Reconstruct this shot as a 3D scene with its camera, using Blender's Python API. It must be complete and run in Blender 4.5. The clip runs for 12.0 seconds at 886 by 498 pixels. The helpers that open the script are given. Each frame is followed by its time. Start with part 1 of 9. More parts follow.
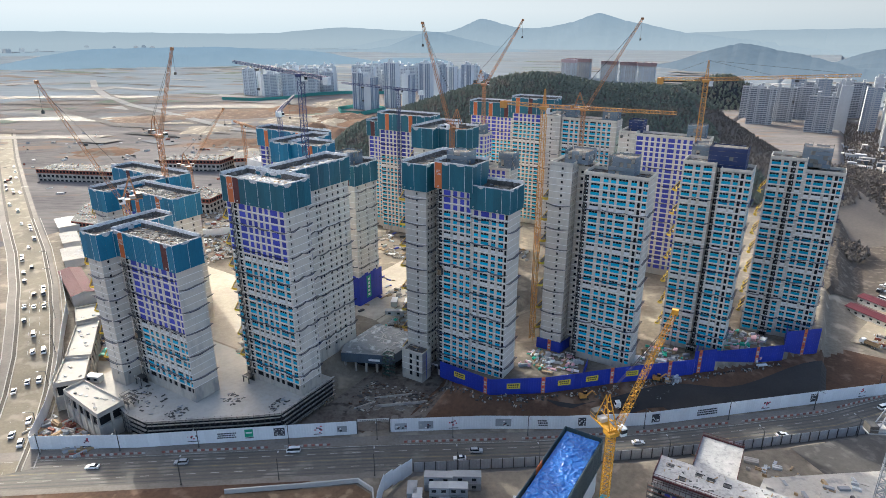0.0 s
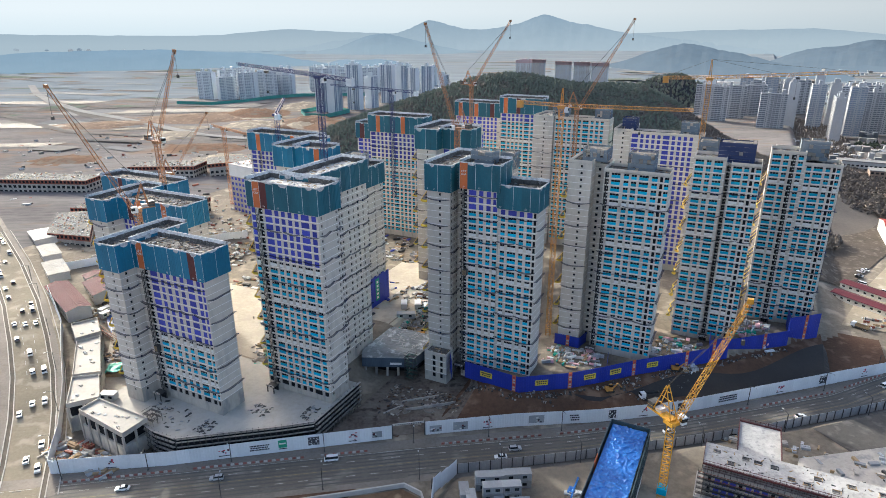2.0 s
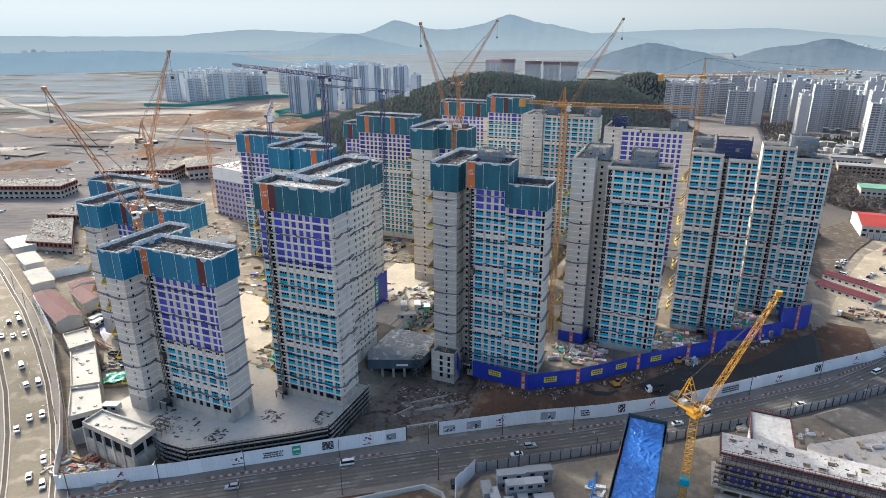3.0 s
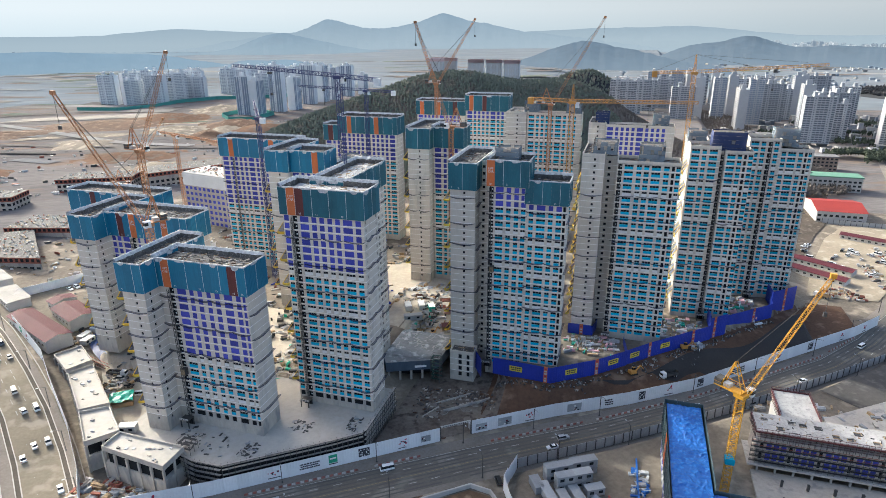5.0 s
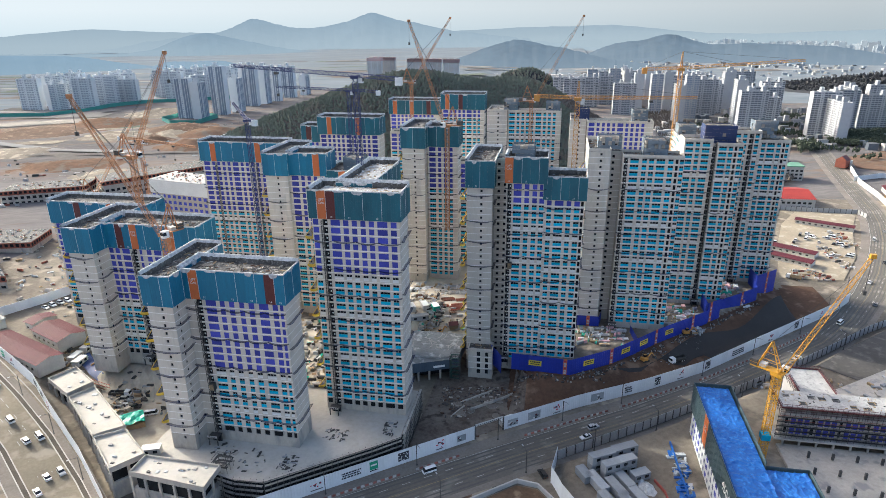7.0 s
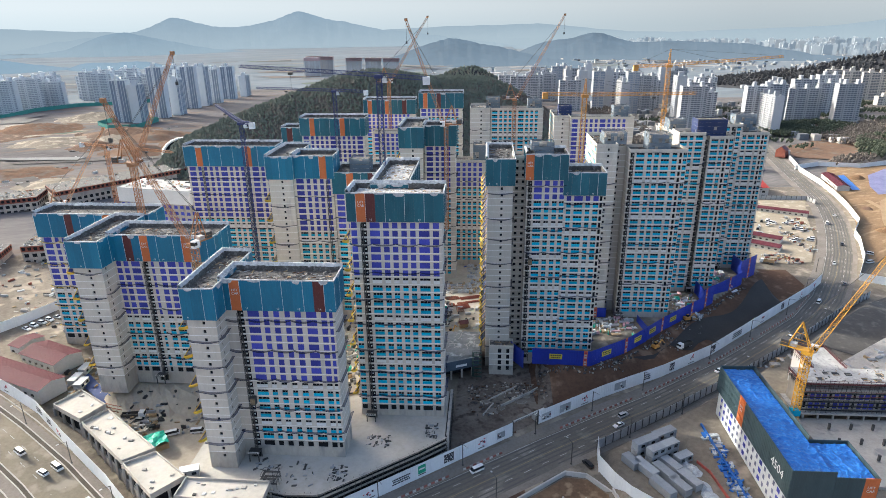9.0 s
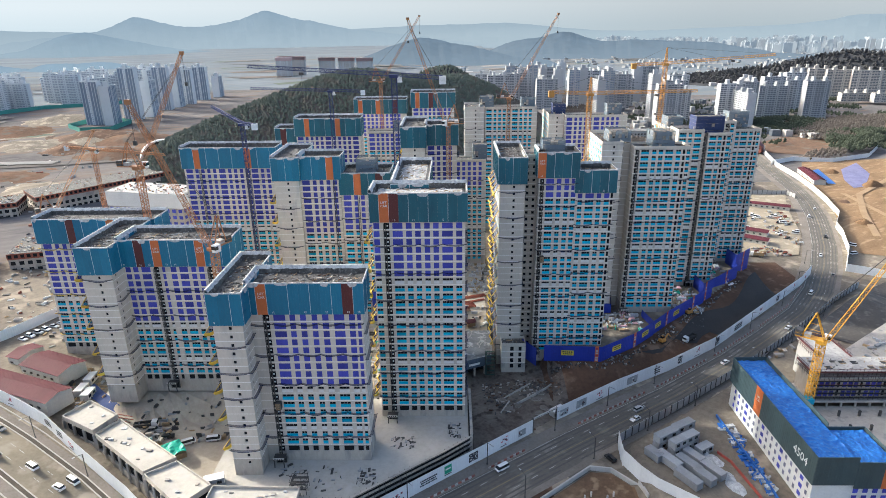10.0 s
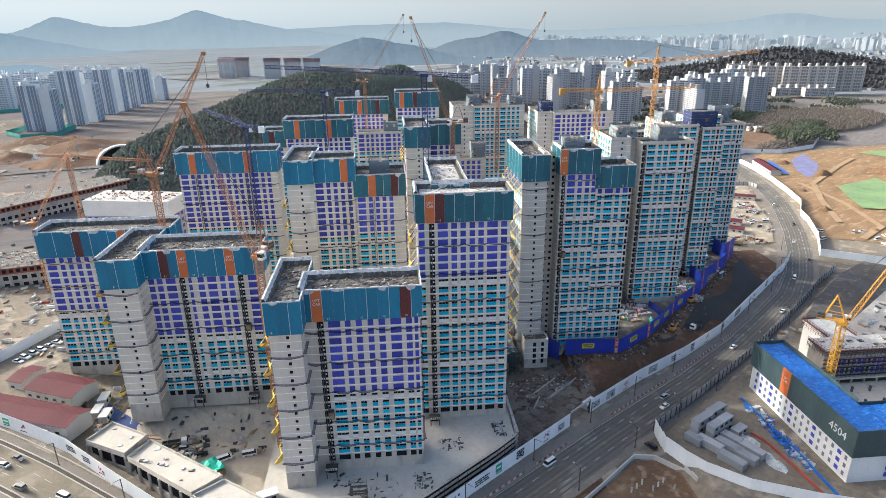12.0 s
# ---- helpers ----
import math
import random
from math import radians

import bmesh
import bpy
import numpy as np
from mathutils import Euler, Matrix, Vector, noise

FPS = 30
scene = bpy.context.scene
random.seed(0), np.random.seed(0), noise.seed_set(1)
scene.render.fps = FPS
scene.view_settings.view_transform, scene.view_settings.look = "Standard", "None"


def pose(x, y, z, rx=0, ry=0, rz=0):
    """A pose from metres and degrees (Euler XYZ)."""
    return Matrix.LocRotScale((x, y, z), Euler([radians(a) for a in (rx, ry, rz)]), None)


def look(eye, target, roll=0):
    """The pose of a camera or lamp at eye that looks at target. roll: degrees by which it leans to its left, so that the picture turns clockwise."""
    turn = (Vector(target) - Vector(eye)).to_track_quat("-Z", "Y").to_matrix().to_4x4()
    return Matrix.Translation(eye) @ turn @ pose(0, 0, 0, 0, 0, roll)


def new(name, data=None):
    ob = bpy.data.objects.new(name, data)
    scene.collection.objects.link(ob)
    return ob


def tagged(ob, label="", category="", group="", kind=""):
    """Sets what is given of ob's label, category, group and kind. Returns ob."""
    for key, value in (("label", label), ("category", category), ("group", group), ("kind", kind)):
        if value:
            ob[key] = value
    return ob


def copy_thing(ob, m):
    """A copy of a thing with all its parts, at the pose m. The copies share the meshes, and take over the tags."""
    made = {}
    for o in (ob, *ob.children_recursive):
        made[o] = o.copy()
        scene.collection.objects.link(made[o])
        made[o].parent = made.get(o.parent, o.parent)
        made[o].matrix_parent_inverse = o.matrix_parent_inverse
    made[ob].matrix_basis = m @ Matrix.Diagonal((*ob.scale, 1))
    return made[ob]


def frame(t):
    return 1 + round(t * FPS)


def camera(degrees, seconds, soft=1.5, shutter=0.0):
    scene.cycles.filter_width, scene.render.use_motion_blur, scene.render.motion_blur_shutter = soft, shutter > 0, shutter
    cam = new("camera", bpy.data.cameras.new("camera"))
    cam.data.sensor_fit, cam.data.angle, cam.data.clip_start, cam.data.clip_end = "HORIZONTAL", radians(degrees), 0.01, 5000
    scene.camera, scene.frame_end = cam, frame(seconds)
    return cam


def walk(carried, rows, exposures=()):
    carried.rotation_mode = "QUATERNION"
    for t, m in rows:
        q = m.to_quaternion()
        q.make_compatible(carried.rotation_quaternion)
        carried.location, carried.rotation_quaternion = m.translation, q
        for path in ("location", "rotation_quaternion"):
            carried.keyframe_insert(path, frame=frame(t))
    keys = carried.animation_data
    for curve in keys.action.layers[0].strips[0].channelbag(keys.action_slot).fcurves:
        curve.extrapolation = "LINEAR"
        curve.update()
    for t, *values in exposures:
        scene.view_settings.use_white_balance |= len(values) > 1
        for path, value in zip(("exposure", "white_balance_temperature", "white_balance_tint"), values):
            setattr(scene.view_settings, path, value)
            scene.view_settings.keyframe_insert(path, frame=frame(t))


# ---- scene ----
cam = camera(71.7, 12.0, soft=0.5)
METRES, EYE, TILT, LEAN, TURN = 200.0, 144.0, -19.8, 0.0, 0.0
ROWS = [
    (0.0, 0.0, 0.0, 0.0, 0.0, 0.0, -0.0),
    (0.5, -0.0364, 0.0007, -0.0, -1.1, 0.05, 0.46),
    (1.0, -0.0736, 0.0021, 0.0001, -2.26, 0.05, 0.89),
    (1.5, -0.1103, 0.0041, 0.0007, -3.38, 0.04, 1.35),
    (2.0, -0.1482, 0.0069, 0.0008, -4.61, 0.05, 1.82),
    (2.5, -0.187, 0.0109, 0.0018, -6.08, 0.01, 2.38),
    (3.0, -0.2261, 0.0162, 0.0038, -7.59, -0.07, 2.98),
    (5.0, -0.3864, 0.0486, 0.0157, -13.42, -0.58, 5.22),
    (5.5, -0.4274, 0.0595, 0.0195, -14.95, -0.73, 5.79),
    (6.0, -0.468, 0.0716, 0.0237, -16.53, -0.92, 6.36),
    (6.5, -0.5085, 0.0853, 0.028, -18.12, -1.08, 6.94),
    (7.0, -0.5494, 0.1001, 0.0337, -19.71, -1.32, 7.5),
    (9.0, -0.712, 0.1723, 0.0614, -26.09, -2.37, 9.65),
    (9.5, -0.75, 0.1923, 0.0691, -27.54, -2.65, 10.15),
    (10.0, -0.7873, 0.2133, 0.0769, -28.96, -2.93, 10.61),
    (10.5, -0.8236, 0.235, 0.0849, -30.41, -3.22, 11.08),
    (11.0, -0.858, 0.2571, 0.0928, -31.81, -3.5, 11.53),
    (11.5, -0.8922, 0.2806, 0.1013, -33.2, -3.79, 11.95),
    (12.0, -0.9262, 0.305, 0.1104, -34.64, -4.09, 12.38),
]
walk(cam, [(t, pose(0, 0, EYE, TILT, LEAN, TURN) @ pose(METRES * x, METRES * y, METRES * z, 90 + pitch, roll, yaw)) for t, x, y, z, yaw, pitch, roll in ROWS], [(0.0, 1.46, 6250, 5), (12.0, 1.46, 6250, 5)])
# ---- sky and sun ----
SUN_EL, SUN_AZ = 27.0, 32.5          # degrees above the horizon, degrees to the left of +y
world = bpy.data.worlds.new("world")
scene.world = world
world.use_nodes = True
wn = world.node_tree
sky = wn.nodes.new("ShaderNodeTexSky")
sky.sky_type = "NISHITA"
sky.sun_disc = False
sky.sun_elevation = radians(SUN_EL)
sky.sun_rotation = radians(-SUN_AZ)
sky.air_density, sky.dust_density, sky.ozone_density = 0.7, 5.0, 0.3
wn.links.new(sky.outputs[0], wn.nodes["Background"].inputs[0])
wn.nodes["Background"].inputs[1].default_value = 0.15

sun = new("sun", bpy.data.lights.new("sun", "SUN"))
sun.data.energy, sun.data.angle, sun.data.color = 1.72, radians(0.8), (1.0, 0.955, 0.88)
sdir = Vector((-math.sin(radians(SUN_AZ)) * math.cos(radians(SUN_EL)), math.cos(radians(SUN_AZ)) * math.cos(radians(SUN_EL)), math.sin(radians(SUN_EL))))
sun.matrix_world = look(sdir * 300, (0, 0, 0))

# ---- materials ----
def shader(name, rough=0.8, metal=0.0):
    m = bpy.data.materials.new(name)
    m.use_nodes = True
    b = m.node_tree.nodes["Principled BSDF"]
    b.inputs["Roughness"].default_value = rough
    b.inputs["Metallic"].default_value = metal
    return m, m.node_tree, b


def mat(name, c1, c2=None, big=0.05, fine=1.5, rough=0.8, metal=0.0, bump=0.15, vary=0.0, c3=None, stretch=(1, 1, 1), spec=None):
    """Two-scale mottling from c1 to c2 with grain and relief; c3 adds stains; vary: brightness by object."""
    m, nt, b = shader(name, rough, metal)
    N, L = nt.nodes.new, nt.links.new
    if c2 is None:
        c2 = tuple(c * 0.8 for c in c1)
    geo = N("ShaderNodeNewGeometry")
    mp = N("ShaderNodeMapping")
    mp.inputs["Scale"].default_value = stretch
    L(geo.outputs["Position"], mp.inputs[0])
    n1, n2 = N("ShaderNodeTexNoise"), N("ShaderNodeTexNoise")
    n1.inputs["Scale"].default_value, n1.inputs["Detail"].default_value = big, 5
    n2.inputs["Scale"].default_value, n2.inputs["Detail"].default_value = fine, 6
    n2.inputs["Roughness"].default_value = 0.7
    L(mp.outputs[0], n1.inputs["Vector"])
    L(mp.outputs[0], n2.inputs["Vector"])
    mid = N("ShaderNodeMath")
    mid.operation = "MULTIPLY_ADD"
    mid.inputs[1].default_value, mid.inputs[2].default_value = 0.5, 0.0
    L(n1.outputs[0], mid.inputs[0])
    add = N("ShaderNodeMath")
    add.operation = "MULTIPLY_ADD"
    add.inputs[1].default_value = 0.5
    L(n2.outputs[0], add.inputs[0])
    L(mid.outputs[0], add.inputs[2])
    ramp = N("ShaderNodeValToRGB")
    ramp.color_ramp.elements[0].position, ramp.color_ramp.elements[1].position = 0.36, 0.64
    ramp.color_ramp.elements[0].color, ramp.color_ramp.elements[1].color = (*c2, 1), (*c1, 1)
    L(add.outputs[0], ramp.inputs[0])
    out = ramp.outputs[0]
    if c3 is not None:
        n3 = N("ShaderNodeTexNoise")
        n3.inputs["Scale"].default_value, n3.inputs["Detail"].default_value = big * 3, 8
        L(mp.outputs[0], n3.inputs["Vector"])
        r3 = N("ShaderNodeValToRGB")
        r3.color_ramp.elements[0].position, r3.color_ramp.elements[1].position = 0.54, 0.66
        L(n3.outputs[0], r3.inputs[0])
        mx = N("ShaderNodeMixRGB")
        L(r3.outputs[0], mx.inputs[0])
        L(out, mx.inputs[1])
        mx.inputs[2].default_value = (*c3, 1)
        out = mx.outputs[0]
    if vary:
        oi, hs = N("ShaderNodeObjectInfo"), N("ShaderNodeHueSaturation")
        mr = N("ShaderNodeMapRange")
        mr.inputs["To Min"].default_value, mr.inputs["To Max"].default_value = 1 - vary, 1 + vary
        L(oi.outputs["Random"], mr.inputs[0])
        L(mr.outputs[0], hs.inputs["Value"])
        L(out, hs.inputs["Color"])
        out = hs.outputs[0]
    L(out, b.inputs["Base Color"])
    if spec is not None:
        b.inputs["Specular IOR Level"].default_value = spec
    if bump:
        bp = N("ShaderNodeBump")
        bp.inputs["Strength"].default_value, bp.inputs["Distance"].default_value = bump, 0.1
        L(n2.outputs[0], bp.inputs["Height"])
        L(bp.outputs[0], b.inputs["Normal"])
    return m


def sheer(name, c, alpha, rough=0.8):
    """Woven netting: part of the light goes through."""
    m, nt, b = shader(name, rough)
    b.inputs["Base Color"].default_value = (*c, 1)
    b.inputs["Alpha"].default_value = alpha
    return m


WALL = mat("facade_primer", (0.67, 0.61, 0.53), (0.54, 0.495, 0.43), 0.06, 1.4, 0.9, c3=(0.49, 0.455, 0.405), stretch=(1, 1, 0.35))
BAND = mat("floor_band_white", (0.88, 0.86, 0.82), (0.78, 0.76, 0.73), 0.2, 2.0, 0.85)
PLINTH = mat("raw_concrete", (0.49, 0.445, 0.385), (0.345, 0.315, 0.278), 0.08, 0.8, 0.92, c3=(0.27, 0.26, 0.25), stretch=(1, 1, 0.4))
# Near-black sheet colour: the shade of rooms and voids is put in as paint.
DARK = mat("painted_room_shade", (0.022, 0.024, 0.027), (0.009, 0.010, 0.012), 0.3, 2.0, 0.8, bump=0, spec=0.1)
CREAM = mat("cream_hardcore", (0.50, 0.44, 0.35), (0.35, 0.305, 0.24), 0.06, 0.5, 0.95, c3=(0.38, 0.33, 0.27))
SCAF_GREEN = mat("green_scaffold_board", (0.05, 0.115, 0.09), (0.03, 0.07, 0.06), 0.4, 2, 0.8)
CYAN = mat("cyan_film", (0.018, 0.46, 0.67), (0.012, 0.34, 0.52), 0.25, 2.0, 0.45, bump=0.05, vary=0.25, spec=0.2)
VIOLET = mat("violet_film", (0.07, 0.082, 0.43), (0.046, 0.056, 0.32), 0.25, 2.0, 0.45, bump=0.05, vary=0.28, spec=0.2)
WHITE = mat("white_paint", (0.76, 0.76, 0.74), (0.62, 0.62, 0.60), 0.15, 1.5, 0.7)
FRAME = mat("window_frame_grey", (0.5, 0.5, 0.5), (0.4, 0.4, 0.4), 0.3, 3, 0.5)
PANEL_BLUE = mat("form_panel_blue", (0.012, 0.19, 0.31), (0.008, 0.14, 0.245), 0.12, 1.0, 0.5, bump=0.1, vary=0.12, stretch=(1, 1, 0.3))
PANEL_TEAL = mat("form_panel_teal", (0.014, 0.135, 0.185), (0.008, 0.09, 0.13), 0.12, 1.0, 0.5, bump=0.1, vary=0.14, stretch=(1, 1, 0.3))
PANEL_ORANGE = mat("form_panel_orange", (0.62, 0.17, 0.05), (0.5, 0.13, 0.04), 0.2, 1.5, 0.6)
PANEL_MAROON = mat("form_panel_maroon", (0.13, 0.03, 0.03), (0.08, 0.02, 0.02), 0.2, 1.5, 0.6)
PANEL_EDGE = mat("panel_edge_white", (0.75, 0.77, 0.78), (0.55, 0.57, 0.58), 0.5, 3, 0.7)
DECK = mat("roof_deck", (0.135, 0.127, 0.118), (0.04, 0.038, 0.036), 0.35, 2.6, 0.95, bump=0.5, c3=(0.20, 0.19, 0.175))
DECK_WHITE = mat("roof_deck_pale", (0.52, 0.50, 0.47), (0.34, 0.325, 0.30), 0.25, 1.2, 0.95, bump=0.4, c3=(0.3, 0.29, 0.28))
WRAP = mat("white_wrap_net", (0.64, 0.65, 0.65), (0.27, 0.28, 0.285), 0.9, 4.0, 0.85, bump=0.4)
NET_BLUE = sheer("safety_net_blue", (0.022, 0.035, 0.11), 0.62)
NET_GREY = sheer("scaffold_net_grey", (0.20, 0.26, 0.32), 0.6)
NET_NAVY = sheer("scaffold_net_navy", (0.02, 0.04, 0.13), 0.82)
NET_EDGE = mat("net_rope_blue", (0.02, 0.03, 0.08), (0.012, 0.02, 0.055), 1, 4, 0.8)
NET_YELLOW = mat("yellow_strap", (0.70, 0.50, 0.06), (0.55, 0.38, 0.05), 0.5, 3, 0.7)
STEEL = mat("dark_steel", (0.09, 0.085, 0.08), (0.05, 0.05, 0.05), 0.5, 3, 0.6, metal=0.3)
CR_YELLOW = mat("crane_yellow", (0.70, 0.36, 0.03), (0.50, 0.24, 0.02), 0.5, 3, 0.5)
CR_ORANGE = mat("crane_rust_orange", (0.42, 0.19, 0.08), (0.30, 0.13, 0.055), 0.5, 3, 0.6)
CR_AMBER = mat("crane_amber", (0.55, 0.27, 0.06), (0.42, 0.2, 0.045), 0.5, 3, 0.5)
CR_NAVY = mat("crane_navy", (0.02, 0.035, 0.13), (0.012, 0.02, 0.08), 0.5, 3, 0.5)
CR_RED = mat("crane_red", (0.5, 0.05, 0.03), (0.35, 0.04, 0.03), 0.5, 3, 0.5)
ASPHALT = mat("asphalt", (0.15, 0.134, 0.112), (0.10, 0.09, 0.076), 0.03, 0.9, 0.9, c3=(0.21, 0.19, 0.165), stretch=(1, 1, 1))
ROADPALE = mat("dusty_road", (0.25, 0.215, 0.16), (0.165, 0.142, 0.108), 0.05, 0.9, 0.95, c3=(0.30, 0.265, 0.21), spec=0.15)
CONCRETE = mat("pale_concrete", (0.49, 0.46, 0.41), (0.37, 0.35, 0.31), 0.07, 0.6, 0.95, c3=(0.44, 0.42, 0.39))
PAVE = mat("pavement", (0.235, 0.205, 0.175), (0.14, 0.12, 0.10), 0.08, 1.0, 0.95)
EARTH = mat("sandy_earth", (0.25, 0.212, 0.165), (0.125, 0.106, 0.085), 0.035, 0.5, 0.98, bump=0.5, c3=(0.34, 0.29, 0.225), spec=0.15)
DIRT = mat("red_brown_dirt", (0.135, 0.078, 0.05), (0.07, 0.043, 0.03), 0.05, 0.7, 0.98, bump=0.6, c3=(0.19, 0.125, 0.085), spec=0.15)
TARP_BLACK = mat("black_geotextile", (0.032, 0.028, 0.026), (0.018, 0.016, 0.015), 0.1, 1.2, 0.8, bump=0.5)
BLUEWALL = mat("ultramarine_hoarding", (0.016, 0.042, 0.36), (0.012, 0.030, 0.27), 0.15, 1.2, 0.45, bump=0.1, vary=0.08)
TARP_BLUE = mat("blue_tarpaulin", (0.02, 0.145, 0.46), (0.008, 0.07, 0.30), 0.25, 0.9, 0.38, bump=0.3, c3=(0.035, 0.19, 0.52), spec=0.5)
FENCE_WHITE = mat("white_hoarding", (0.78, 0.79, 0.80), (0.66, 0.67, 0.68), 0.06, 1.0, 0.6, vary=0.05)
FENCE_GREY = mat("grey_noise_fence", (0.45, 0.45, 0.45), (0.33, 0.33, 0.33), 0.15, 1.2, 0.7)
ROOF_RED = mat("red_metal_roof", (0.125, 0.035, 0.045), (0.095, 0.028, 0.036), 0.1, 1.0, 0.7, spec=0.12)
SANDWICH = mat("sandwich_panel_wall", (0.52, 0.50, 0.47), (0.41, 0.395, 0.37), 0.1, 1.2, 0.7)
GREEN_TARP = mat("green_tarpaulin", (0.03, 0.46, 0.32), (0.02, 0.34, 0.24), 0.4, 1.4, 0.5, bump=0.5)
# Darker copy of the FOREST tone, toned down where the trees stand sunlit.
WOOD_DARKENED = mat("wood_darkened", (0.085, 0.10, 0.07), (0.05, 0.062, 0.045), 0.03, 0.5, 0.95, bump=0, spec=0.1)
FOREST = mat("pine_wood", (0.165, 0.182, 0.148), (0.105, 0.122, 0.102), 0.02, 0.4, 0.95, bump=0, c3=(0.17, 0.155, 0.13), spec=0.1)
BARE = mat("bare_wood", (0.165, 0.142, 0.122), (0.115, 0.10, 0.088), 0.03, 0.5, 0.95, bump=0, spec=0.1)
# Distant tones: air haze put into the base colours, paler or bluer than paint.
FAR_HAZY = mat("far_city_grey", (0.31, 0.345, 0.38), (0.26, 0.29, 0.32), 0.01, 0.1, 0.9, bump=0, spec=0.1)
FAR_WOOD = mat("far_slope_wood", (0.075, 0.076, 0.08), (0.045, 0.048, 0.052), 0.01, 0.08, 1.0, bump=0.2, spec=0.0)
FAR_PALE = mat("far_block_hazed", (0.58, 0.61, 0.635), (0.50, 0.53, 0.555), 0.02, 0.3, 0.8, bump=0, vary=0.08)
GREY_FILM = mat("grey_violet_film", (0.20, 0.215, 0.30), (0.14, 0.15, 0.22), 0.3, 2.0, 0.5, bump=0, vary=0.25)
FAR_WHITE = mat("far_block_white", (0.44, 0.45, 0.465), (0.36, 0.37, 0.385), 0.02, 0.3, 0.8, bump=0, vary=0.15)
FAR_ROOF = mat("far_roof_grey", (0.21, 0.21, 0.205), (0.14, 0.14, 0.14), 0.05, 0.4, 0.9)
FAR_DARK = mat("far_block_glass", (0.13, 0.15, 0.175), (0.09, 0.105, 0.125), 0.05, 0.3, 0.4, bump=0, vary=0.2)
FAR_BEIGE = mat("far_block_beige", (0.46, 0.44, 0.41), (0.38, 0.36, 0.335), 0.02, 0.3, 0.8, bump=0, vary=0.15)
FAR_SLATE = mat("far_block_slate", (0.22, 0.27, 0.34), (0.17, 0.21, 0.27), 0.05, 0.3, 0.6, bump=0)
RED_WALL = mat("red_plastic", (0.38, 0.07, 0.05), (0.28, 0.055, 0.04), 0.5, 3, 0.5)
FAR_RED = mat("far_red_form", (0.48, 0.34, 0.335), (0.40, 0.28, 0.28), 0.05, 0.5, 0.8, bump=0)
BRICKRED = mat("red_formwork", (0.30, 0.09, 0.055), (0.2, 0.06, 0.04), 0.3, 2, 0.8)
BLACK = mat("black_rubber", (0.02, 0.02, 0.02), (0.012, 0.012, 0.012), 1, 5, 0.7)
GLASS = mat("dark_car_glass", (0.02, 0.025, 0.03), (0.015, 0.018, 0.02), 1, 5, 0.08, bump=0)
CARS = [mat("car_" + n, c, tuple(v * 0.85 for v in c), 1, 6, 0.28, bump=0) for n, c in (("white", (0.78, 0.78, 0.78)), ("silver", (0.45, 0.46, 0.47)), ("black", (0.02, 0.02, 0.022)), ("red", (0.22, 0.02, 0.02)), ("grey", (0.16, 0.165, 0.17)))]
YELLOW_SIGN = mat("yellow_sign", (0.72, 0.58, 0.05), (0.62, 0.5, 0.04), 0.4, 3, 0.6)
INK = mat("sign_ink", (0.05, 0.05, 0.06), (0.03, 0.03, 0.04), 1, 5, 0.7)
INK_RED = mat("sign_red", (0.45, 0.04, 0.08), (0.35, 0.03, 0.06), 1, 5, 0.7)
INK_GREEN = mat("sign_green", (0.03, 0.35, 0.2), (0.02, 0.28, 0.16), 1, 5, 0.7)
PALLET = mat("timber", (0.42, 0.30, 0.17), (0.28, 0.19, 0.11), 0.5, 3, 0.9)
GREYBOX = mat("grey_cabin", (0.33, 0.34, 0.35), (0.25, 0.26, 0.27), 0.2, 1.5, 0.6, vary=0.15)
MARK = mat("road_marking", (0.55, 0.54, 0.50), (0.28, 0.27, 0.25), 0.4, 3, 0.8)
MARK_Y = mat("road_marking_yellow", (0.34, 0.26, 0.11), (0.22, 0.18, 0.10), 0.4, 3, 0.8)


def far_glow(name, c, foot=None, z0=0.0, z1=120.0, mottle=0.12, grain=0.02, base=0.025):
    """Backdrop of far ridges and city: air haze put into a faint glow, paler towards the plain."""
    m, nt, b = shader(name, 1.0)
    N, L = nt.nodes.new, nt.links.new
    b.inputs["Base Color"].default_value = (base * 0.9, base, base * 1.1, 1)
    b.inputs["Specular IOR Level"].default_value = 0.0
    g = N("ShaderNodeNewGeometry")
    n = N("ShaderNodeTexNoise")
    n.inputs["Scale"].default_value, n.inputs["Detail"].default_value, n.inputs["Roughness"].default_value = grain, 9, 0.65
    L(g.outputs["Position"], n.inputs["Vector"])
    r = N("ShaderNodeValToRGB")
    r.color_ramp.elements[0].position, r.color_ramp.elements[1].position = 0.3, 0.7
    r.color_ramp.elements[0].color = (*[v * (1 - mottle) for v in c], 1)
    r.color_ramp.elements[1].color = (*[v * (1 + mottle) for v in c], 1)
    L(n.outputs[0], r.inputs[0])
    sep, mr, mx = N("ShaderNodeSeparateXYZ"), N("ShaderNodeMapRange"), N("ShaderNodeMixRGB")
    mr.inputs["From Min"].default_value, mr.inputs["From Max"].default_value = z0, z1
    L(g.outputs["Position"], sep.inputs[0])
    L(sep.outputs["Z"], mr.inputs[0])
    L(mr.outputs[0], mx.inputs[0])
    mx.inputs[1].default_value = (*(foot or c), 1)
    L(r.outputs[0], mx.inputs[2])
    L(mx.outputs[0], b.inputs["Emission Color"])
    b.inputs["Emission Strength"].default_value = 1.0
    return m


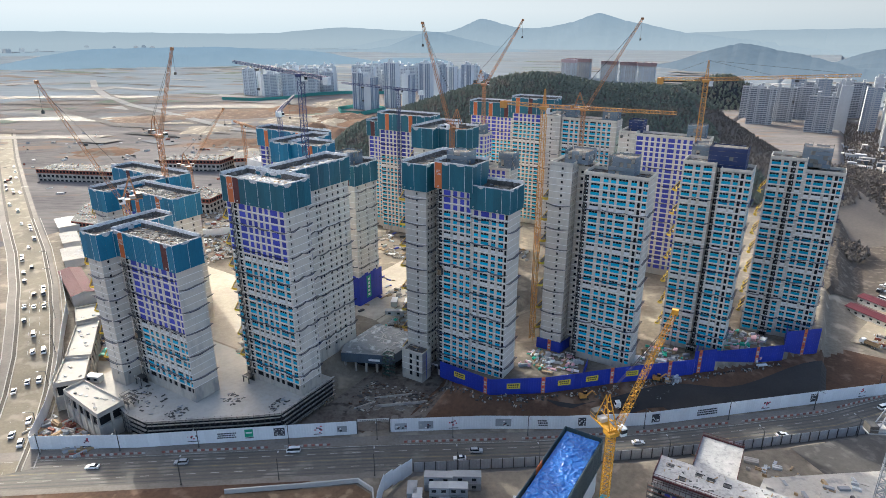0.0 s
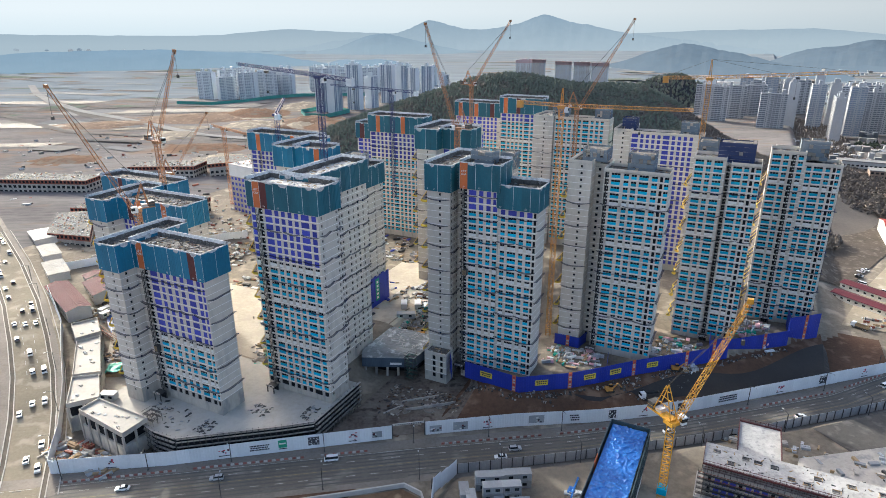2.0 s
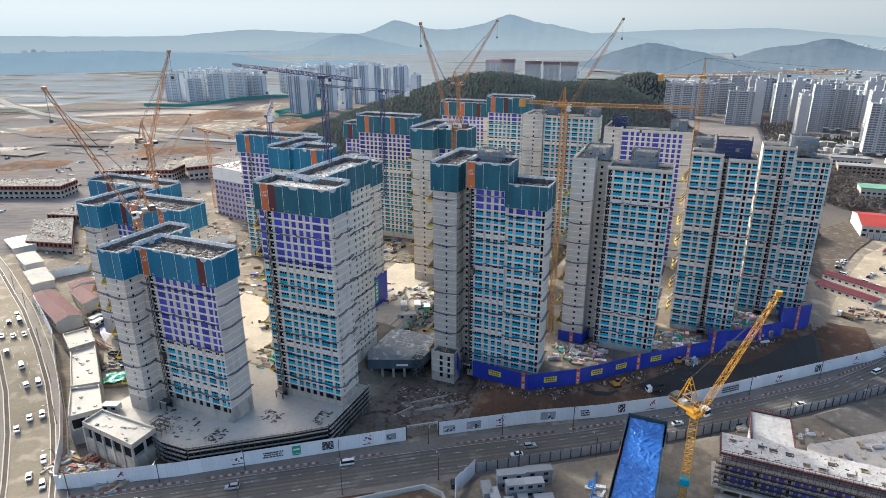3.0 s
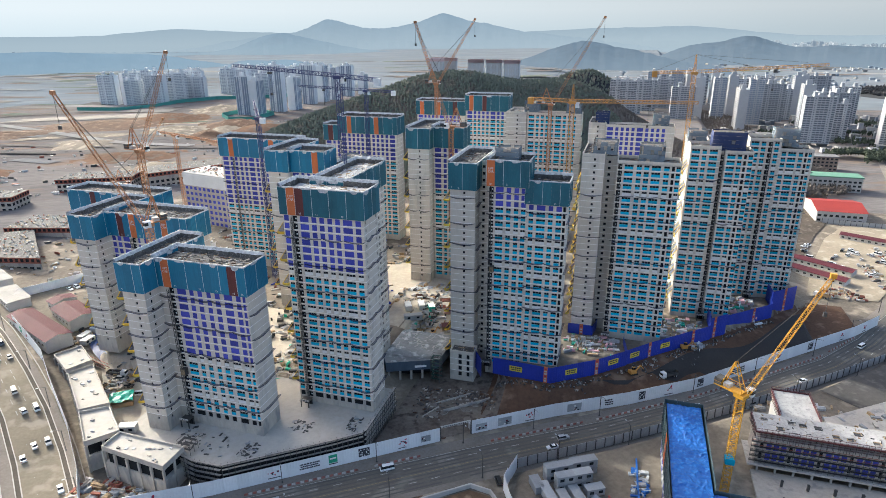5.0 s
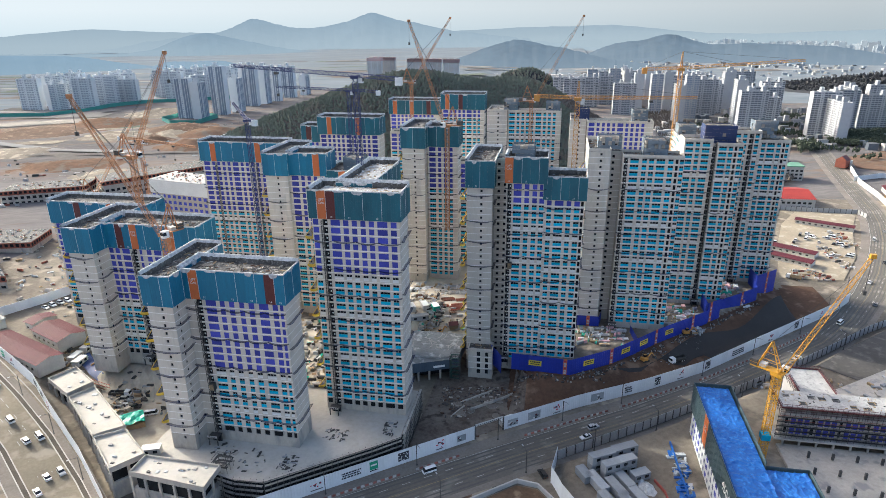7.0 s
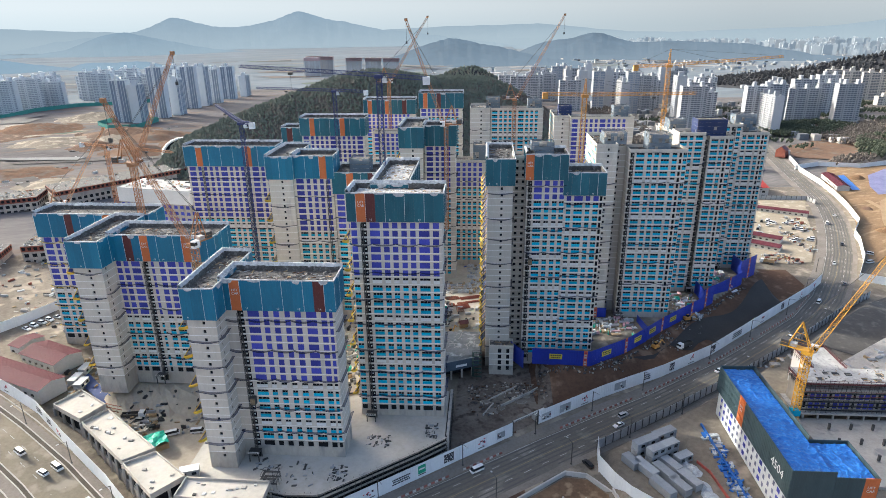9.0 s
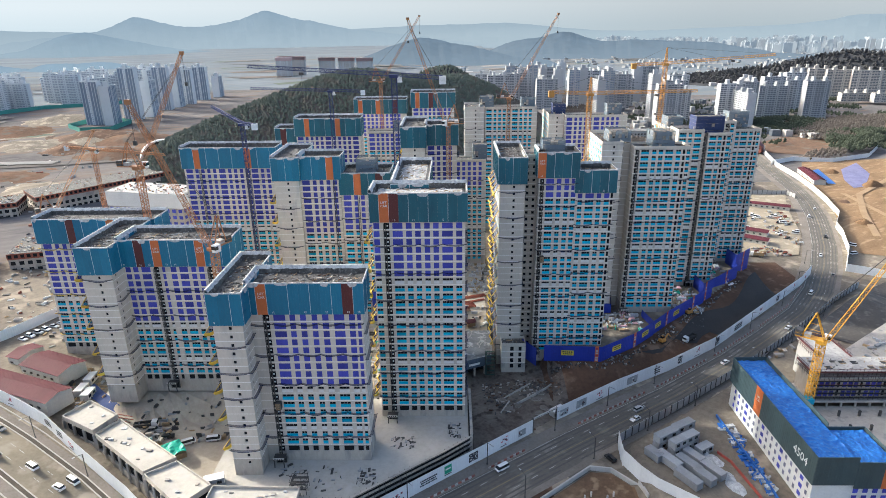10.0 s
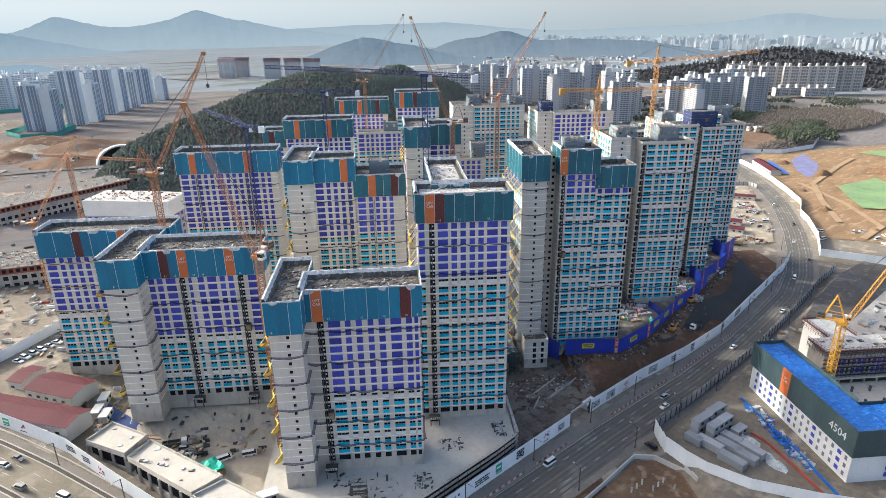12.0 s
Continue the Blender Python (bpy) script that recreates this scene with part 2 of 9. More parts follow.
# ---- mesh helpers ----
class Mesh:
    """Collects faces with material slots and links them as one mesh object."""

    def __init__(self):
        self.v, self.f, self.k, self.mats = [], [], [], []

    def slot(self, m):
        if m not in self.mats:
            self.mats.append(m)
        return self.mats.index(m)

    def poly(self, pts, m):
        n = len(self.v)
        self.v.extend([tuple(p) for p in pts])
        self.f.append(tuple(range(n, n + len(pts))))
        self.k.append(self.slot(m))

    def box(self, x0, x1, y0, y1, z0, z1, m, top=None, M=None):
        c = [(x0, y0, z0), (x1, y0, z0), (x1, y1, z0), (x0, y1, z0), (x0, y0, z1), (x1, y0, z1), (x1, y1, z1), (x0, y1, z1)]
        if M is not None:
            c = [tuple(M @ Vector(p)) for p in c]
        n = len(self.v)
        self.v.extend(c)
        for i, q in enumerate(((3, 2, 1, 0), (4, 5, 6, 7), (0, 1, 5, 4), (1, 2, 6, 5), (2, 3, 7, 6), (3, 0, 4, 7))):
            self.f.append(tuple(n + j for j in q))
            self.k.append(self.slot(top if (top is not None and i == 1) else m))

    def sheet(self, x0, x1, z0, z1, m, pitch=0.9, deep=0.04, thick=0.08):
        """One corrugated upright sheet facing -y."""
        n = max(1, int((x1 - x0) / pitch))
        front = []
        for i in range(n):
            a = x0 + (x1 - x0) * i / n
            w = (x1 - x0) / n
            front += [(a, -thick / 2), (a + w * 0.6, -thick / 2), (a + w * 0.65, -thick / 2 - deep), (a + w * 0.95, -thick / 2 - deep)]
        front.append((x1, -thick / 2))
        ring = front + [(x1, thick / 2), (x0, thick / 2)]
        base, N, k = len(self.v), len(ring), self.slot(m)
        self.v.extend([(x, y, z0) for x, y in ring] + [(x, y, z1) for x, y in ring])
        for i in range(N):
            j = (i + 1) % N
            self.f.append((base + i, base + j, base + N + j, base + N + i))
            self.k.append(k)
        self.f.append(tuple(base + N + i for i in range(N)))
        self.k.append(k)

    def beam(self, a, b, r, m):
        """A square bar from a to b."""
        a, b = Vector(a), Vector(b)
        d = (b - a)
        if d.length < 1e-6:
            return
        d.normalize()
        s = d.cross(Vector((0, 0, 1)) if abs(d.z) < 0.9 else Vector((1, 0, 0))).normalized() * r
        t = d.cross(s).normalized() * r
        n = len(self.v)
        for p in (a, b):
            self.v.extend([tuple(p + s + t), tuple(p + s - t), tuple(p - s - t), tuple(p - s + t)])
        k = self.slot(m)
        for i in range(4):
            j = (i + 1) % 4
            self.f.append((n + i, n + j, n + 4 + j, n + 4 + i))
            self.k.append(k)
        self.f.extend([(n + 3, n + 2, n + 1, n), (n + 4, n + 5, n + 6, n + 7)])
        self.k.extend([k, k])

    def data(self, name, smooth=False):
        me = bpy.data.meshes.new(name)
        me.from_pydata(self.v, [], self.f)
        for m in self.mats:
            me.materials.append(m)
        me.polygons.foreach_set("material_index", self.k)
        if smooth:
            me.polygons.foreach_set("use_smooth", [True] * len(self.f))
        me.update()
        return me

    def link(self, name, parent=None, label="", m=None, smooth=False, **tags):
        ob = new(name, self.data(name, smooth))
        if parent is not None:
            ob.parent = parent
        if m is not None:
            ob.matrix_basis = m
        return tagged(ob, label, **tags) if (label or tags) else ob


SHARED = {}
def piece(name, key, make, parent, m, label=""):
    """One small part on a mesh that alike parts share."""
    if key not in SHARED:
        mb = Mesh()
        make(mb)
        SHARED[key] = mb.data(name)
    ob = new(name, SHARED[key])
    ob.parent = parent
    ob.matrix_basis = m
    return tagged(ob, label) if label else ob


def empty(name, m, label, category, **tags):
    ob = new(name)
    ob.matrix_basis = m
    return tagged(ob, label, category, **tags)


GRID = -31.5                              # the estate's axes against the world's
CU, SU = math.cos(radians(GRID)), math.sin(radians(GRID))
def xy(u, v):
    return (u * CU - v * SU, u * SU + v * CU)


def at(u, v, z=0.0, turn=0.0):
    x, y = xy(u, v)
    return pose(x, y, z, 0, 0, GRID + turn)


def words(parent, text, size, m, material, label="", depth=0.02, name="lettering"):
    """Raised lettering, as a mesh."""
    cu = bpy.data.curves.new("letters", "FONT")
    cu.body, cu.size, cu.align_x, cu.align_y, cu.extrude = text, size, "CENTER", "CENTER", depth
    cu.resolution_u = 2
    tmp = bpy.data.objects.new("letters", cu)
    me = bpy.data.meshes.new_from_object(tmp)
    bpy.data.objects.remove(tmp)
    me.materials.clear()
    me.materials.append(material)
    ob = new(name, me)
    ob.parent = parent
    ob.matrix_basis = m
    return tagged(ob, label) if label else ob
# ---- the lie of the land ----
def ease(a, b, x):
    t = min(1.0, max(0.0, (x - a) / (b - a)))
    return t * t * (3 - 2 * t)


def along(pts, u):
    """Value at u of a broken line."""
    if u <= pts[0][0]:
        return pts[0][1]
    for (a, p), (b, q) in zip(pts, pts[1:]):
        if u <= b:
            return p + (q - p) * (u - a) / (b - a)
    return pts[-1][1]


FENCE = [(-224, 79.5), (-192, 100.3), (-160.5, 124.5), (-128.8, 148.6), (-119, 156.0), (-91, 175.6), (-63.4, 192.3), (-36.5, 211.5), (-9, 237), (17, 261), (41, 283), (56, 300)]
NEAR = [(-250, 36), (-212.6, 62), (-167, 94.5), (-114.4, 132.2), (-99, 142), (-67.6, 164.5), (-31, 192.5), (-4, 214.5), (25, 240), (50, 263), (72, 280)]
WALLFOOT = [(-123, 187.5), (-118.4, 191.3), (-94.5, 190.2), (-64.3, 213.6), (-54.8, 224.3), (-28.2, 249.3), (3.6, 282), (15, 297), (30, 320)]


def ground_z(u, v):
    z = 14.0 * ease(-225, -345, u) + 6 * ease(-345, -480, u)
    if u > -152:                                      # estate's south slope: up from the hoarding to the blue wall
        f, w = along(FENCE, u), along(WALLFOOT, u)
        if u < -118:
            z += 9.0 * ease(212, 240, v)
        elif u < 20:
            z += 5.5 * ease(-121, -108, u) * ease(f + 1, w - 3, v) + 3.8 * ease(w + 1, w + 5, v)
        else:
            z += 9.3 * ease(310, 420, v) * (1 - ease(20, 36, u))
    else:
        z += max(0.0, 9.0 - z) * max(ease(212, 240, v), ease(150, 160, v) * ease(-158, -170, u))
    z += 4.6 * ease(4, 9, along(NEAR, u) - v) * ease(-100, -95, u) * (1 - ease(60, 80, u)) if v < along(NEAR, u) else 0
    # low spoil heaps on the open land
    z += 1.2 * max(0.0, noise.noise(Vector((u * 0.013, v * 0.013, 0.3)))) * ease(330, 420, max(abs(u + 130), v - 60))
    return z


def steps(a, b, fine0, fine1, step):
    out, x, s = [], fine0, step
    while x > a:
        s *= 1.18
        x -= s
        out.append(max(x, a))
    out = out[::-1]
    x = fine0
    while x <= fine1:
        out.append(x)
        x += step
    s = step
    while x < b:
        out.append(x)
        s *= 1.18
        x += s
    out.append(b)
    return out


us, vs = steps(-6000, 6000, -390, 150, 2.5), steps(-3000, 7000, 60, 400, 2.5)
gm = Mesh()
gm.v = [(*xy(u, v), ground_z(u, v)) for v in vs for u in us]
W = len(us)
# The two far tones are lifted and blued: distance haze in the base colour.
k_earth, k_dirt, k_plain, k_hazed = (gm.slot(m) for m in (EARTH, DIRT, mat("far_plain", (0.215, 0.198, 0.188), (0.108, 0.103, 0.103), 0.009, 0.11, 1.0, bump=0.6, c3=(0.19, 0.148, 0.122), stretch=(0.6, 2.2, 1), spec=0.0), mat("far_plain_hazed", (0.205, 0.228, 0.246), (0.14, 0.162, 0.182), 0.004, 0.02, 1.0, bump=0.1, c3=(0.18, 0.19, 0.195), stretch=(0.5, 2.5, 1), spec=0.0)))
for j in range(len(vs) - 1):
    for i in range(W - 1):
        gm.f.append((j * W + i, j * W + i + 1, (j + 1) * W + i + 1, (j + 1) * W + i))
        u, v = (us[i] + us[i + 1]) / 2, (vs[j] + vs[j + 1]) / 2
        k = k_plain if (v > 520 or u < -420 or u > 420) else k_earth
        # beyond this radius the land takes the bluer haze-toned material
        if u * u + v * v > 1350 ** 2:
            k = k_hazed
        if -150 < u < 45 and along(FENCE, u) + 2.5 < v < (along(WALLFOOT, u) + 1.0 if u > -112 else 206):
            k = k_dirt
        gm.k.append(k)
gm.link("ground", label="bare sandy building-site earth reaching the plain", category="ground", kind="structure", smooth=True)


def ribbon(name, left, right, m, lift, label, category="road", n=6):
    """A strip between two broken lines in plan, laid on the land."""
    mb = Mesh()
    for (a, b), (c, d) in zip(zip(left, left[1:]), zip(right, right[1:])):
        for i in range(n):
            s, t = i / n, (i + 1) / n
            pl = [Vector(a).lerp(Vector(b), s), Vector(a).lerp(Vector(b), t), Vector(c).lerp(Vector(d), t), Vector(c).lerp(Vector(d), s)]
            c_n = max(4, min(24, int((pl[0] - pl[3]).length / 3)))
            for q in range(c_n):
                s0, s1 = q / c_n, (q + 1) / c_n
                quad = [pl[0].lerp(pl[3], s0), pl[0].lerp(pl[3], s1), pl[1].lerp(pl[2], s1), pl[1].lerp(pl[2], s0)]
                mb.poly([(*xy(p[0], p[1]), ground_z(p[0], p[1]) + lift) for p in quad], m)
    return mb.link(name, label=label, category=category, kind="structure")


def offset(line, d):
    """The line moved d metres to the side of larger v."""
    out = []
    for i, p in enumerate(line):
        a, b = Vector(line[max(0, i - 1)]), Vector(line[min(len(line) - 1, i + 1)])
        t = (b - a).normalized()
        out.append((p[0] - t.y * d, p[1] + t.x * d))
    return out


CENTRE = [(-300, 12), (-250, 43), (-212, 71), (-167, 103.5), (-114.4, 141), (-67.6, 172.5), (-31, 200), (-4, 223), (25, 249), (48, 277), (71, 312), (92, 349), (110, 386), (123, 415), (138, 455), (149, 493), (158, 538), (166, 578), (178, 640), (205, 760), (280, 950)]
ribbon("road", offset(CENTRE, 7.6), offset(CENTRE, -7.6), ASPHALT, 0.10, "grey asphalt four-lane road with worn lane markings")
ribbon("pavement", offset(CENTRE, 12.6), offset(CENTRE, 7.6), PAVE, 0.14, "dusty paved strip between the road and the hoarding", "pavement")
ribbon("pavement_near", offset(CENTRE, -7.6), offset(CENTRE, -10.2), PAVE, 0.14, "dusty paved verge along the road", "pavement")
LEFTROAD = [(-222, 62), (-240, 76), (-262, 92), (-285, 107), (-310, 121), (-345, 139), (-400, 164), (-460, 188), (-560, 230), (-700, 290), (-900, 380)]
LEFTROAD = offset(LEFTROAD, -4.2)
ribbon("road_left", offset(LEFTROAD, 6.2)[::-1], offset(LEFTROAD, -6.2)[::-1], ROADPALE, 0.125, "pale dusty concrete road busy with cars")
ribbon("side_road", [(-114, 134), (-104, 118), (-98, 95), (-92, 60)], [(-122, 128), (-113, 113), (-107, 90), (-102, 56)], ASPHALT, 0.118, "short asphalt side road")


def marks(name, line, d, dash, gap, w, m, label):
    mb, pos = Mesh(), 0.0
    pts = offset(line, d)
    for a, b in zip(pts, pts[1:]):
        a, b = Vector(a), Vector(b)
        ln, t = (b - a).length, (b - a).normalized()
        nrm = Vector((-t.y, t.x)) * w / 2
        s = 0.0
        while s < ln:
            e = min(ln, s + dash)
            p, q = a + t * s, a + t * e
            mb.poly([(*xy(*c), ground_z(*c) + 0.125) for c in (p - nrm, q - nrm, q + nrm, p + nrm)], m)
            s += dash + gap
    mb.link(name, label=label, category="road marking", kind="structure")


TYRE = mat("tyre_worn_asphalt", (0.105, 0.098, 0.088), (0.075, 0.07, 0.063), 0.05, 1.2, 0.85, c3=(0.135, 0.125, 0.11))
for d in (5.6, 1.9, -1.9, -5.6):
    for e in (-0.85, 0.85):
        ribbon("tyre_track", offset(CENTRE, d + e + 0.32), offset(CENTRE, d + e - 0.32), TYRE, 0.112, "darker tyre-polished strip along a lane", "road")
marks("lane_mark", CENTRE[1:], 3.7, 3, 5, 0.2, MARK, "worn white dashed lane line")
marks("lane_mark", CENTRE[1:], -3.7, 3, 5, 0.2, MARK, "worn white dashed lane line")
marks("centre_mark", CENTRE[1:], 0.0, 8, 0.0, 0.16, MARK_Y, "worn yellow centre line")
marks("edge_mark", CENTRE[1:], 7.1, 8, 0.0, 0.18, MARK, "worn white edge line")
for sgn in (1, -1):
    ribbon("verge", offset(LEFTROAD, 7.9 * sgn), offset(LEFTROAD, 6.2 * sgn), mat("verge_soil", (0.10, 0.082, 0.062), (0.055, 0.046, 0.036), 0.2, 1.5, 0.95), 0.16, "dark planted verge beside the road", "verge")
    ribbon("pavement", offset(LEFTROAD, (11.6 if sgn > 0 else 10.6) * sgn), offset(LEFTROAD, 7.9 * sgn), PAVE, 0.22, "grey footway with pale kerbs", "pavement")
    for d in (6.2, 7.9, 11.6):
        kl, mb = offset(LEFTROAD[:8], d * sgn), Mesh()
        for a, b in zip(kl, kl[1:]):
            for i in range(6):
                p, q = Vector(a).lerp(Vector(b), i / 6), Vector(a).lerp(Vector(b), (i + 1) / 6)
                mb.beam((*xy(*p), ground_z(*p) + 0.22), (*xy(*q), ground_z(*q) + 0.22), 0.17, CONCRETE)
        mb.link("kerb", label="pale concrete kerb", category="kerb", kind="structure")
marks("lane_mark", LEFTROAD[:7], 2.1, 3, 5, 0.2, MARK, "worn white dashed lane line")
marks("lane_mark", LEFTROAD[:7], -2.1, 3, 5, 0.2, MARK, "worn white dashed lane line")

# ---- wooded hill behind the estate ----
def hill_z(x, y):
    g = lambda cx, cy, sx, sy, h: h * math.exp(-((x - cx) / sx) ** 2 - ((y - cy) / sy) ** 2)
    h = g(111, 628, 101, 117, 74.6) + g(236, 667, 80, 73, 57.3) + g(-27, 641, 128, 64, 55) + g(290, 579, 74, 117, 26.5)
    return h * ease(-165, -95, x - 0.1 * (y - 600)) - 8


def woodland(name, hz, x0, x1, y0, y1, step, m, label, size=2.7, rise=12.0, seed=4, clumps=5):
    rng = random.Random(seed)
    mb = Mesh()
    n, k = 0, mb.slot(m)
    y = y0
    while y < y1:
        x = x0
        while x < x1:
            px, py = x + rng.uniform(-0.5, 0.5) * step, y + rng.uniform(-0.5, 0.5) * step
            h = hz(px, py)
            if h > 1.0:
                r = size * rng.uniform(0.75, 1.3)
                z = rise + h - 1.0
                for c in range(clumps):
                    f = c / (clumps - 1)
                    q = r * (0.72 - 0.28 * f) * rng.uniform(0.8, 1.25)
                    off = r * (0.62 - 0.5 * f)
                    ox, oy, oz = px + rng.uniform(-off, off), py + rng.uniform(-off, off), z + r * (0.5 + 1.25 * f) * rng.uniform(0.85, 1.15)
                    b = len(mb.v)
                    for dx, dy, dz in ((1, 0, 0), (0, 1, 0), (-1, 0, 0), (0, -1, 0), (0, 0, 1), (0, 0, -1)):
                        w = q * rng.uniform(0.65, 1.3)
                        mb.v.append((ox + dx * w + rng.uniform(-0.2, 0.2) * q, oy + dy * w + rng.uniform(-0.2, 0.2) * q, oz + dz * w * 1.15 + rng.uniform(-0.2, 0.2) * q))
                    for i in range(4):
                        j = (i + 1) % 4
                        mb.f.append((b + i, b + j, b + 4))
                        mb.f.append((b + j, b + i, b + 5))
                        mb.k.extend((k, k))
            x += step
        y += step
    return mb.link(name, label=label, category="wood", kind="stuff")


def mound(name, hz, x0, x1, y0, y1, n, m, label, rise=12.0):
    mb = Mesh()
    xs, ys = np.linspace(x0, x1, n), np.linspace(y0, y1, n)
    mb.v = [(x, y, rise + h - 0.5 - 7.0 * (1 - ease(-8, 2, h))) for x, y, h in ((x, y, hz(x, y)) for y in ys for x in xs)]
    for j in range(n - 1):
        for i in range(n - 1):
            mb.f.append((j * n + i, j * n + i + 1, (j + 1) * n + i + 1, (j + 1) * n + i))
            mb.k.append(0)
    mb.slot(m)
    return mb.link(name, label=label, category="hill", kind="structure", smooth=True)


mound("hill", hill_z, -330, 680, 300, 960, 80, BARE, "low hill covered with pines behind the estate")
woodland("hill_wood", lambda x, y: hill_z(x, y) if x < 262 + 40 * noise.noise(Vector((x * 0.02, y * 0.02, 3))) else 0, -330, 330, 430, 770, 2.8, FOREST, "dense dark green pine wood on the hill", 1.75)
woodland("hill_scrub", lambda x, y: hill_z(x, y) if x > 262 + 40 * noise.noise(Vector((x * 0.02, y * 0.02, 3))) else 0, 200, 520, 430, 800, 3.6, BARE, "leafless grey-brown wood on the hill's flank", 1.4, seed=6, clumps=4)

# ---- far ridges and plain ----
VIEW = (-93.0, 15.0)                       # the middle of the walk, from which the bearings run
def ridge(name, az0, az1, dist, peaks, base, m, label, n=110, rough=1.0):
    """A far range: its crest by bearing (degrees to the right of +y) in degrees of height over the eye's level."""
    mb = Mesh()
    cols = []
    for i in range(n + 1):
        az = az0 + (az1 - az0) * i / n
        e = base
        for c, w, p in peaks:
            e += p * math.exp(-abs((az - c) / w) ** 1.8)
        e += rough * (0.07 * noise.noise(Vector((az * 0.8, dist * 0.01, 0))) + 0.045 * noise.noise(Vector((az * 2.6, dist * 0.01, 5))) + 0.02 * noise.noise(Vector((az * 9, dist * 0.01, 7))))
        f = ease(az0, az0 + 2.5, az) * (1 - ease(az1 - 2.5, az1, az))
        h = max(0.0, EYE + dist * math.tan(radians(e))) * f
        row = []
        for k, (q, hh) in enumerate(((0.90, 0.0), (0.92, 0.2), (0.94, 0.42), (0.96, 0.62), (0.98, 0.82), (1.0, 1.0), (1.03, 0.7), (1.06, 0.0))):
            j = 0.0 if k in (0, 5, 7) else 0.035 * noise.noise(Vector((az * 1.5, k * 0.7, dist * 0.02)))
            row.append((VIEW[0] + math.sin(radians(az)) * dist * (q + j * 0.3), VIEW[1] + math.cos(radians(az)) * dist * (q + j * 0.3), (hh + j) * h - 3))
        cols.append(row)
    for a, b in zip(cols, cols[1:]):
        for q in range(7):
            mb.poly([a[q], b[q], b[q + 1], a[q + 1]], m)
    return mb.link(name, label=label, category="mountains", kind="structure", smooth=True)


# Ridge tones: haze put into the glow, paler at the foot of each range.
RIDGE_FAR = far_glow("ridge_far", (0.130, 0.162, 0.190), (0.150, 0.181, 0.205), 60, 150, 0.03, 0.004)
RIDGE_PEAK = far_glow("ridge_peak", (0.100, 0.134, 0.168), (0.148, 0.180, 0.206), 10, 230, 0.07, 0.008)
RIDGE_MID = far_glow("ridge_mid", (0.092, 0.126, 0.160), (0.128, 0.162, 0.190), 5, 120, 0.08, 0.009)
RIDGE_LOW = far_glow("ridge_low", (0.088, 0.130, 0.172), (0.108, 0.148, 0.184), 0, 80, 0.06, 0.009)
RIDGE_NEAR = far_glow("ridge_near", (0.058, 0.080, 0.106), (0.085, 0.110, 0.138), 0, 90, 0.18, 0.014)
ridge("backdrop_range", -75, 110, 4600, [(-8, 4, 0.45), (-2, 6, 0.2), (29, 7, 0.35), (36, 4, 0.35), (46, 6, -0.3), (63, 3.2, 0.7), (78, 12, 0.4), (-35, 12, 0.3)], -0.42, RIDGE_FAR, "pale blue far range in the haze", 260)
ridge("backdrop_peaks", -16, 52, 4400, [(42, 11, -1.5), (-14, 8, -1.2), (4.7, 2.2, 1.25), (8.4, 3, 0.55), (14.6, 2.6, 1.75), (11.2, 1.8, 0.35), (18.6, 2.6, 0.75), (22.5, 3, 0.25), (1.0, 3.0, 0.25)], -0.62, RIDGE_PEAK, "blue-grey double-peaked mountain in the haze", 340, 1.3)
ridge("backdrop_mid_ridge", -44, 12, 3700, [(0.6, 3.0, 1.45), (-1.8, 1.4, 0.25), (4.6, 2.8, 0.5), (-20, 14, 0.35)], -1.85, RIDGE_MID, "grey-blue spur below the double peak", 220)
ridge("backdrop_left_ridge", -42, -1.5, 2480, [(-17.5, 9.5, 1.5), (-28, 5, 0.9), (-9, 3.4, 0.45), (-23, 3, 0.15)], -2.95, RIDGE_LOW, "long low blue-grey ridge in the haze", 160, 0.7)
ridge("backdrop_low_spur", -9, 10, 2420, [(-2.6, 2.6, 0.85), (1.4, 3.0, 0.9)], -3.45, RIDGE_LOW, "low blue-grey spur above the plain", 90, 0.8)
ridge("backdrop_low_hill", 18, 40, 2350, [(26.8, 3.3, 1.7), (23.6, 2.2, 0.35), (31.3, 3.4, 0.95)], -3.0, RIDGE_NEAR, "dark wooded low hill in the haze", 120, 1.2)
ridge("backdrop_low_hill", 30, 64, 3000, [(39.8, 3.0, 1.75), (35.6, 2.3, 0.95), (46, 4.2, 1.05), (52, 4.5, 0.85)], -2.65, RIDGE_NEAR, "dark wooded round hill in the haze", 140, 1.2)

# added glowing band painted as pale sky behind the ranges, brightest towards the sun
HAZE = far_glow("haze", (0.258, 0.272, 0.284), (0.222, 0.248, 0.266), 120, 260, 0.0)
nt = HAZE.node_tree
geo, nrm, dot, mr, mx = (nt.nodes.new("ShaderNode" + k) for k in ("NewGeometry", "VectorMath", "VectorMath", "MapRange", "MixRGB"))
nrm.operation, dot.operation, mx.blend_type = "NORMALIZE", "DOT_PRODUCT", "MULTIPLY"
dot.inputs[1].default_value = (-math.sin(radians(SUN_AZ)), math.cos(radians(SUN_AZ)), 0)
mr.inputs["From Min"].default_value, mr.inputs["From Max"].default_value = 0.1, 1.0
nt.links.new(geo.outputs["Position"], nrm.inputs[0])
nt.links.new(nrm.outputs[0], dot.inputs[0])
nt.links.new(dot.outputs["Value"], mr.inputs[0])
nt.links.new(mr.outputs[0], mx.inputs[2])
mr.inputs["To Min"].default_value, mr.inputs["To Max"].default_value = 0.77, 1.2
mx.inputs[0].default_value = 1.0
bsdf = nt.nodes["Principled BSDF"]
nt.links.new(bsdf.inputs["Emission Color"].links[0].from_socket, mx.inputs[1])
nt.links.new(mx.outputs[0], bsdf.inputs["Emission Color"])
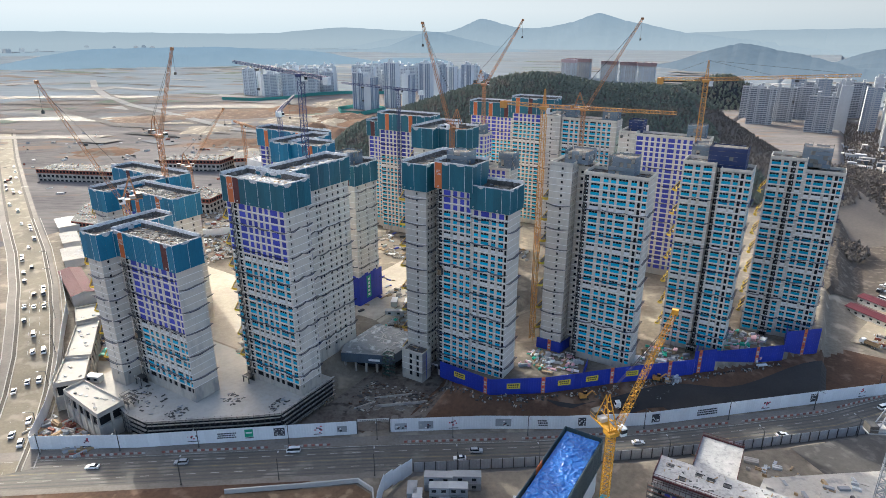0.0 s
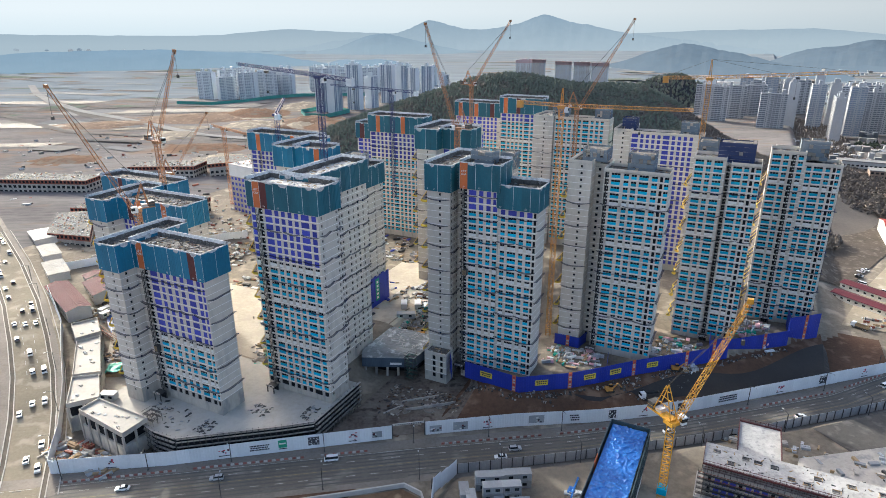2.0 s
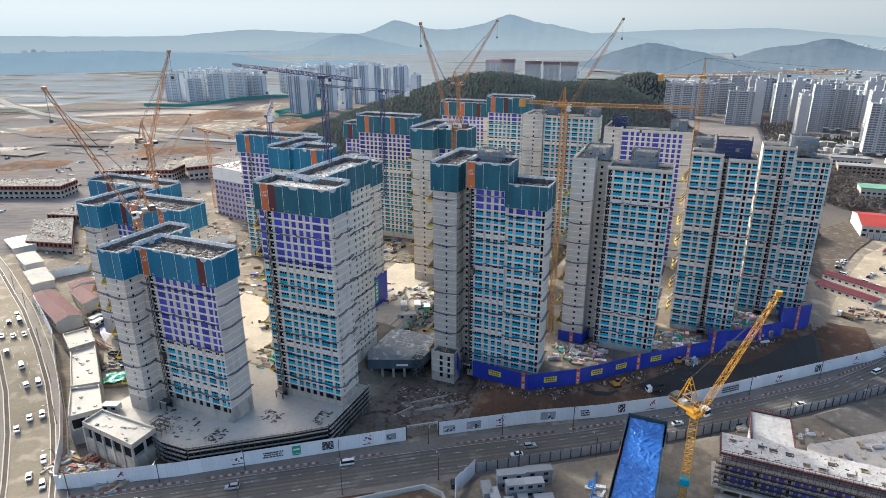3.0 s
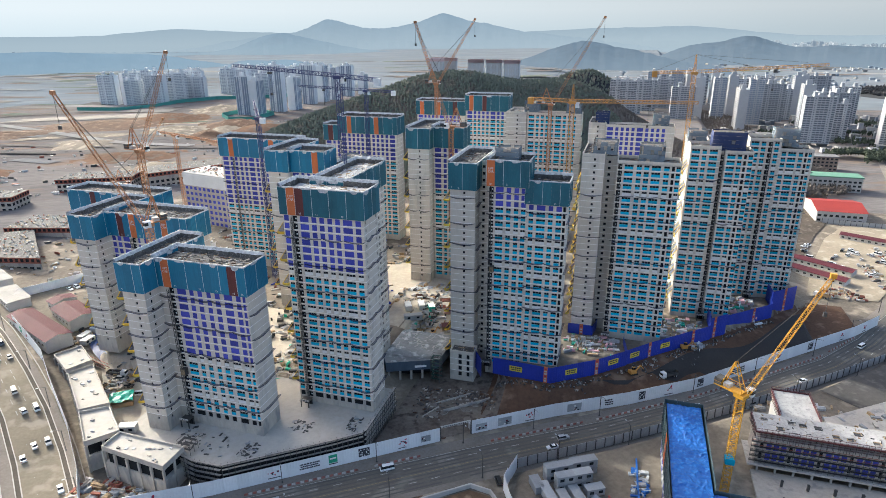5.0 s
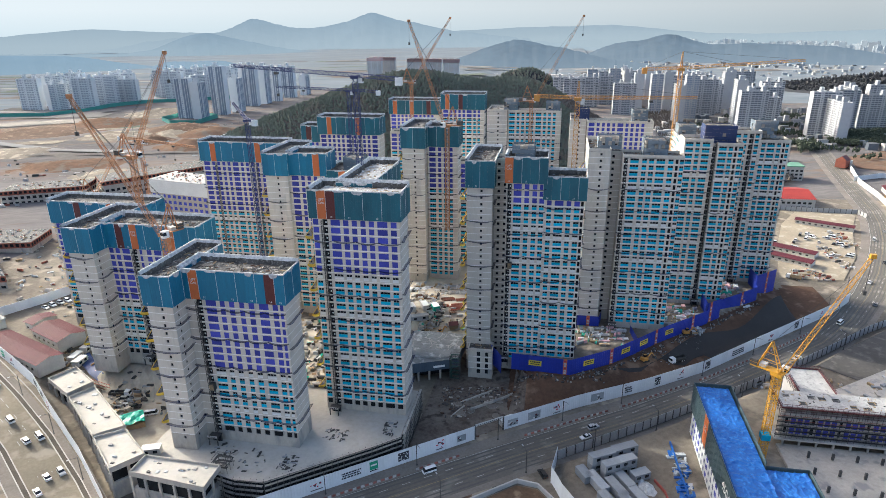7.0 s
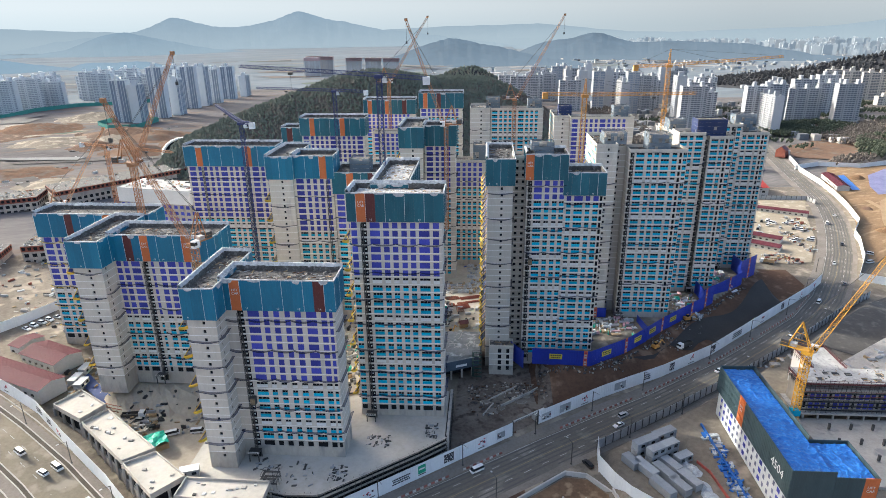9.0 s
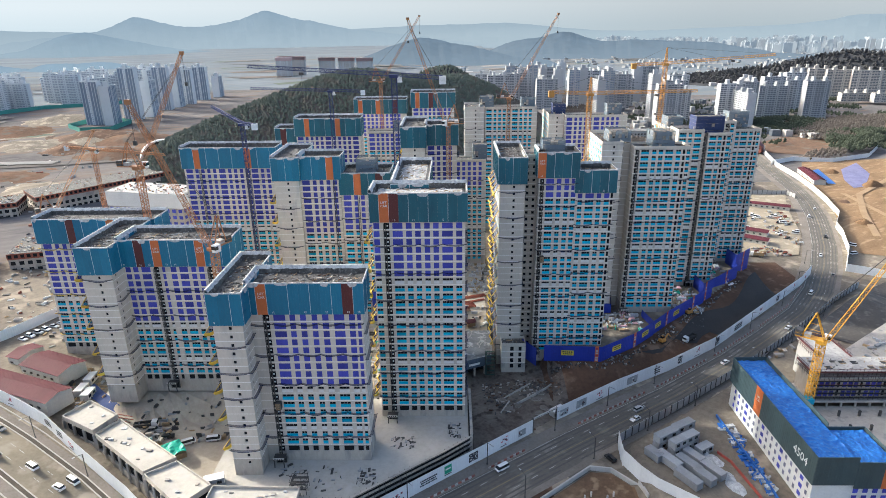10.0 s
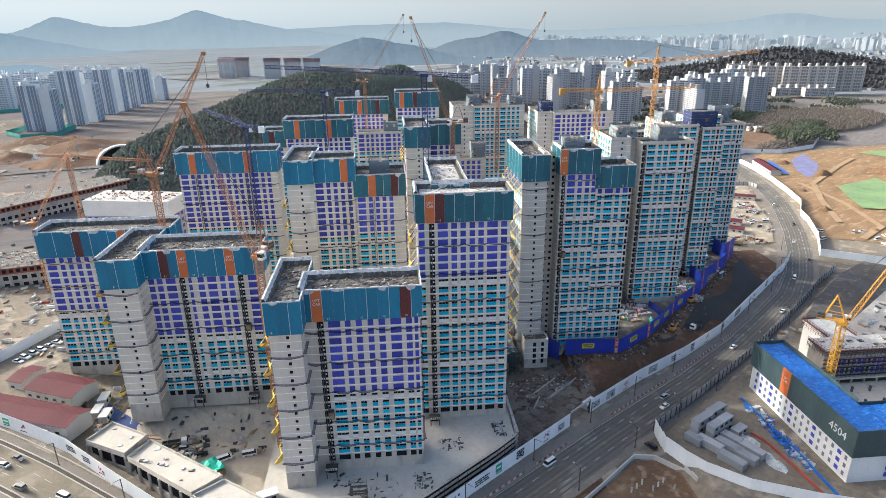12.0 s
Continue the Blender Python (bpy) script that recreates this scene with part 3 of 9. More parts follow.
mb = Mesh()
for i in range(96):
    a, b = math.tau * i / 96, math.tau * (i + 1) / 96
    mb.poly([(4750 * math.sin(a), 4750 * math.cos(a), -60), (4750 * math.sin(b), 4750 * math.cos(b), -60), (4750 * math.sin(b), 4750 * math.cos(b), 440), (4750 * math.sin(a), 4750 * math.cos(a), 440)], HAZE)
mb.link("backdrop_haze", label="glowing band painted as pale hazy sky along the horizon", category="sky", kind="structure")
# ---- apartment towers under construction ----
FH = 2.8


def opening(mb, w, h, kind):
    """A window in its reveal, seen from -y: frame, dark sheet for the room's shade and film-covered glass."""
    d = 0.16
    x0, x1 = -w / 2, w / 2
    if kind == "violet":
        mb.box(x0, x1, -0.05, 0.02, 0, h, VIOLET)
    elif kind in ("cyan", "white"):
        s = h * 0.55
        mb.box(x0, x1, -0.05, 0.02, 0, s, CYAN if kind == "cyan" else WHITE)
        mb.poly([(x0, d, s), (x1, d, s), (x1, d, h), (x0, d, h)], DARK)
        mb.box(x0, x1, -0.02, 0.06, h - 0.1, h, FRAME)
        if w > 1.2:
            for i in range(1, max(2, round(w / 1.2))):
                c = x0 + w * i / max(2, round(w / 1.2))
                mb.box(c - 0.04, c + 0.04, -0.01, 0.07, s, h - 0.1, FRAME)
    elif kind == "grey":
        mb.box(x0, x1, -0.05, 0.02, 0, h, GREY_FILM)
    elif kind == "lift":
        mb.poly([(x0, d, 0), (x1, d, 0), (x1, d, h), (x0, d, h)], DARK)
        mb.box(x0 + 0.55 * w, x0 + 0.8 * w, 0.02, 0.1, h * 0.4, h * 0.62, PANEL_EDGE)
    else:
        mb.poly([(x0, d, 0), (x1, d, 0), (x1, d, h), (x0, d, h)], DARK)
        mb.box(x0, x1, -0.02, 0.06, 0, 0.08, FRAME)


def columns(L, kind):
    """Window columns of a face: (left, width, sill, height, sort)."""
    if kind == "end":
        return [(L * 0.52, 0.9, 0.9, 1.1, "small")]
    if kind == "end2":
        return [(L * 0.12, 0.8, 0.9, 1.1, "small"), (L * 0.86, 0.8, 0.9, 1.1, "small")]
    if kind == "side":
        return [(x, 0.9, 0.9, 1.1, "small") for x in np.arange(2.2, L - 2, 6.1)]
    if kind == "wing":
        return [(x, w, 0.8, 1.2, k) for x, w, k in ((1.2, 0.8, "violet"), (4.6, 0.9, "small"), (9.4, 0.9, "small"), (12.6, 0.7, "violet"), (17.2, 0.9, "small"), (19.0, 0.9, "small"), (23.6, 1.1, "small"), (27.0, 0.9, "small"), (30.2, 1.3, "small"), (34.0, 0.9, "small")) if x + w < L - 0.5]
    if kind == "court":
        return [(x, 1.1, 0.9, 1.2, "small") for x in np.arange(1.2, L - 1.5, 2.6)]
    if kind == "sunny":
        return [(x, 2.2, 0.35, 2.0, "bay") for x in np.arange(1.0, L - 2.5, 3.6)]
    if kind == "blank":
        return []
    if isinstance(kind, (list, tuple)):
        return [(a - 0.05, w + 0.1, 0.35, 2.05, s) if s != "lift" else (a, w, 0.1, 2.3, s) for a, w, s in kind]
    unit, out, x, i = [3.3, 1.6, 1.6, 1.6, 1.6], [], 1.0, 0
    while x + unit[i % 5] < L - 0.6:
        out.append((x - 0.05, unit[i % 5] + 0.1, 0.35, 2.05, "bay"))
        x += unit[i % 5] + 1.45
        i += 1
    return out


def tower_block(root, b, near):
    """One rectangular block of a tower: walls pierced by windows, roof slab, form panels."""
    u0, u1, v0, v1, zb, top = b["u0"], b["u1"], b["v0"], b["v1"], b["base"], b["top"]
    ptop = b.get("panel", (top, top))[0]
    floors = int((ptop - zb - 0.6) / FH)
    z_low = ptop - floors * FH
    wall = Mesh()
    pending = Mesh()
    frames = {"S": (Vector((u0, v0, 0)), Vector((1, 0, 0)), u1 - u0, 0), "E": (Vector((u1, v0, 0)), Vector((0, 1, 0)), v1 - v0, 90),
              "N": (Vector((u1, v1, 0)), Vector((-1, 0, 0)), u1 - u0, 180), "W": (Vector((u0, v1, 0)), Vector((0, -1, 0)), v1 - v0, 270)}
    for side, (o, d, L, turn) in frames.items():
        kind = b.get(side, "blank")
        cols = [c for c in columns(L, kind) if c[0] + c[1] < L]
        inward = Vector((-d.y, d.x, 0))
        xs = [0.0]
        for c in cols:
            xs += [c[0], c[0] + c[1]]
        xs.append(L)
        def quad(xa, xb, za, zb_, m, back=0.0):
            p = o + inward * back
            wall.poly([p + d * xa + Vector((0, 0, za)), p + d * xb + Vector((0, 0, za)), p + d * xb + Vector((0, 0, zb_)), p + d * xa + Vector((0, 0, zb_))], m)
        quad(0, L, zb - 2.5, z_low, PLINTH)
        if ptop < top:
            quad(0, L, ptop, top, PLINTH)
        for f in range(floors):
            z = z_low + f * FH
            up = floors - 1 - f
            low = f < b.get("raw", 1)
            wm = PLINTH if low else WALL
            quad(0, L, z, z + 0.2, wm if low else BAND)
            zz = sorted({z + 0.2, z + FH} | {z + c[2] for c in cols} | {z + c[2] + c[3] for c in cols})
            zz = [q for q in zz if q >= z + 0.2 - 1e-6]
            quad_rows = []
            for i in range(len(xs) - 1):
                if i % 2 == 0:
                    quad(xs[i], xs[i + 1], z + 0.2, z + FH, wm)
                    continue
                c = cols[i // 2]
                xa, xb, za, zt = c[0], c[0] + c[1], max(z + c[2], z + 0.201), z + c[2] + c[3]
                if za > z + 0.21:
                    quad(xa, xb, z + 0.2, za, wm)
                quad(xa, xb, zt, z + FH, wm)
                r = 0.3
                q = lambda x, zc, back: o + d * x + inward * back + Vector((0, 0, zc))
                wall.poly([q(xa, za, 0), q(xa, za, r), q(xa, zt, r), q(xa, zt, 0)], wm)
                wall.poly([q(xb, za, r), q(xb, za, 0), q(xb, zt, 0), q(xb, zt, r)], wm)
                wall.poly([q(xa, za, r), q(xa, za, 0), q(xb, za, 0), q(xb, za, r)], wm)
                wall.poly([q(xa, zt, 0), q(xa, zt, r), q(xb, zt, r), q(xb, zt, 0)], wm)
                sort = c[4]
                if sort == "bay":
                    if up < b.get("violet", 0):
                        sort = "violet"
                    elif up in b.get("pale", ()):
                        sort = "white"
                    elif low and b.get("open_base"):
                        sort = "small"
                    else:
                        sort = "cyan"
                m = Matrix.Translation(q((xa + xb) / 2, za, 0.14)) @ pose(0, 0, 0, 0, 0, turn)
                if near and side == "S" and b.get("single", True):
                    piece("window", (round(c[1], 2), round(c[3], 2), sort), lambda mb: opening(mb, c[1], c[3], sort), root, m)
                else:
                    tmp = Mesh()
                    opening(tmp, c[1], c[3], sort)
                    n0 = len(pending.v)
                    pending.v.extend([tuple(m @ Vector(p)) for p in tmp.v])
                    for fc, k in zip(tmp.f, tmp.k):
                        pending.f.append(tuple(n0 + i for i in fc))
                        pending.k.append(pending.slot(tmp.mats[k]))
    wall.link("wall", root)
    if pending.f:
        tagged(pending.link("glazing", root), "rows of film-covered windows", kind="stuff")
    deck = Mesh()
    dm = DECK_WHITE if b.get("pale_roof") else DECK
    deck.box(u0, u1, v0, v1, top - 0.35, top, PLINTH, top=dm)
    deck.link("roof_slab", root)
    rng = random.Random(int(abs(u0 * 7 + v0 * 3)))
    if "panel" in b:
        form_panels(root, b, rng, near)
    else:
        par = Mesh()
        for x0, x1, y0, y1 in ((u0, u1, v0, v0 + 0.2), (u0, u1, v1 - 0.2, v1), (u0, u0 + 0.2, v0 + 0.2, v1 - 0.2), (u1 - 0.2, u1, v0 + 0.2, v1 - 0.2)):
            par.box(x0, x1, y0, y1, top, top + 1.2, WALL)
        par.link("parapet", root)
    # timber, steel and bundles left about the roof
    cl = Mesh()
    # Dark strip round the deck: the edge's shadow put in as colour.
    if "panel" in b:
        for x0, x1, y0, y1 in ((u0, u1, v0, v0 + 0.9), (u0, u1, v1 - 1.3, v1), (u0, u0 + 1.3, v0 + 0.9, v1 - 1.3), (u1 - 0.9, u1, v0 + 0.9, v1 - 1.3)):
            cl.box(x0, x1, y0, y1, top + 0.004, top + 0.06, STEEL)
    for _ in range(int((u1 - u0) * (v1 - v0) / (1.8 if near else 8))):
        x, y, s = rng.uniform(u0 + 1, u1 - 1), rng.uniform(v0 + 1, v1 - 1), rng.uniform(0.15, 1.0) * rng.uniform(0.5, 1.2)
        h = rng.uniform(0.05, 0.35)
        M = Matrix.Translation((x, y, top)) @ pose(0, 0, 0, 0, 0, rng.choice((0, 90, 20, 70, 45)))
        cl.box(-s, s, -s * 0.2, s * 0.2, 0, h, rng.choice((PALLET, STEEL, STEEL, STEEL, GREYBOX, PLINTH, DECK, DECK, STEEL, STEEL, DECK, DIRT) if not b.get("pale_roof") else (PLINTH, WRAP, WHITE, PALLET)), M=M)
    cl.link("roof_clutter", root, "timber, steel and bundles lying on the deck, with a painted edge shadow", kind="stuff")


def form_panels(root, b, rng, near):
    """Climbing form panels round the top storeys, with walkway wrap and posts."""
    u0, u1, v0, v1 = b["u0"] - 0.75, b["u1"] + 0.75, b["v0"] - 0.75, b["v1"] + 0.75
    z0, z1 = b["panel"]
    m = b.get("pmat", PANEL_TEAL)
    skip = b.get("open", "")
    special = b.get("special", {})
    numbers = b.get("numbers", {})
    sides = {"S": ((u0, v0), (1, 0), u1 - u0, 0), "E": ((u1, v0), (0, 1), v1 - v0, 90), "N": ((u1, v1), (-1, 0), u1 - u0, 180), "W": ((u0, v1), (0, -1), v1 - v0, 270)}
    top = Mesh()
    for side, (o, d, L, turn) in sides.items():
        lo, hi = b.get("span", {}).get(side, (0, L))
        if side in skip:
            continue
        n = max(1, round((hi - lo) / 3.2))
        w = (hi - lo) / n
        for i in range(n):
            pm = {"o": PANEL_ORANGE, "r": PANEL_MAROON}.get(special.get((side, i)), m)
            h = z1 - z0 - rng.uniform(0, 0.25)
            c = lo + (i + 0.5) * w
            M = Matrix.Translation((o[0] + d[0] * c, o[1] + d[1] * c, z0)) @ pose(0, 0, 0, 0, 0, turn)
            def build(mb, w=w, h=h, pm=pm):
                e = w / 2 - 0.03
                mb.box(-e, e, -0.05, 0.05, 0, h, pm)
                for k in range(1, 4):
                    x = -e + 2 * e * k / 4
                    mb.box(x - 0.03, x + 0.03, -0.10, -0.05, 0, h, pm)
                mb.box(-e - 0.03, -e + 0.07, -0.11, -0.055, 0, h + 0.05, PANEL_EDGE if i % 2 == 0 or pm in (PANEL_ORANGE,) else pm)
                mb.box(-e, e, -0.08, -0.05, h * 0.33, h * 0.33 + 0.05, pm)
                mb.box(-e, e, -0.08, -0.05, h * 0.66, h * 0.66 + 0.05, pm)
            p = piece("form_panel", ("panel", round(w, 2), round(h, 1), pm.name, i % 2), build, root, M, {PANEL_ORANGE: "orange panel with white lettering", PANEL_MAROON: "maroon panel"}.get(pm, ""))
            if pm is PANEL_ORANGE and near:
                words(p, "LIFT\nCAR", 1.15, pose(0.1, -0.13, h * 0.62, 90, 0, 0), WHITE, "white letters")
            if (side, i) in numbers and near:
                words(p, numbers[(side, i)], 0.95, pose(0, -0.13, 0.8, 90, 0, 0), WHITE, "white number")
        # walkway along the top: white guard boards on the far edges, a rolled lip and loose drapes on the near ones
        inn = Vector((-d[1], d[0], 0))
        dv, ov = Vector((*d, 0)), Vector((*o, z1 - 0.12))
        step = 0.85
        m2 = max(2, int((hi - lo) / step))
        tall = side in "NW"
        ph = rng.uniform(0, 90)
        rows = []
        for k in range(m2 + 1):
            s = lo + (hi - lo) * k / m2
            nz = noise.noise(Vector((s * 0.55, ph, 0)))
            nz2 = noise.noise(Vector((s * 1.3, ph, 9)))
            base = ov + dv * s
            if tall:
                rows.append([base - inn * 0.06, base + inn * (0.1 + 0.1 * nz) + Vector((0, 0, 1.15 + 0.18 * nz)), base + inn * (0.55 + 0.2 * nz2) + Vector((0, 0, 1.2 + 0.25 * nz2)), base + inn * (1.2 + 0.3 * nz) + Vector((0, 0, 0.25 + 0.3 * nz2)), base + inn * 1.5 + Vector((0, 0, -1.3))])
            else:
                rows.append([base - inn * 0.08 - Vector((0, 0, 0.15)), base - inn * 0.02 + Vector((0, 0, 0.2 + 0.1 * nz)), base + inn * (0.3 + 0.15 * nz2) + Vector((0, 0, 0.22 + 0.14 * nz2)), base + inn * 0.55 + Vector((0, 0, -0.2)), base + inn * 0.6 + Vector((0, 0, -1.3))])
        for k in range(m2):
            a, e2 = rows[k], rows[k + 1]
            for q in range(4):
                dark = q == 3 or (not tall and q == 2)
                top.poly([a[q], e2[q], e2[q + 1], a[q + 1]], DECK if dark else WRAP)
            if tall and k % 2 == 0:
                top.beam(a[0] - inn * 0.05, a[0] - inn * 0.05 + Vector((0, 0, 1.35)), 0.035, FRAME)
        if tall:
            for hz in (0.35, 0.8):
                top.beam(rows[0][0] - inn * 0.04 + Vector((0, 0, hz)), rows[-1][0] - inn * 0.04 + Vector((0, 0, hz)), 0.03, FRAME)
        else:
            x = lo + rng.uniform(1, 7)
            while x < hi - 3:
                w2, dp = rng.uniform(0.9, 2.2), rng.uniform(0.4, 1.5)
                c = ov + dv * x - inn * 0.2
                ring = [c - dv * w2 + Vector((0, 0, 0.15)), c + dv * w2 + Vector((0, 0, 0.15))] + [c + dv * (w2 * math.cos(math.pi * t / 6)) - inn * 0.08 - Vector((0, 0, dp * math.sin(math.pi * t / 6) * rng.uniform(0.75, 1.1))) for t in range(1, 6)]
                top.poly(ring, WRAP)
                x += rng.uniform(4, 13)
    tagged(top.link("walkway_wrap", root), "crumpled white netting along the panel tops", kind="stuff")


def net(root, o, d, L, turn, z, rng, yellow, reach=1.05, sag=1.25, n=10):
    """A sagging catch net on outriggers, some with a broad folded yellow edge."""
    bold = yellow and turn == 270
    reach = 2.9 if bold else reach
    mb = Mesh()
    inn = Vector((-d[1], d[0], 0))
    bays = max(1, round(L / 7.5))
    o, d = Vector((*o, z)), Vector((*d, 0))
    pts = []
    N = n * bays
    for i in range(N + 1):
        t = i / N
        ph = (t * bays) % 1.0
        s = 4 * ph * (1 - ph)
        if bold:
            pts.append((o + d * (L * t) + Vector((0, 0, 4.6 - 0.8 * s)), o + d * (L * t) - inn * (3.0 - 1.1 * s) + Vector((0, 0, 0.4 - 0.9 * s))))
        else:
            dip = sag * s * (0.75 + 0.4 * noise.noise(Vector((t * L * 0.21, z, turn))))
            pts.append((o + d * (L * t) + Vector((0, 0, 0.5 - dip * 0.5)), o + d * (L * t + 0.5 * reach * (2 * t - 1)) - inn * (reach * (1 - 0.3 * s)) + Vector((0, 0, 0.7 - dip))))
    for (a, b), (c, e) in zip(pts, pts[1:]):
        mb.poly([a - inn * 0.02, c - inn * 0.02, e, b], NET_BLUE)
        if bold:
            mb.poly([b, e, e + inn * 0.5 + Vector((0, 0, -0.5)), b + inn * 0.5 + Vector((0, 0, -0.5))], NET_YELLOW)
            mb.poly([b, e, e.lerp(c, 0.12), b.lerp(a, 0.12)], NET_YELLOW)
        mb.beam(b, e, 0.07 if yellow else 0.055, NET_YELLOW if yellow else NET_EDGE)
    for i in range(0, N + 1, n):
        p, q = pts[i]
        if bold:
            w = d * 0.35
            mb.poly([p - w, p + w, q + w, q - w], NET_YELLOW)
        mb.beam(p, q, 0.09 if bold else 0.045, NET_YELLOW if yellow else NET_EDGE)
    mb.link("safety_net", root, "sagging blue catch net with yellow edge rope" if yellow else "sagging dark blue catch net")


def hoist(root, u, v, z0, z1, car=None):
    """Builders' lift: lattice mast, ties and car."""
    mb = Mesh()
    for dx, dy in ((-0.35, 0), (0.35, 0), (-0.35, -0.7), (0.35, -0.7)):
        mb.beam((u + dx, v - 1.0 + dy, z0), (u + dx, v - 1.0 + dy, z1), 0.06, STEEL)
    z = z0
    while z < z1 - 1.5:
        mb.beam((u - 0.35, v - 1.7, z), (u + 0.35, v - 1.7, z + 1.5), 0.04, STEEL)
        mb.beam((u - 0.35, v - 1.0, z), (u - 0.35, v - 1.7, z + 1.5), 0.04, STEEL)
        mb.beam((u + 0.35, v - 1.7, z), (u + 0.35, v - 1.0, z + 1.5), 0.04, STEEL)
        z += 1.5
    mb.link("hoist_mast", root, "dark steel lattice hoist mast")
    if car:
        c = Mesh()
        c.box(u + 0.4, u + 2.0, v - 2.4, v - 0.7, car, car + 2.6, STEEL)
        for k in range(5):
            piece("car_slat", ("carslat",), lambda mb: mb.box(0, 0.15, -2.44, -2.4, 0.2, 2.4, PALLET), root, pose(u + 0.45 + k * 0.32, v, car))
        c.link("hoist_car", root, "steel mesh lift car")
    for x in (-1.7, 1.4):
        for y in (-4.5, -1.8):
            piece("portal_post", ("portal",), lambda mb: mb.box(0, 0.3, 0, 0.3, 0, 3.2, STEEL), root, pose(u + x, v + y, z0))
    piece("portal_roof", ("portal_roof",), lambda mb: mb.box(-1.9, 1.9, -4.7, -1.5, 3.2, 3.35, STEEL), root, pose(u, v, z0), "dark steel roof of the hoist portal")
    piece("portal_sign", ("portal_sign",), lambda mb: mb.box(-1.8, 1.8, -4.72, -4.6, 3.35, 4.05, SANDWICH), root, pose(u, v, z0), "pale sign band")
    piece("portal_door", ("portal_door",), lambda mb: mb.box(-1.3, 1.3, -1.75, -1.6, 0, 3.1, DARK), root, pose(u, v, z0))
    for k in range(4):
        piece("sign_bar", ("portal_bar",), lambda mb: mb.box(0, 0.45, -4.75, -4.72, 3.5, 3.9, INK), root, pose(u - 1.3 + k * 0.7, v, z0))


def tower(label, blocks, near=True, nets=(), hoists=(), extra=None):
    b0 = blocks[0]
    cu, cv = (b0["u0"] + b0["u1"]) / 2, (b0["v0"] + b0["v1"]) / 2
    root = empty("apartment_tower", at(cu, cv, 0), label, "tower", group="apartment towers")
    rng = random.Random(int(abs(cu * 13 + cv)))
    for b in blocks:
        s = dict(b)
        for k, c in (("u0", cu), ("u1", cu), ("v0", cv), ("v1", cv)):
            s[k] = b[k] - c
        tower_block(root, s, near)
        sides = {"S": ((s["u0"], s["v0"]), (1, 0), s["u1"] - s["u0"], 0), "E": ((s["u1"], s["v0"]), (0, 1), s["v1"] - s["v0"], 90), "W": ((s["u0"], s["v1"]), (0, -1), s["v1"] - s["v0"], 270)}
        for side in s.get("nets", ""):
            o, d, L, turn = sides[side]
            z = s["base"] + s.get("net0", 9.0)
            while z < s.get("panel", (s["top"] - 8,))[0] - 2:
                net(root, o, d, L, turn, z, rng, s.get("yellow", "") and side in s["yellow"])
                z += FH * rng.uniform(3.1, 3.9)
    for u, v, z0, z1, car in hoists:
        hoist(root, u - cu, v - cv, z0, z1, car)
    if extra:
        extra(root, cu, cv)
    return root


def B(u0, u1, v0, v1, base, top, **k):
    return dict(u0=u0, u1=u1, v0=v0, v1=v1, base=base, top=top, **k)


def crown(root, u0, u1, v0, v1, z0, z1, scaff=True, m=None):
    """Lift housing above the roof, half scaffolded."""
    mb = Mesh()
    mb.box(u0, u1, v0, v1, z0, z1, PLINTH, top=DECK)
    for x in (u0 + 0.8, u1 - 2.0):
        mb.box(x, x + 1.2, v0 - 0.03, v0, z0 + 1.0, z0 + 2.4, DARK)
    mb.box(u0 - 0.15, u1 + 0.15, v0 - 0.15, v1 + 0.15, z1, z1 + 0.5, PLINTH, top=DECK)
    mb.link("lift_housing", root, "concrete lift housing on the roof")
    if scaff:
        s = Mesh()
        a0, a1, b0, b1 = u0 - 1.0, u1 + 1.0, v0 - 1.0, v1 + 1.0
        rng = random.Random(int(abs(u0 * 31 + v0 * 17)))
        sheet = NET_NAVY if m is CR_NAVY else NET_GREY
        for p, q in (((a0, b0), (a1, b0)), ((a1, b0), (a1, b1)), ((a1, b1), (a0, b1)), ((a0, b1), (a0, b0))):
            p, q = Vector(p), Vector(q)
            n = max(2, round((q - p).length / 1.5))
            out = Vector(((q - p).y, -(q - p).x)).normalized()
            for i in range(n):
                a, b = p.lerp(q, i / n), p.lerp(q, (i + 1) / n)
                s.beam((*a, z0), (*a, z1 + rng.uniform(1.2, 2.2)), 0.045, STEEL)
                z = z0
                while z < z1 + 0.8:
                    top = min(z + 1.75, z1 + 1.2)
                    s.beam((*a, top), (*b, top), 0.04, FRAME if rng.random() < 0.35 else STEEL)
                    c, e = a - out * 0.55, b - out * 0.55
                    s.poly([(*a, z + 0.1), (*b, z + 0.1), (*e, z + 0.1), (*c, z + 0.1)], STEEL)
                    if rng.random() < (0.97 if sheet is NET_NAVY else 0.85):
                        j = rng.uniform(0.0, 0.2)
                        s.poly([(*(a + out * 0.05), z + j), (*(b + out * 0.05), z + j), (*(b + out * 0.05), top), (*(a + out * 0.05), top)], sheet)
                    z += 1.75
        s.link("scaffold", root, "netted steel tube scaffold", kind="stuff")


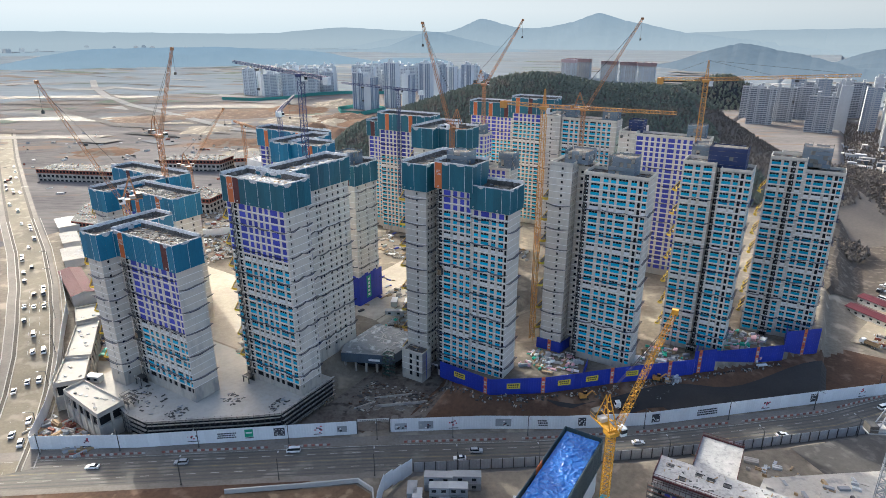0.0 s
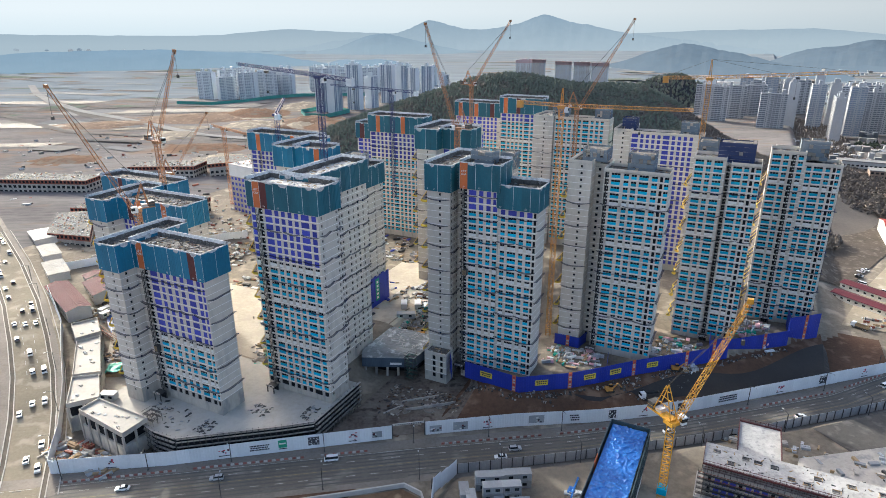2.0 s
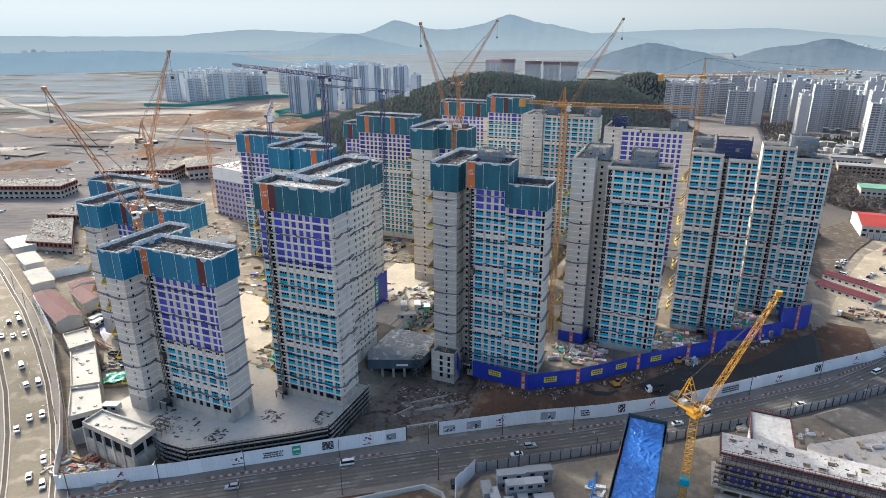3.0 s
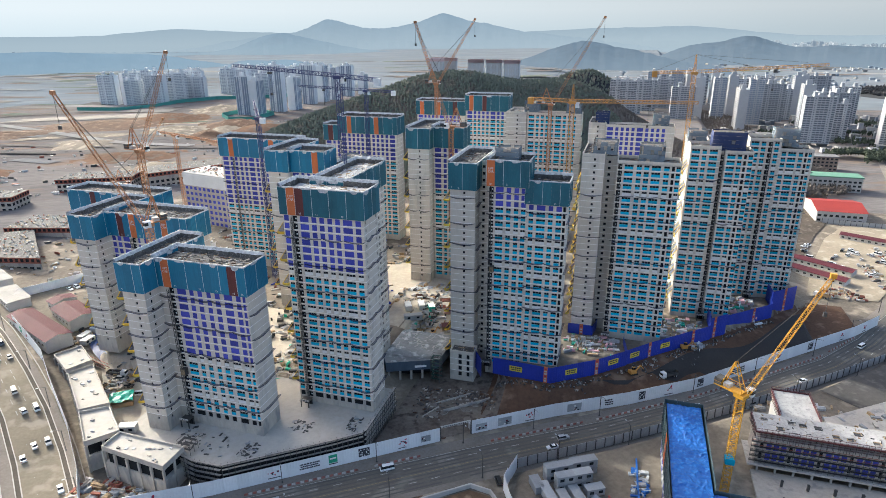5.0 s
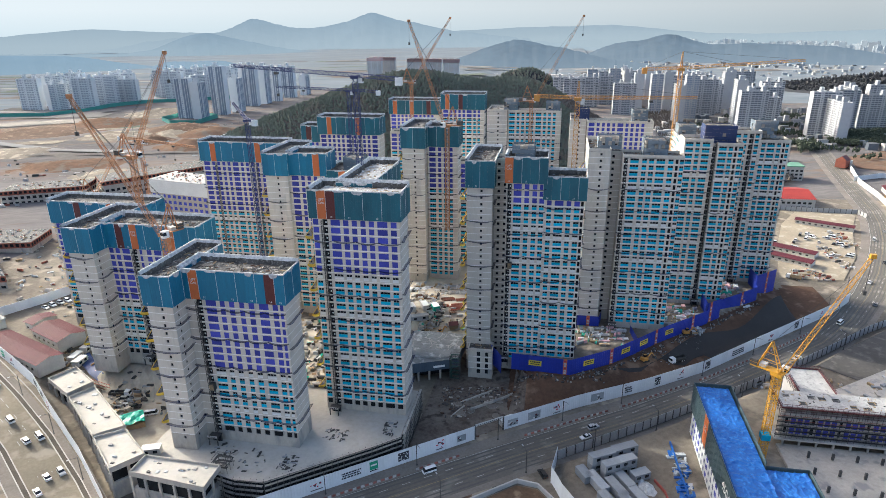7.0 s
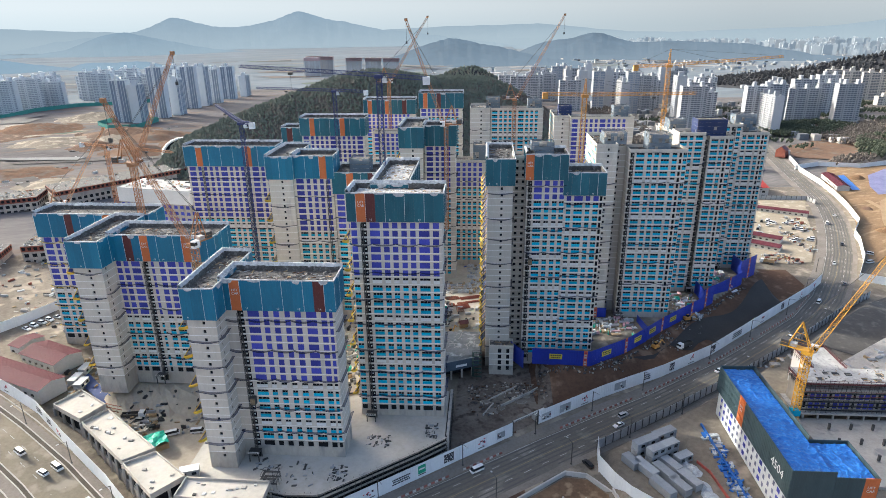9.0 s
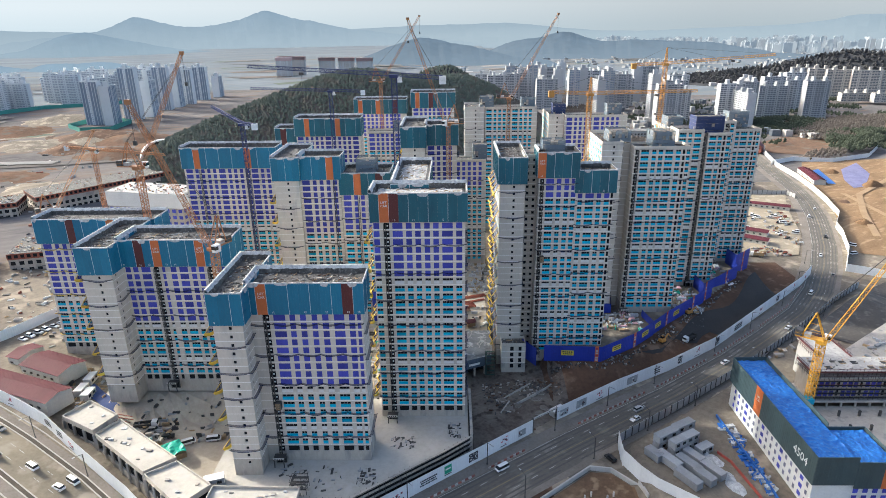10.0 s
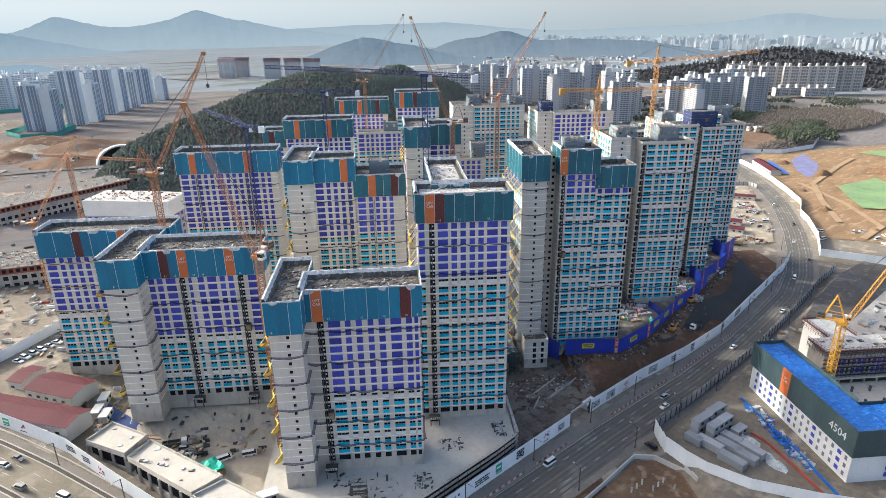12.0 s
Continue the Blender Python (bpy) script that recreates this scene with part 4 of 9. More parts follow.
def foot_sheet(root, cu, cv):
    """Blue sheeting round the lower storeys of a tower's corner, with a green banner."""
    for u0, u1, v0, v1, nm in ((-197.0, -185.9, 222.1, 222.3, "sheet"), (-186.1, -185.9, 222.3, 241.0, "sheet")):
        n = max(2, round(max(u1 - u0, v1 - v0) / 2.4))
        for i in range(n):
            a, b = i / n, (i + 1) / n
            mb = Mesh()
            if u1 - u0 > v1 - v0:
                mb.box(u0 + (u1 - u0) * a - cu, u0 + (u1 - u0) * b - 0.05 - cu, v0 - cv, v1 - cv, 9.5, 25.0 + 0.5 * (i % 2), BLUEWALL)
            else:
                mb.box(u0 - cu, u1 - cu, v0 + (v1 - v0) * a - cv, v0 + (v1 - v0) * b - 0.05 - cv, 9.5, 25.0 + 0.5 * (i % 3), BLUEWALL)
            mb.link(nm, root, "ultramarine sheet round the lower storeys")
    mb = Mesh()
    mb.box(-185.88 - cu, -185.8 - cu, 228.0 - cv, 231.5 - cv, 12, 24, INK_GREEN)
    for k in range(5):
        mb.box(-185.8 - cu, -185.76 - cu, 229 - cv, 230.5 - cv, 13 + 2.1 * k, 14.3 + 2.1 * k, WHITE)
    mb.link("banner", root, "green banner with unreadable white lettering")


P_A = [(3.6, 2.0, "lift"), (6.9, 3.5, "bay"), (11.8, 1.6, "bay"), (15.0, 1.7, "bay"), (18.5, 1.6, "bay"), (21.7, 1.8, "bay"), (25.2, 3.1, "bay"), (29.8, 1.7, "bay"), (32.3, 1.0, "bay")]
P_B = [(0.4, 1.8, "bay"), (3.7, 1.8, "lift"), (6.6, 3.2, "bay"), (11.0, 1.8, "bay"), (14.0, 1.7, "bay"), (17.0, 1.7, "bay"), (19.9, 1.7, "bay"), (22.8, 3.4, "bay"), (27.4, 1.9, "bay")]
P_G = [(0.8, 1.8, "bay"), (3.6, 1.8, "bay"), (6.6, 3.2, "bay"), (11.2, 1.8, "lift"), (14.2, 1.0, "bay"), (17.3, 2.0, "bay"), (20.5, 3.0, "bay"), (24.8, 1.7, "bay"), (27.6, 1.8, "bay"), (31.0, 1.8, "lift"), (34.4, 3.0, "bay")]
P_C1 = [(0.5, 1.6, "lift"), (3.0, 3.0, "bay"), (7.3, 1.7, "bay"), (10.4, 1.7, "bay"), (13.2, 1.7, "bay")]
P_C2 = [(1.0, 1.7, "bay"), (4.0, 3.3, "bay"), (8.6, 1.7, "bay"), (11.6, 2.0, "bay"), (14.2, 0.9, "small")]
P_D = [(0.4, 1.6, "lift"), (3.0, 3.4, "bay"), (7.9, 1.8, "bay"), (10.8, 1.9, "bay"), (13.8, 3.4, "bay"), (18.6, 2.0, "bay"), (21.6, 1.0, "small"), (23.3, 1.5, "bay")]
P_E1 = [(0.8, 3.2, "bay"), (5.2, 1.7, "bay"), (8.2, 3.2, "bay")]
P_E2 = [(0.8, 3.2, "bay"), (5.0, 1.7, "bay"), (7.6, 1.0, "small"), (9.4, 1.7, "bay")]
P_F1 = [(0.8, 3.4, "bay"), (5.4, 1.8, "bay"), (8.4, 1.8, "lift"), (11.2, 1.8, "bay")]
P_F2 = [(0.8, 1.8, "bay"), (3.6, 3.4, "bay"), (8.2, 1.7, "bay"), (10.9, 1.0, "small"), (12.4, 1.3, "bay")]

PALE_A, PALE_B, PALE_C = (9, 14), (7, 12, 18), (6, 11, 16, 21)
tower("light grey apartment tower under construction with bright blue form panels",
      [B(-219.4, -185.5, 122.1, 133, 9.5, 71.6, S=P_A, E="blank", W="blank", violet=9, open_base=True, pale=PALE_A, panel=(62.8, 73.0), pmat=PANEL_BLUE, nets="SE", special={("S", 1): "o", ("S", 9): "r"}, numbers={("S", 2): "11", ("S", 5): "12", ("S", 7): "13", ("S", 9): "14", ("S", 10): "15"}),
       B(-228.2, -219.4, 115, 145.5, 9.5, 71.6, S="end", E="side", W="sunny", violet=9, pale=PALE_A, panel=(62.8, 73.0), pmat=PANEL_BLUE, nets="SEW", yellow="W", numbers={("S", 0): "9"})],
      hoists=[(-214.8, 122.1, 9.5, 62.4, 30.0)])
tower("tall light grey apartment tower with teal panels and pale roof",
      [B(-184.5, -154.2, 146.3, 158, 8.5, 92.0, S=P_B, E="end2", W="sunny", violet=7, pale=PALE_B, panel=(83.8, 93.6), pale_roof=True, nets="SEW", yellow="W", open_base=True, special={("S", 1): "o", ("S", 2): "r"}, numbers={("S", 2): "10", ("S", 4): "11", ("S", 7): "12"}),
       B(-178.5, -167, 158, 195.5, 8.5, 92.0, E="wing", W="court", violet=7, panel=(83.8, 93.6), pale_roof=True, nets="E")],
      hoists=[(-180.3, 146.3, 8.5, 83.4, None)])
tower("light grey apartment tower with stepped teal form panels",
      [B(-123.6, -108.4, 197.4, 209, 4.5, 94.5, S=P_C1, violet=3, pale=PALE_C, panel=(85.6, 96.0), nets="S", special={("S", 0): "o"}, numbers={("S", 0): "10", ("S", 2): "11"}),
       B(-108.4, -93, 198.1, 209, 4.5, 87.0, S=P_C2, E="blank", violet=1, pale=(5, 10, 15, 20), panel=(79.2, 88.6), nets="SE", numbers={("S", 0): "12", ("S", 3): "13"}),
       B(-139.3, -129.0, 197.6, 228, 1.0, 92.5, S="end", E="court", W="sunny", violet=1, panel=(83.1, 94.0), nets="SEW", yellow="W", numbers={("S", 0): "7", ("S", 1): "8"}),
       B(-129.0, -123.6, 205, 215, 4.5, 92.5, S="court"),
       B(-137.6, -127.2, 190.6, 197.5, 1.0, 13.2, S=[(3.8, 1.4, "small"), (7.4, 1.2, "small")])],
      hoists=[(-122.5, 197.4, 6.0, 85.2, 50.0)], extra=lambda r, cu, cv: crown(r, -121 - cu, -114 - cu, 203 - cv, 208 - cv, 94.5, 98.5))
tower("topped-out light grey apartment tower with cyan-filmed windows",
      [B(-76.4, -51.3, 231.2, 243, 9.0, 90.2, S=P_D, E="side", pale=(4, 10, 16, 22), nets="SE"),
       B(-91.0, -81.6, 231.6, 262, 9.0, 92.4, S="end", E="court", W="sunny", nets="SW", yellow="W"),
       B(-81.6, -76.4, 239, 250, 9.0, 90.2, S="court")],
      hoists=[(-75.2, 231.2, 9, 90, None)], extra=lambda r, cu, cv: (crown(r, -86 - cu, -78 - cu, 238 - cv, 246 - cv, 92.4, 96.5), crown(r, -67 - cu, -59 - cu, 235 - cv, 242 - cv, 90.2, 96.5)))
tower("topped-out light grey apartment tower with a dark scaffolded lift head",
      [B(-46, -33.2, 263.6, 276, 9.0, 92.2, S=P_E1, single=False, W="side", pale=(5, 11, 17, 23), nets="SW", yellow="W"),
       B(-31.2, -19.8, 263.2, 276, 9.0, 90.6, S=P_E2, single=False, E="sunny", pale=(5, 11, 17, 23), nets="SE"),
       B(-33.2, -31.2, 265, 275, 9.0, 90.0, S=[(0.3, 1.4, "lift")]),
       B(-46, -36, 276, 302, 9.0, 91.0, E="court", W="sunny")],
      hoists=[(-32.2, 264.6, 9, 92, None)], extra=lambda r, cu, cv: (crown(r, -36 - cu, -24 - cu, 267 - cv, 274 - cv, 90.6, 98.5, True, CR_NAVY), crown(r, -45 - cu, -39 - cu, 282 - cv, 290 - cv, 91, 96)))
tower("topped-out light grey apartment tower at the estate's corner",
      [B(-16.5, -2.4, 298, 310, 9.0, 91.2, S=P_F1, single=False, W="side", pale=(4, 10, 16, 22), nets="SW", yellow="W"),
       B(-2.4, 12.2, 298.6, 310, 9.0, 86.6, S=P_F2, single=False, E="sunny", pale=(3, 9, 15, 21), nets="SE"),
       B(-14, -4, 310, 334, 9.0, 88.0, E="court", W="sunny")],
      hoists=[(-7.0, 298, 9, 91, None)], extra=lambda r, cu, cv: crown(r, -4 - cu, 5 - cu, 304 - cv, 310 - cv, 88, 95.5))
tower("light grey L-shaped apartment tower with bright blue form panels",
      [B(-277.9, -238.6, 161, 174, 13.0, 71.8, S=P_G, E="side", open_base=True, violet=8, pale=(8, 13), panel=(63.0, 73.2), pmat=PANEL_BLUE, nets="SE", special={("S", 2): "r", ("S", 4): "o", ("S", 9): "o"}, numbers={("S", 0): "10", ("S", 2): "11", ("S", 3): "12", ("S", 5): "13", ("S", 6): "14", ("S", 10): "16"}),
       B(-288.5, -277.9, 153.2, 184, 13.0, 71.8, S="end", E="side", W="sunny", violet=8, panel=(63.0, 73.2), pmat=PANEL_BLUE, nets="SEW", yellow="W", numbers={("S", 1): "8"})],
      hoists=[(-265.8, 161, 13, 62.6, None), (-246.2, 161, 13, 62.6, 42.0)])
tower("light grey apartment slab with bright blue form panels",
      [B(-324.5, -277, 186.6, 198, 13.0, 71.8, S="front", W="sunny", violet=8, pale=(8,), panel=(63.0, 73.2), pmat=PANEL_BLUE, nets="SW", yellow="S", open_base=True, special={("S", 4): "r", ("S", 9): "o"})], near=False)
tower("light grey apartment slab with teal form panels and violet-filmed windows",
      [B(-296.8, -249, 265.5, 277, 12.0, 84.6, S="front", W="side", violet=10, pale=(11,), panel=(75.5, 86.3), pmat=PANEL_BLUE, nets="SW", special={("S", 2): "o", ("S", 10): "o"})], near=False, hoists=[(-288, 265.5, 12, 75, None), (-264, 265.5, 12, 75, None)])
tower("light grey stepped apartment tower with teal form panels",
      [B(-226.4, -208.6, 222.6, 234, 11.0, 88.6, S="front", violet=9, pale=(10, 15), panel=(79.6, 90.0), pmat=PANEL_BLUE, nets="S", special={("S", 4): "o"}),
       B(-208.4, -186.8, 223.2, 240, 11.0, 81.0, S="front", E="side", violet=6, pale=(7, 13), panel=(72.4, 82.4), pmat=PANEL_TEAL, nets="SE", special={("S", 2): "o", ("S", 5): "r"}),
       B(-237.3, -226.4, 220.4, 250, 11.0, 88.6, S="end", W="sunny", violet=9, panel=(79.6, 90.0), pmat=PANEL_BLUE, nets="SW", yellow="W")], near=False,
      hoists=[(-211, 222.6, 11, 79, None), (-200.5, 223.2, 11, 72, None)], extra=lambda r, cu, cv: (crown(r, -201 - cu, -194 - cu, 230 - cv, 237 - cv, 81, 86), foot_sheet(r, cu, cv)))
tower("light grey apartment tower with teal panels above the inner court",
      [B(-172.2, -156, 277, 289, 10.0, 93.5, S="front", E="side", violet=8, pale=(9, 15), panel=(84.2, 95.0), nets="SE"),
       B(-184.3, -172.6, 270.6, 300, 10.0, 93.5, S="end", E="side", W="sunny", violet=6, panel=(84.2, 95.0), nets="SW", yellow="W")], near=False)
tower("lower light grey apartment block with an open dark lift head",
      [B(-158.6, -139.5, 296, 307, 10.0, 71.5, S="front", E="side", violet=5, pale=(7, 13), nets="S")], near=False, extra=lambda r, cu, cv: crown(r, -146 - cu, -140 - cu, 299 - cv, 306 - cv, 71.5, 79.5))
tower("light grey apartment slab with teal form panels by the hill",
      [B(-254.4, -215, 333, 345, 12.0, 89.6, S="front", E="side", violet=6, pale=(8,), panel=(80.0, 91.0), nets="S", special={("S", 2): "o", ("S", 8): "o"}),
       B(-268, -255.2, 338, 349, 12.0, 83.0, S="front", violet=6, panel=(74.0, 84.4), special={("S", 1): "r"})], near=False)
tower("light grey apartment slab topped out below its neighbours",
      [B(-213, -184.5, 352, 363, 12.0, 78.4, S="front", E="sunny", violet=4, pale=(5,), nets="SE")], near=False, extra=lambda r, cu, cv: crown(r, -195 - cu, -188 - cu, 355 - cv, 361 - cv, 78.4, 84))
tower("light grey apartment slab with teal form panels at the wood's foot",
      [B(-230.4, -193, 417, 429, 12.0, 91.0, S="front", E="side", violet=6, panel=(82.0, 92.4), nets="S", special={("S", 1): "o", ("S", 5): "o", ("S", 9): "r"})], near=False)
tower("tall light grey apartment tower with teal panels below the wood",
      [B(-187, -157, 399, 411, 12.0, 97.6, S="front", E="side", violet=2, pale=(6, 12), panel=(88.2, 99.0), nets="SE", special={("S", 1): "o", ("S", 4): "r"})], near=False)
tower("topped-out light grey apartment tower with a stepped end",
      [B(-137, -103, 363.6, 375, 11.0, 91.6, S="front", E="side", pale=(5, 11), nets="SE"), B(-150.4, -137.4, 362, 388, 11.0, 92.0, S="end", W="sunny", nets="S")],
      near=False, extra=lambda r, cu, cv: (crown(r, -139 - cu, -132 - cu, 370 - cv, 377 - cv, 92, 98), crown(r, -112 - cu, -105 - cu, 368 - cv, 374 - cv, 91.6, 97)))
tower("topped-out light grey apartment slab with violet-filmed windows",
      [B(-87.4, -48.6, 347, 358, 11.0, 88.2, S="front", E="side", violet=30, nets="S"), B(-97.4, -87.8, 350, 378, 11.0, 88.6, S="end", W="sunny")],
      near=False, extra=lambda r, cu, cv: (crown(r, -93 - cu, -87 - cu, 357 - cv, 363 - cv, 88.4, 94, True, CR_NAVY), crown(r, -60 - cu, -53 - cu, 351 - cv, 357 - cv, 88.2, 94.5)))
# ---- hoardings, walls and barriers ----
def chain(line, step):
    """Even stretches along a broken line: (start, end) points in plan."""
    pts, out = [Vector(p) for p in line], []
    for a, b in zip(pts, pts[1:]):
        n = max(1, round((b - a).length / step))
        for i in range(n):
            out.append((a.lerp(b, i / n), a.lerp(b, (i + 1) / n)))
    return out


def fence(name, line, h, step, m, label, piece_name, posts=None, foot=None, lean=0.0, rib=True, category="fence", cap=None):
    a0 = line[0]
    root = empty(name, at(*a0, 0), label, category)
    inv = root.matrix_basis.inverted()
    for k, (a, b) in enumerate(chain(line, step)):
        za = foot(a, b) if foot else min(ground_z(*a), ground_z(*b)) - 0.2
        w = round((b - a).length, 1)
        ang = math.degrees(math.atan2(b.y - a.y, b.x - a.x))
        rise = 0.0 if foot else ground_z(*b) - ground_z(*a)
        if not foot:
            za = (ground_z(*a) + ground_z(*b)) / 2 - 0.2
        M = inv @ at((a.x + b.x) / 2, (a.y + b.y) / 2, za, ang) @ pose(0, 0, 0, 0, -math.degrees(math.atan2(rise, (b - a).length)), 0)
        def build(mb, w=w):
            e = w / 2 + 0.01
            mb.sheet(-e, e, 0, h, m)
        piece(piece_name, (name, w, h, m.name), build, root, M)
        if posts:
            piece("post", ("fencepost", name, h), lambda mb: mb.box(-0.14, 0.14, -0.3, 0.2, 0, h + 0.15, posts), root, M @ pose(-w / 2, 0, 0))
    return root


GATE_L, GATE_R = (-128.8, 148.6), (-119, 156.0)
hoard_a = fence("hoarding", [(-340, 155.5), (-304.2, 138.6), (-286.4, 126.2), (-261.6, 110), (-240, 93.5), (-228, 82.5), (-224, 79.5), (-192, 100.3), (-160.5, 124.5), GATE_L], 6.0, 4.0, FENCE_WHITE, "tall white site hoarding with printed signs along the road", "hoarding_panel")
hoard_b = fence("hoarding", [GATE_R] + FENCE[5:], 6.0, 4.0, FENCE_WHITE, "tall white curved site hoarding with printed signs", "hoarding_panel")
fence("noise_fence", NEAR[4:], 4.2, 4.0, FENCE_GREY, "grey noise fence with dark steel posts by the road", "fence_panel", STEEL)
fence("hoarding", [(-99, 141.4), (-99.8, 136), (-100.9, 128), (-97.5, 120), (-93.7, 114.1), (-83.6, 105.1), (-66.6, 97.2), (-40, 88), (10, 74)], 6.2, 3.4, FENCE_WHITE, "white curved hoarding round the cabin yard", "hoarding_panel", foot=lambda a, b: 2.4 * ease(142, 126, a.y) if a.x < -96 else 2.4)
fence("hoarding", [(205, 690), (178, 590), (172, 537), (164, 497), (153, 455), (140, 415), (122, 388), (116, 370), (100, 336), (80, 305), (88, 300), (130, 272), (170, 240)], 5.0, 5.0, FENCE_WHITE, "white winding hoarding beside the curving road", "hoarding_panel")
fence("hoarding", [(-366, 180), (-356, 200), (-345, 228), (-325, 268), (-318, 276)], 5.0, 5.0, FENCE_WHITE, "white hoarding at the back of the car park", "hoarding_panel")
fence("hoarding", [(177, 599), (209, 617), (247, 609), (300, 633), (340, 680)], 5.0, 6.0, FENCE_WHITE, "white hoarding below the bare wood", "hoarding_panel")


def hoarding_sign(root, line, s, z, w, h, sort):
    """Printed sign on a hoarding, s metres along the line: plain shapes in its colours."""
    pts = [Vector(p) for p in line]
    for a, b in zip(pts, pts[1:]):
        ln = (b - a).length
        if s <= ln:
            c = a.lerp(b, s / ln)
            ang = math.degrees(math.atan2(b.y - a.y, b.x - a.x))
            break
        s -= ln
    else:
        return
    t = Vector((math.cos(radians(ang)), math.sin(radians(ang))))
    c = c + Vector((t.y, -t.x)) * 0.12
    M = root.matrix_basis.inverted() @ at(c.x, c.y, ground_z(*c) + z, ang)
    mb = Mesh()
    rng = random.Random(int(s * 10 + w * 7))
    if sort == "logo":
        ink = [INK_RED, INK, INK_RED]
        for i in range(7):
            x, q = rng.uniform(-w / 2, w / 2 - 0.4), rng.uniform(0, h - 0.5)
            mb.box(x, x + rng.uniform(0.4, 0.9), -0.05, 0, q, q + rng.uniform(0.3, 0.8), ink[i % 3])
        mb.box(-w / 2, w / 2, -0.05, 0, -0.5, -0.2, INK)
    elif sort == "text":
        for r in range(3):
            x = -w / 2 + rng.uniform(0, 0.4)
            while x < w / 2 - 0.5:
                q = rng.uniform(0.3, 0.9)
                mb.box(x, x + q, -0.05, 0, r * h / 3, r * h / 3 + h * 0.2, INK)
                x += q + 0.15
    elif sort == "green":
        mb.box(-w / 2, w / 2, -0.04, 0, 0, h, INK_GREEN)
        mb.box(-w / 2 + 0.4, w / 2 - 0.4, -0.06, -0.04, h * 0.45, h * 0.65, WHITE)
        mb.box(-w / 2, w / 2, -0.04, 0, -0.6, -0.25, INK)
    elif sort == "photo":
        mb.box(-w / 2, w / 2, -0.04, 0, 0, h, GREYBOX)
        for i in range(6):
            x, q = rng.uniform(-w / 2, w / 2 - 0.8), rng.uniform(0, h * 0.6)
            mb.box(x, x + 0.8, -0.06, -0.04, q, q + 0.6, rng.choice((INK, WHITE, ROOF_RED, SANDWICH)))
    else:
        mb.box(-w / 2, w / 2, -0.04, 0, 0, h, INK)
        for i in range(14):
            x, q = rng.uniform(-w / 2, w / 2 - 0.5), rng.uniform(0, h - 0.4)
            mb.box(x, x + 0.45, -0.06, -0.04, q, q + 0.35, WHITE)
    mb.link("sign", root, {"logo": "red and black emblem", "text": "rows of unreadable dark lettering", "green": "green emblem panel", "photo": "printed picture panel"}.get(sort, "black and white pattern panel"), m=M, kind="stuff")


LA = [(-224, 79.5), (-192, 100.3), (-160.5, 124.5), GATE_L]
for s, z, w, h, k in ((20, 1.5, 3.4, 3.0, "logo"), (58, 1.7, 4.2, 2.6, "logo"), (70, 1.8, 7.0, 2.6, "text"), (78, 1.8, 3.0, 3.2, "green"), (89, 1.4, 4.0, 3.4, "pattern"), (103, 1.5, 3.0, 3.4, "logo"), (112, 1.4, 3.6, 2.6, "photo")):
    hoarding_sign(hoard_a, LA, s, z, w, h, k)
LB = [GATE_R] + FENCE[5:]
for s, z, w, h, k in ((4, 1.0, 4.6, 2.8, "photo"), (13.5, 1.0, 5.6, 3.4, "photo"), (24, 1.2, 3.6, 3.6, "logo"), (43, 1.2, 6.0, 3.4, "photo"), (58, 1.4, 4.0, 3.0, "text"), (73, 1.2, 3.0, 3.6, "pattern"), (86, 1.3, 4.0, 3.4, "logo"), (102, 1.2, 3.4, 3.6, "pattern"), (124, 1.6, 9.0, 3.0, "text"), (150, 1.4, 3.6, 3.6, "logo"), (172, 1.3, 3.4, 3.6, "pattern"), (195, 1.3, 3.4, 3.4, "logo"), (214, 1.3, 3.2, 3.4, "logo")):
    hoarding_sign(hoard_b, LB, s, z, w, h, k)
LL = [(-340, 155.5), (-304.2, 138.6), (-286.4, 126.2), (-261.6, 110)]
for s, w, k in ((42, 5, "text"), (50, 4, "text"), (58, 3.0, "logo"), (20, 3.4, "logo")):
    hoarding_sign(hoard_a, LL, s, 1.8, w, 2.4, k)
hoarding_sign(hoard_a, LL, 12, 1.8, 3, 2.4, "green")

# portal over the site gate
gate = empty("site_gate", at(-124, 152.3, 0, 36.5), "open steel site gate with a banner beam", "gate")
g = Mesh()
g.box(-6.3, -5.9, -0.25, 0.25, 0, 6.2, STEEL)
g.box(5.9, 6.3, -0.25, 0.25, 0, 6.2, STEEL)
g.link("post", gate)
g = Mesh()
g.box(-6.0, 6.0, -0.2, 0.2, 5.5, 6.2, SANDWICH)
for i in range(12):
    g.box(-5 + i * 0.85, -4.5 + i * 0.85, -0.23, -0.2, 5.68, 6.0, INK)
g.link("banner_beam", gate, "pale beam with unreadable lettering")
g = Mesh()
g.box(6.5, 12.5, 1.2, 4.0, 0, 2.8, SANDWICH, top=WHITE)
g.box(6.6, 8.0, 1.17, 1.2, 0.9, 2.0, GLASS)
g.link("guard_cabin", gate, "small pale guard cabin")

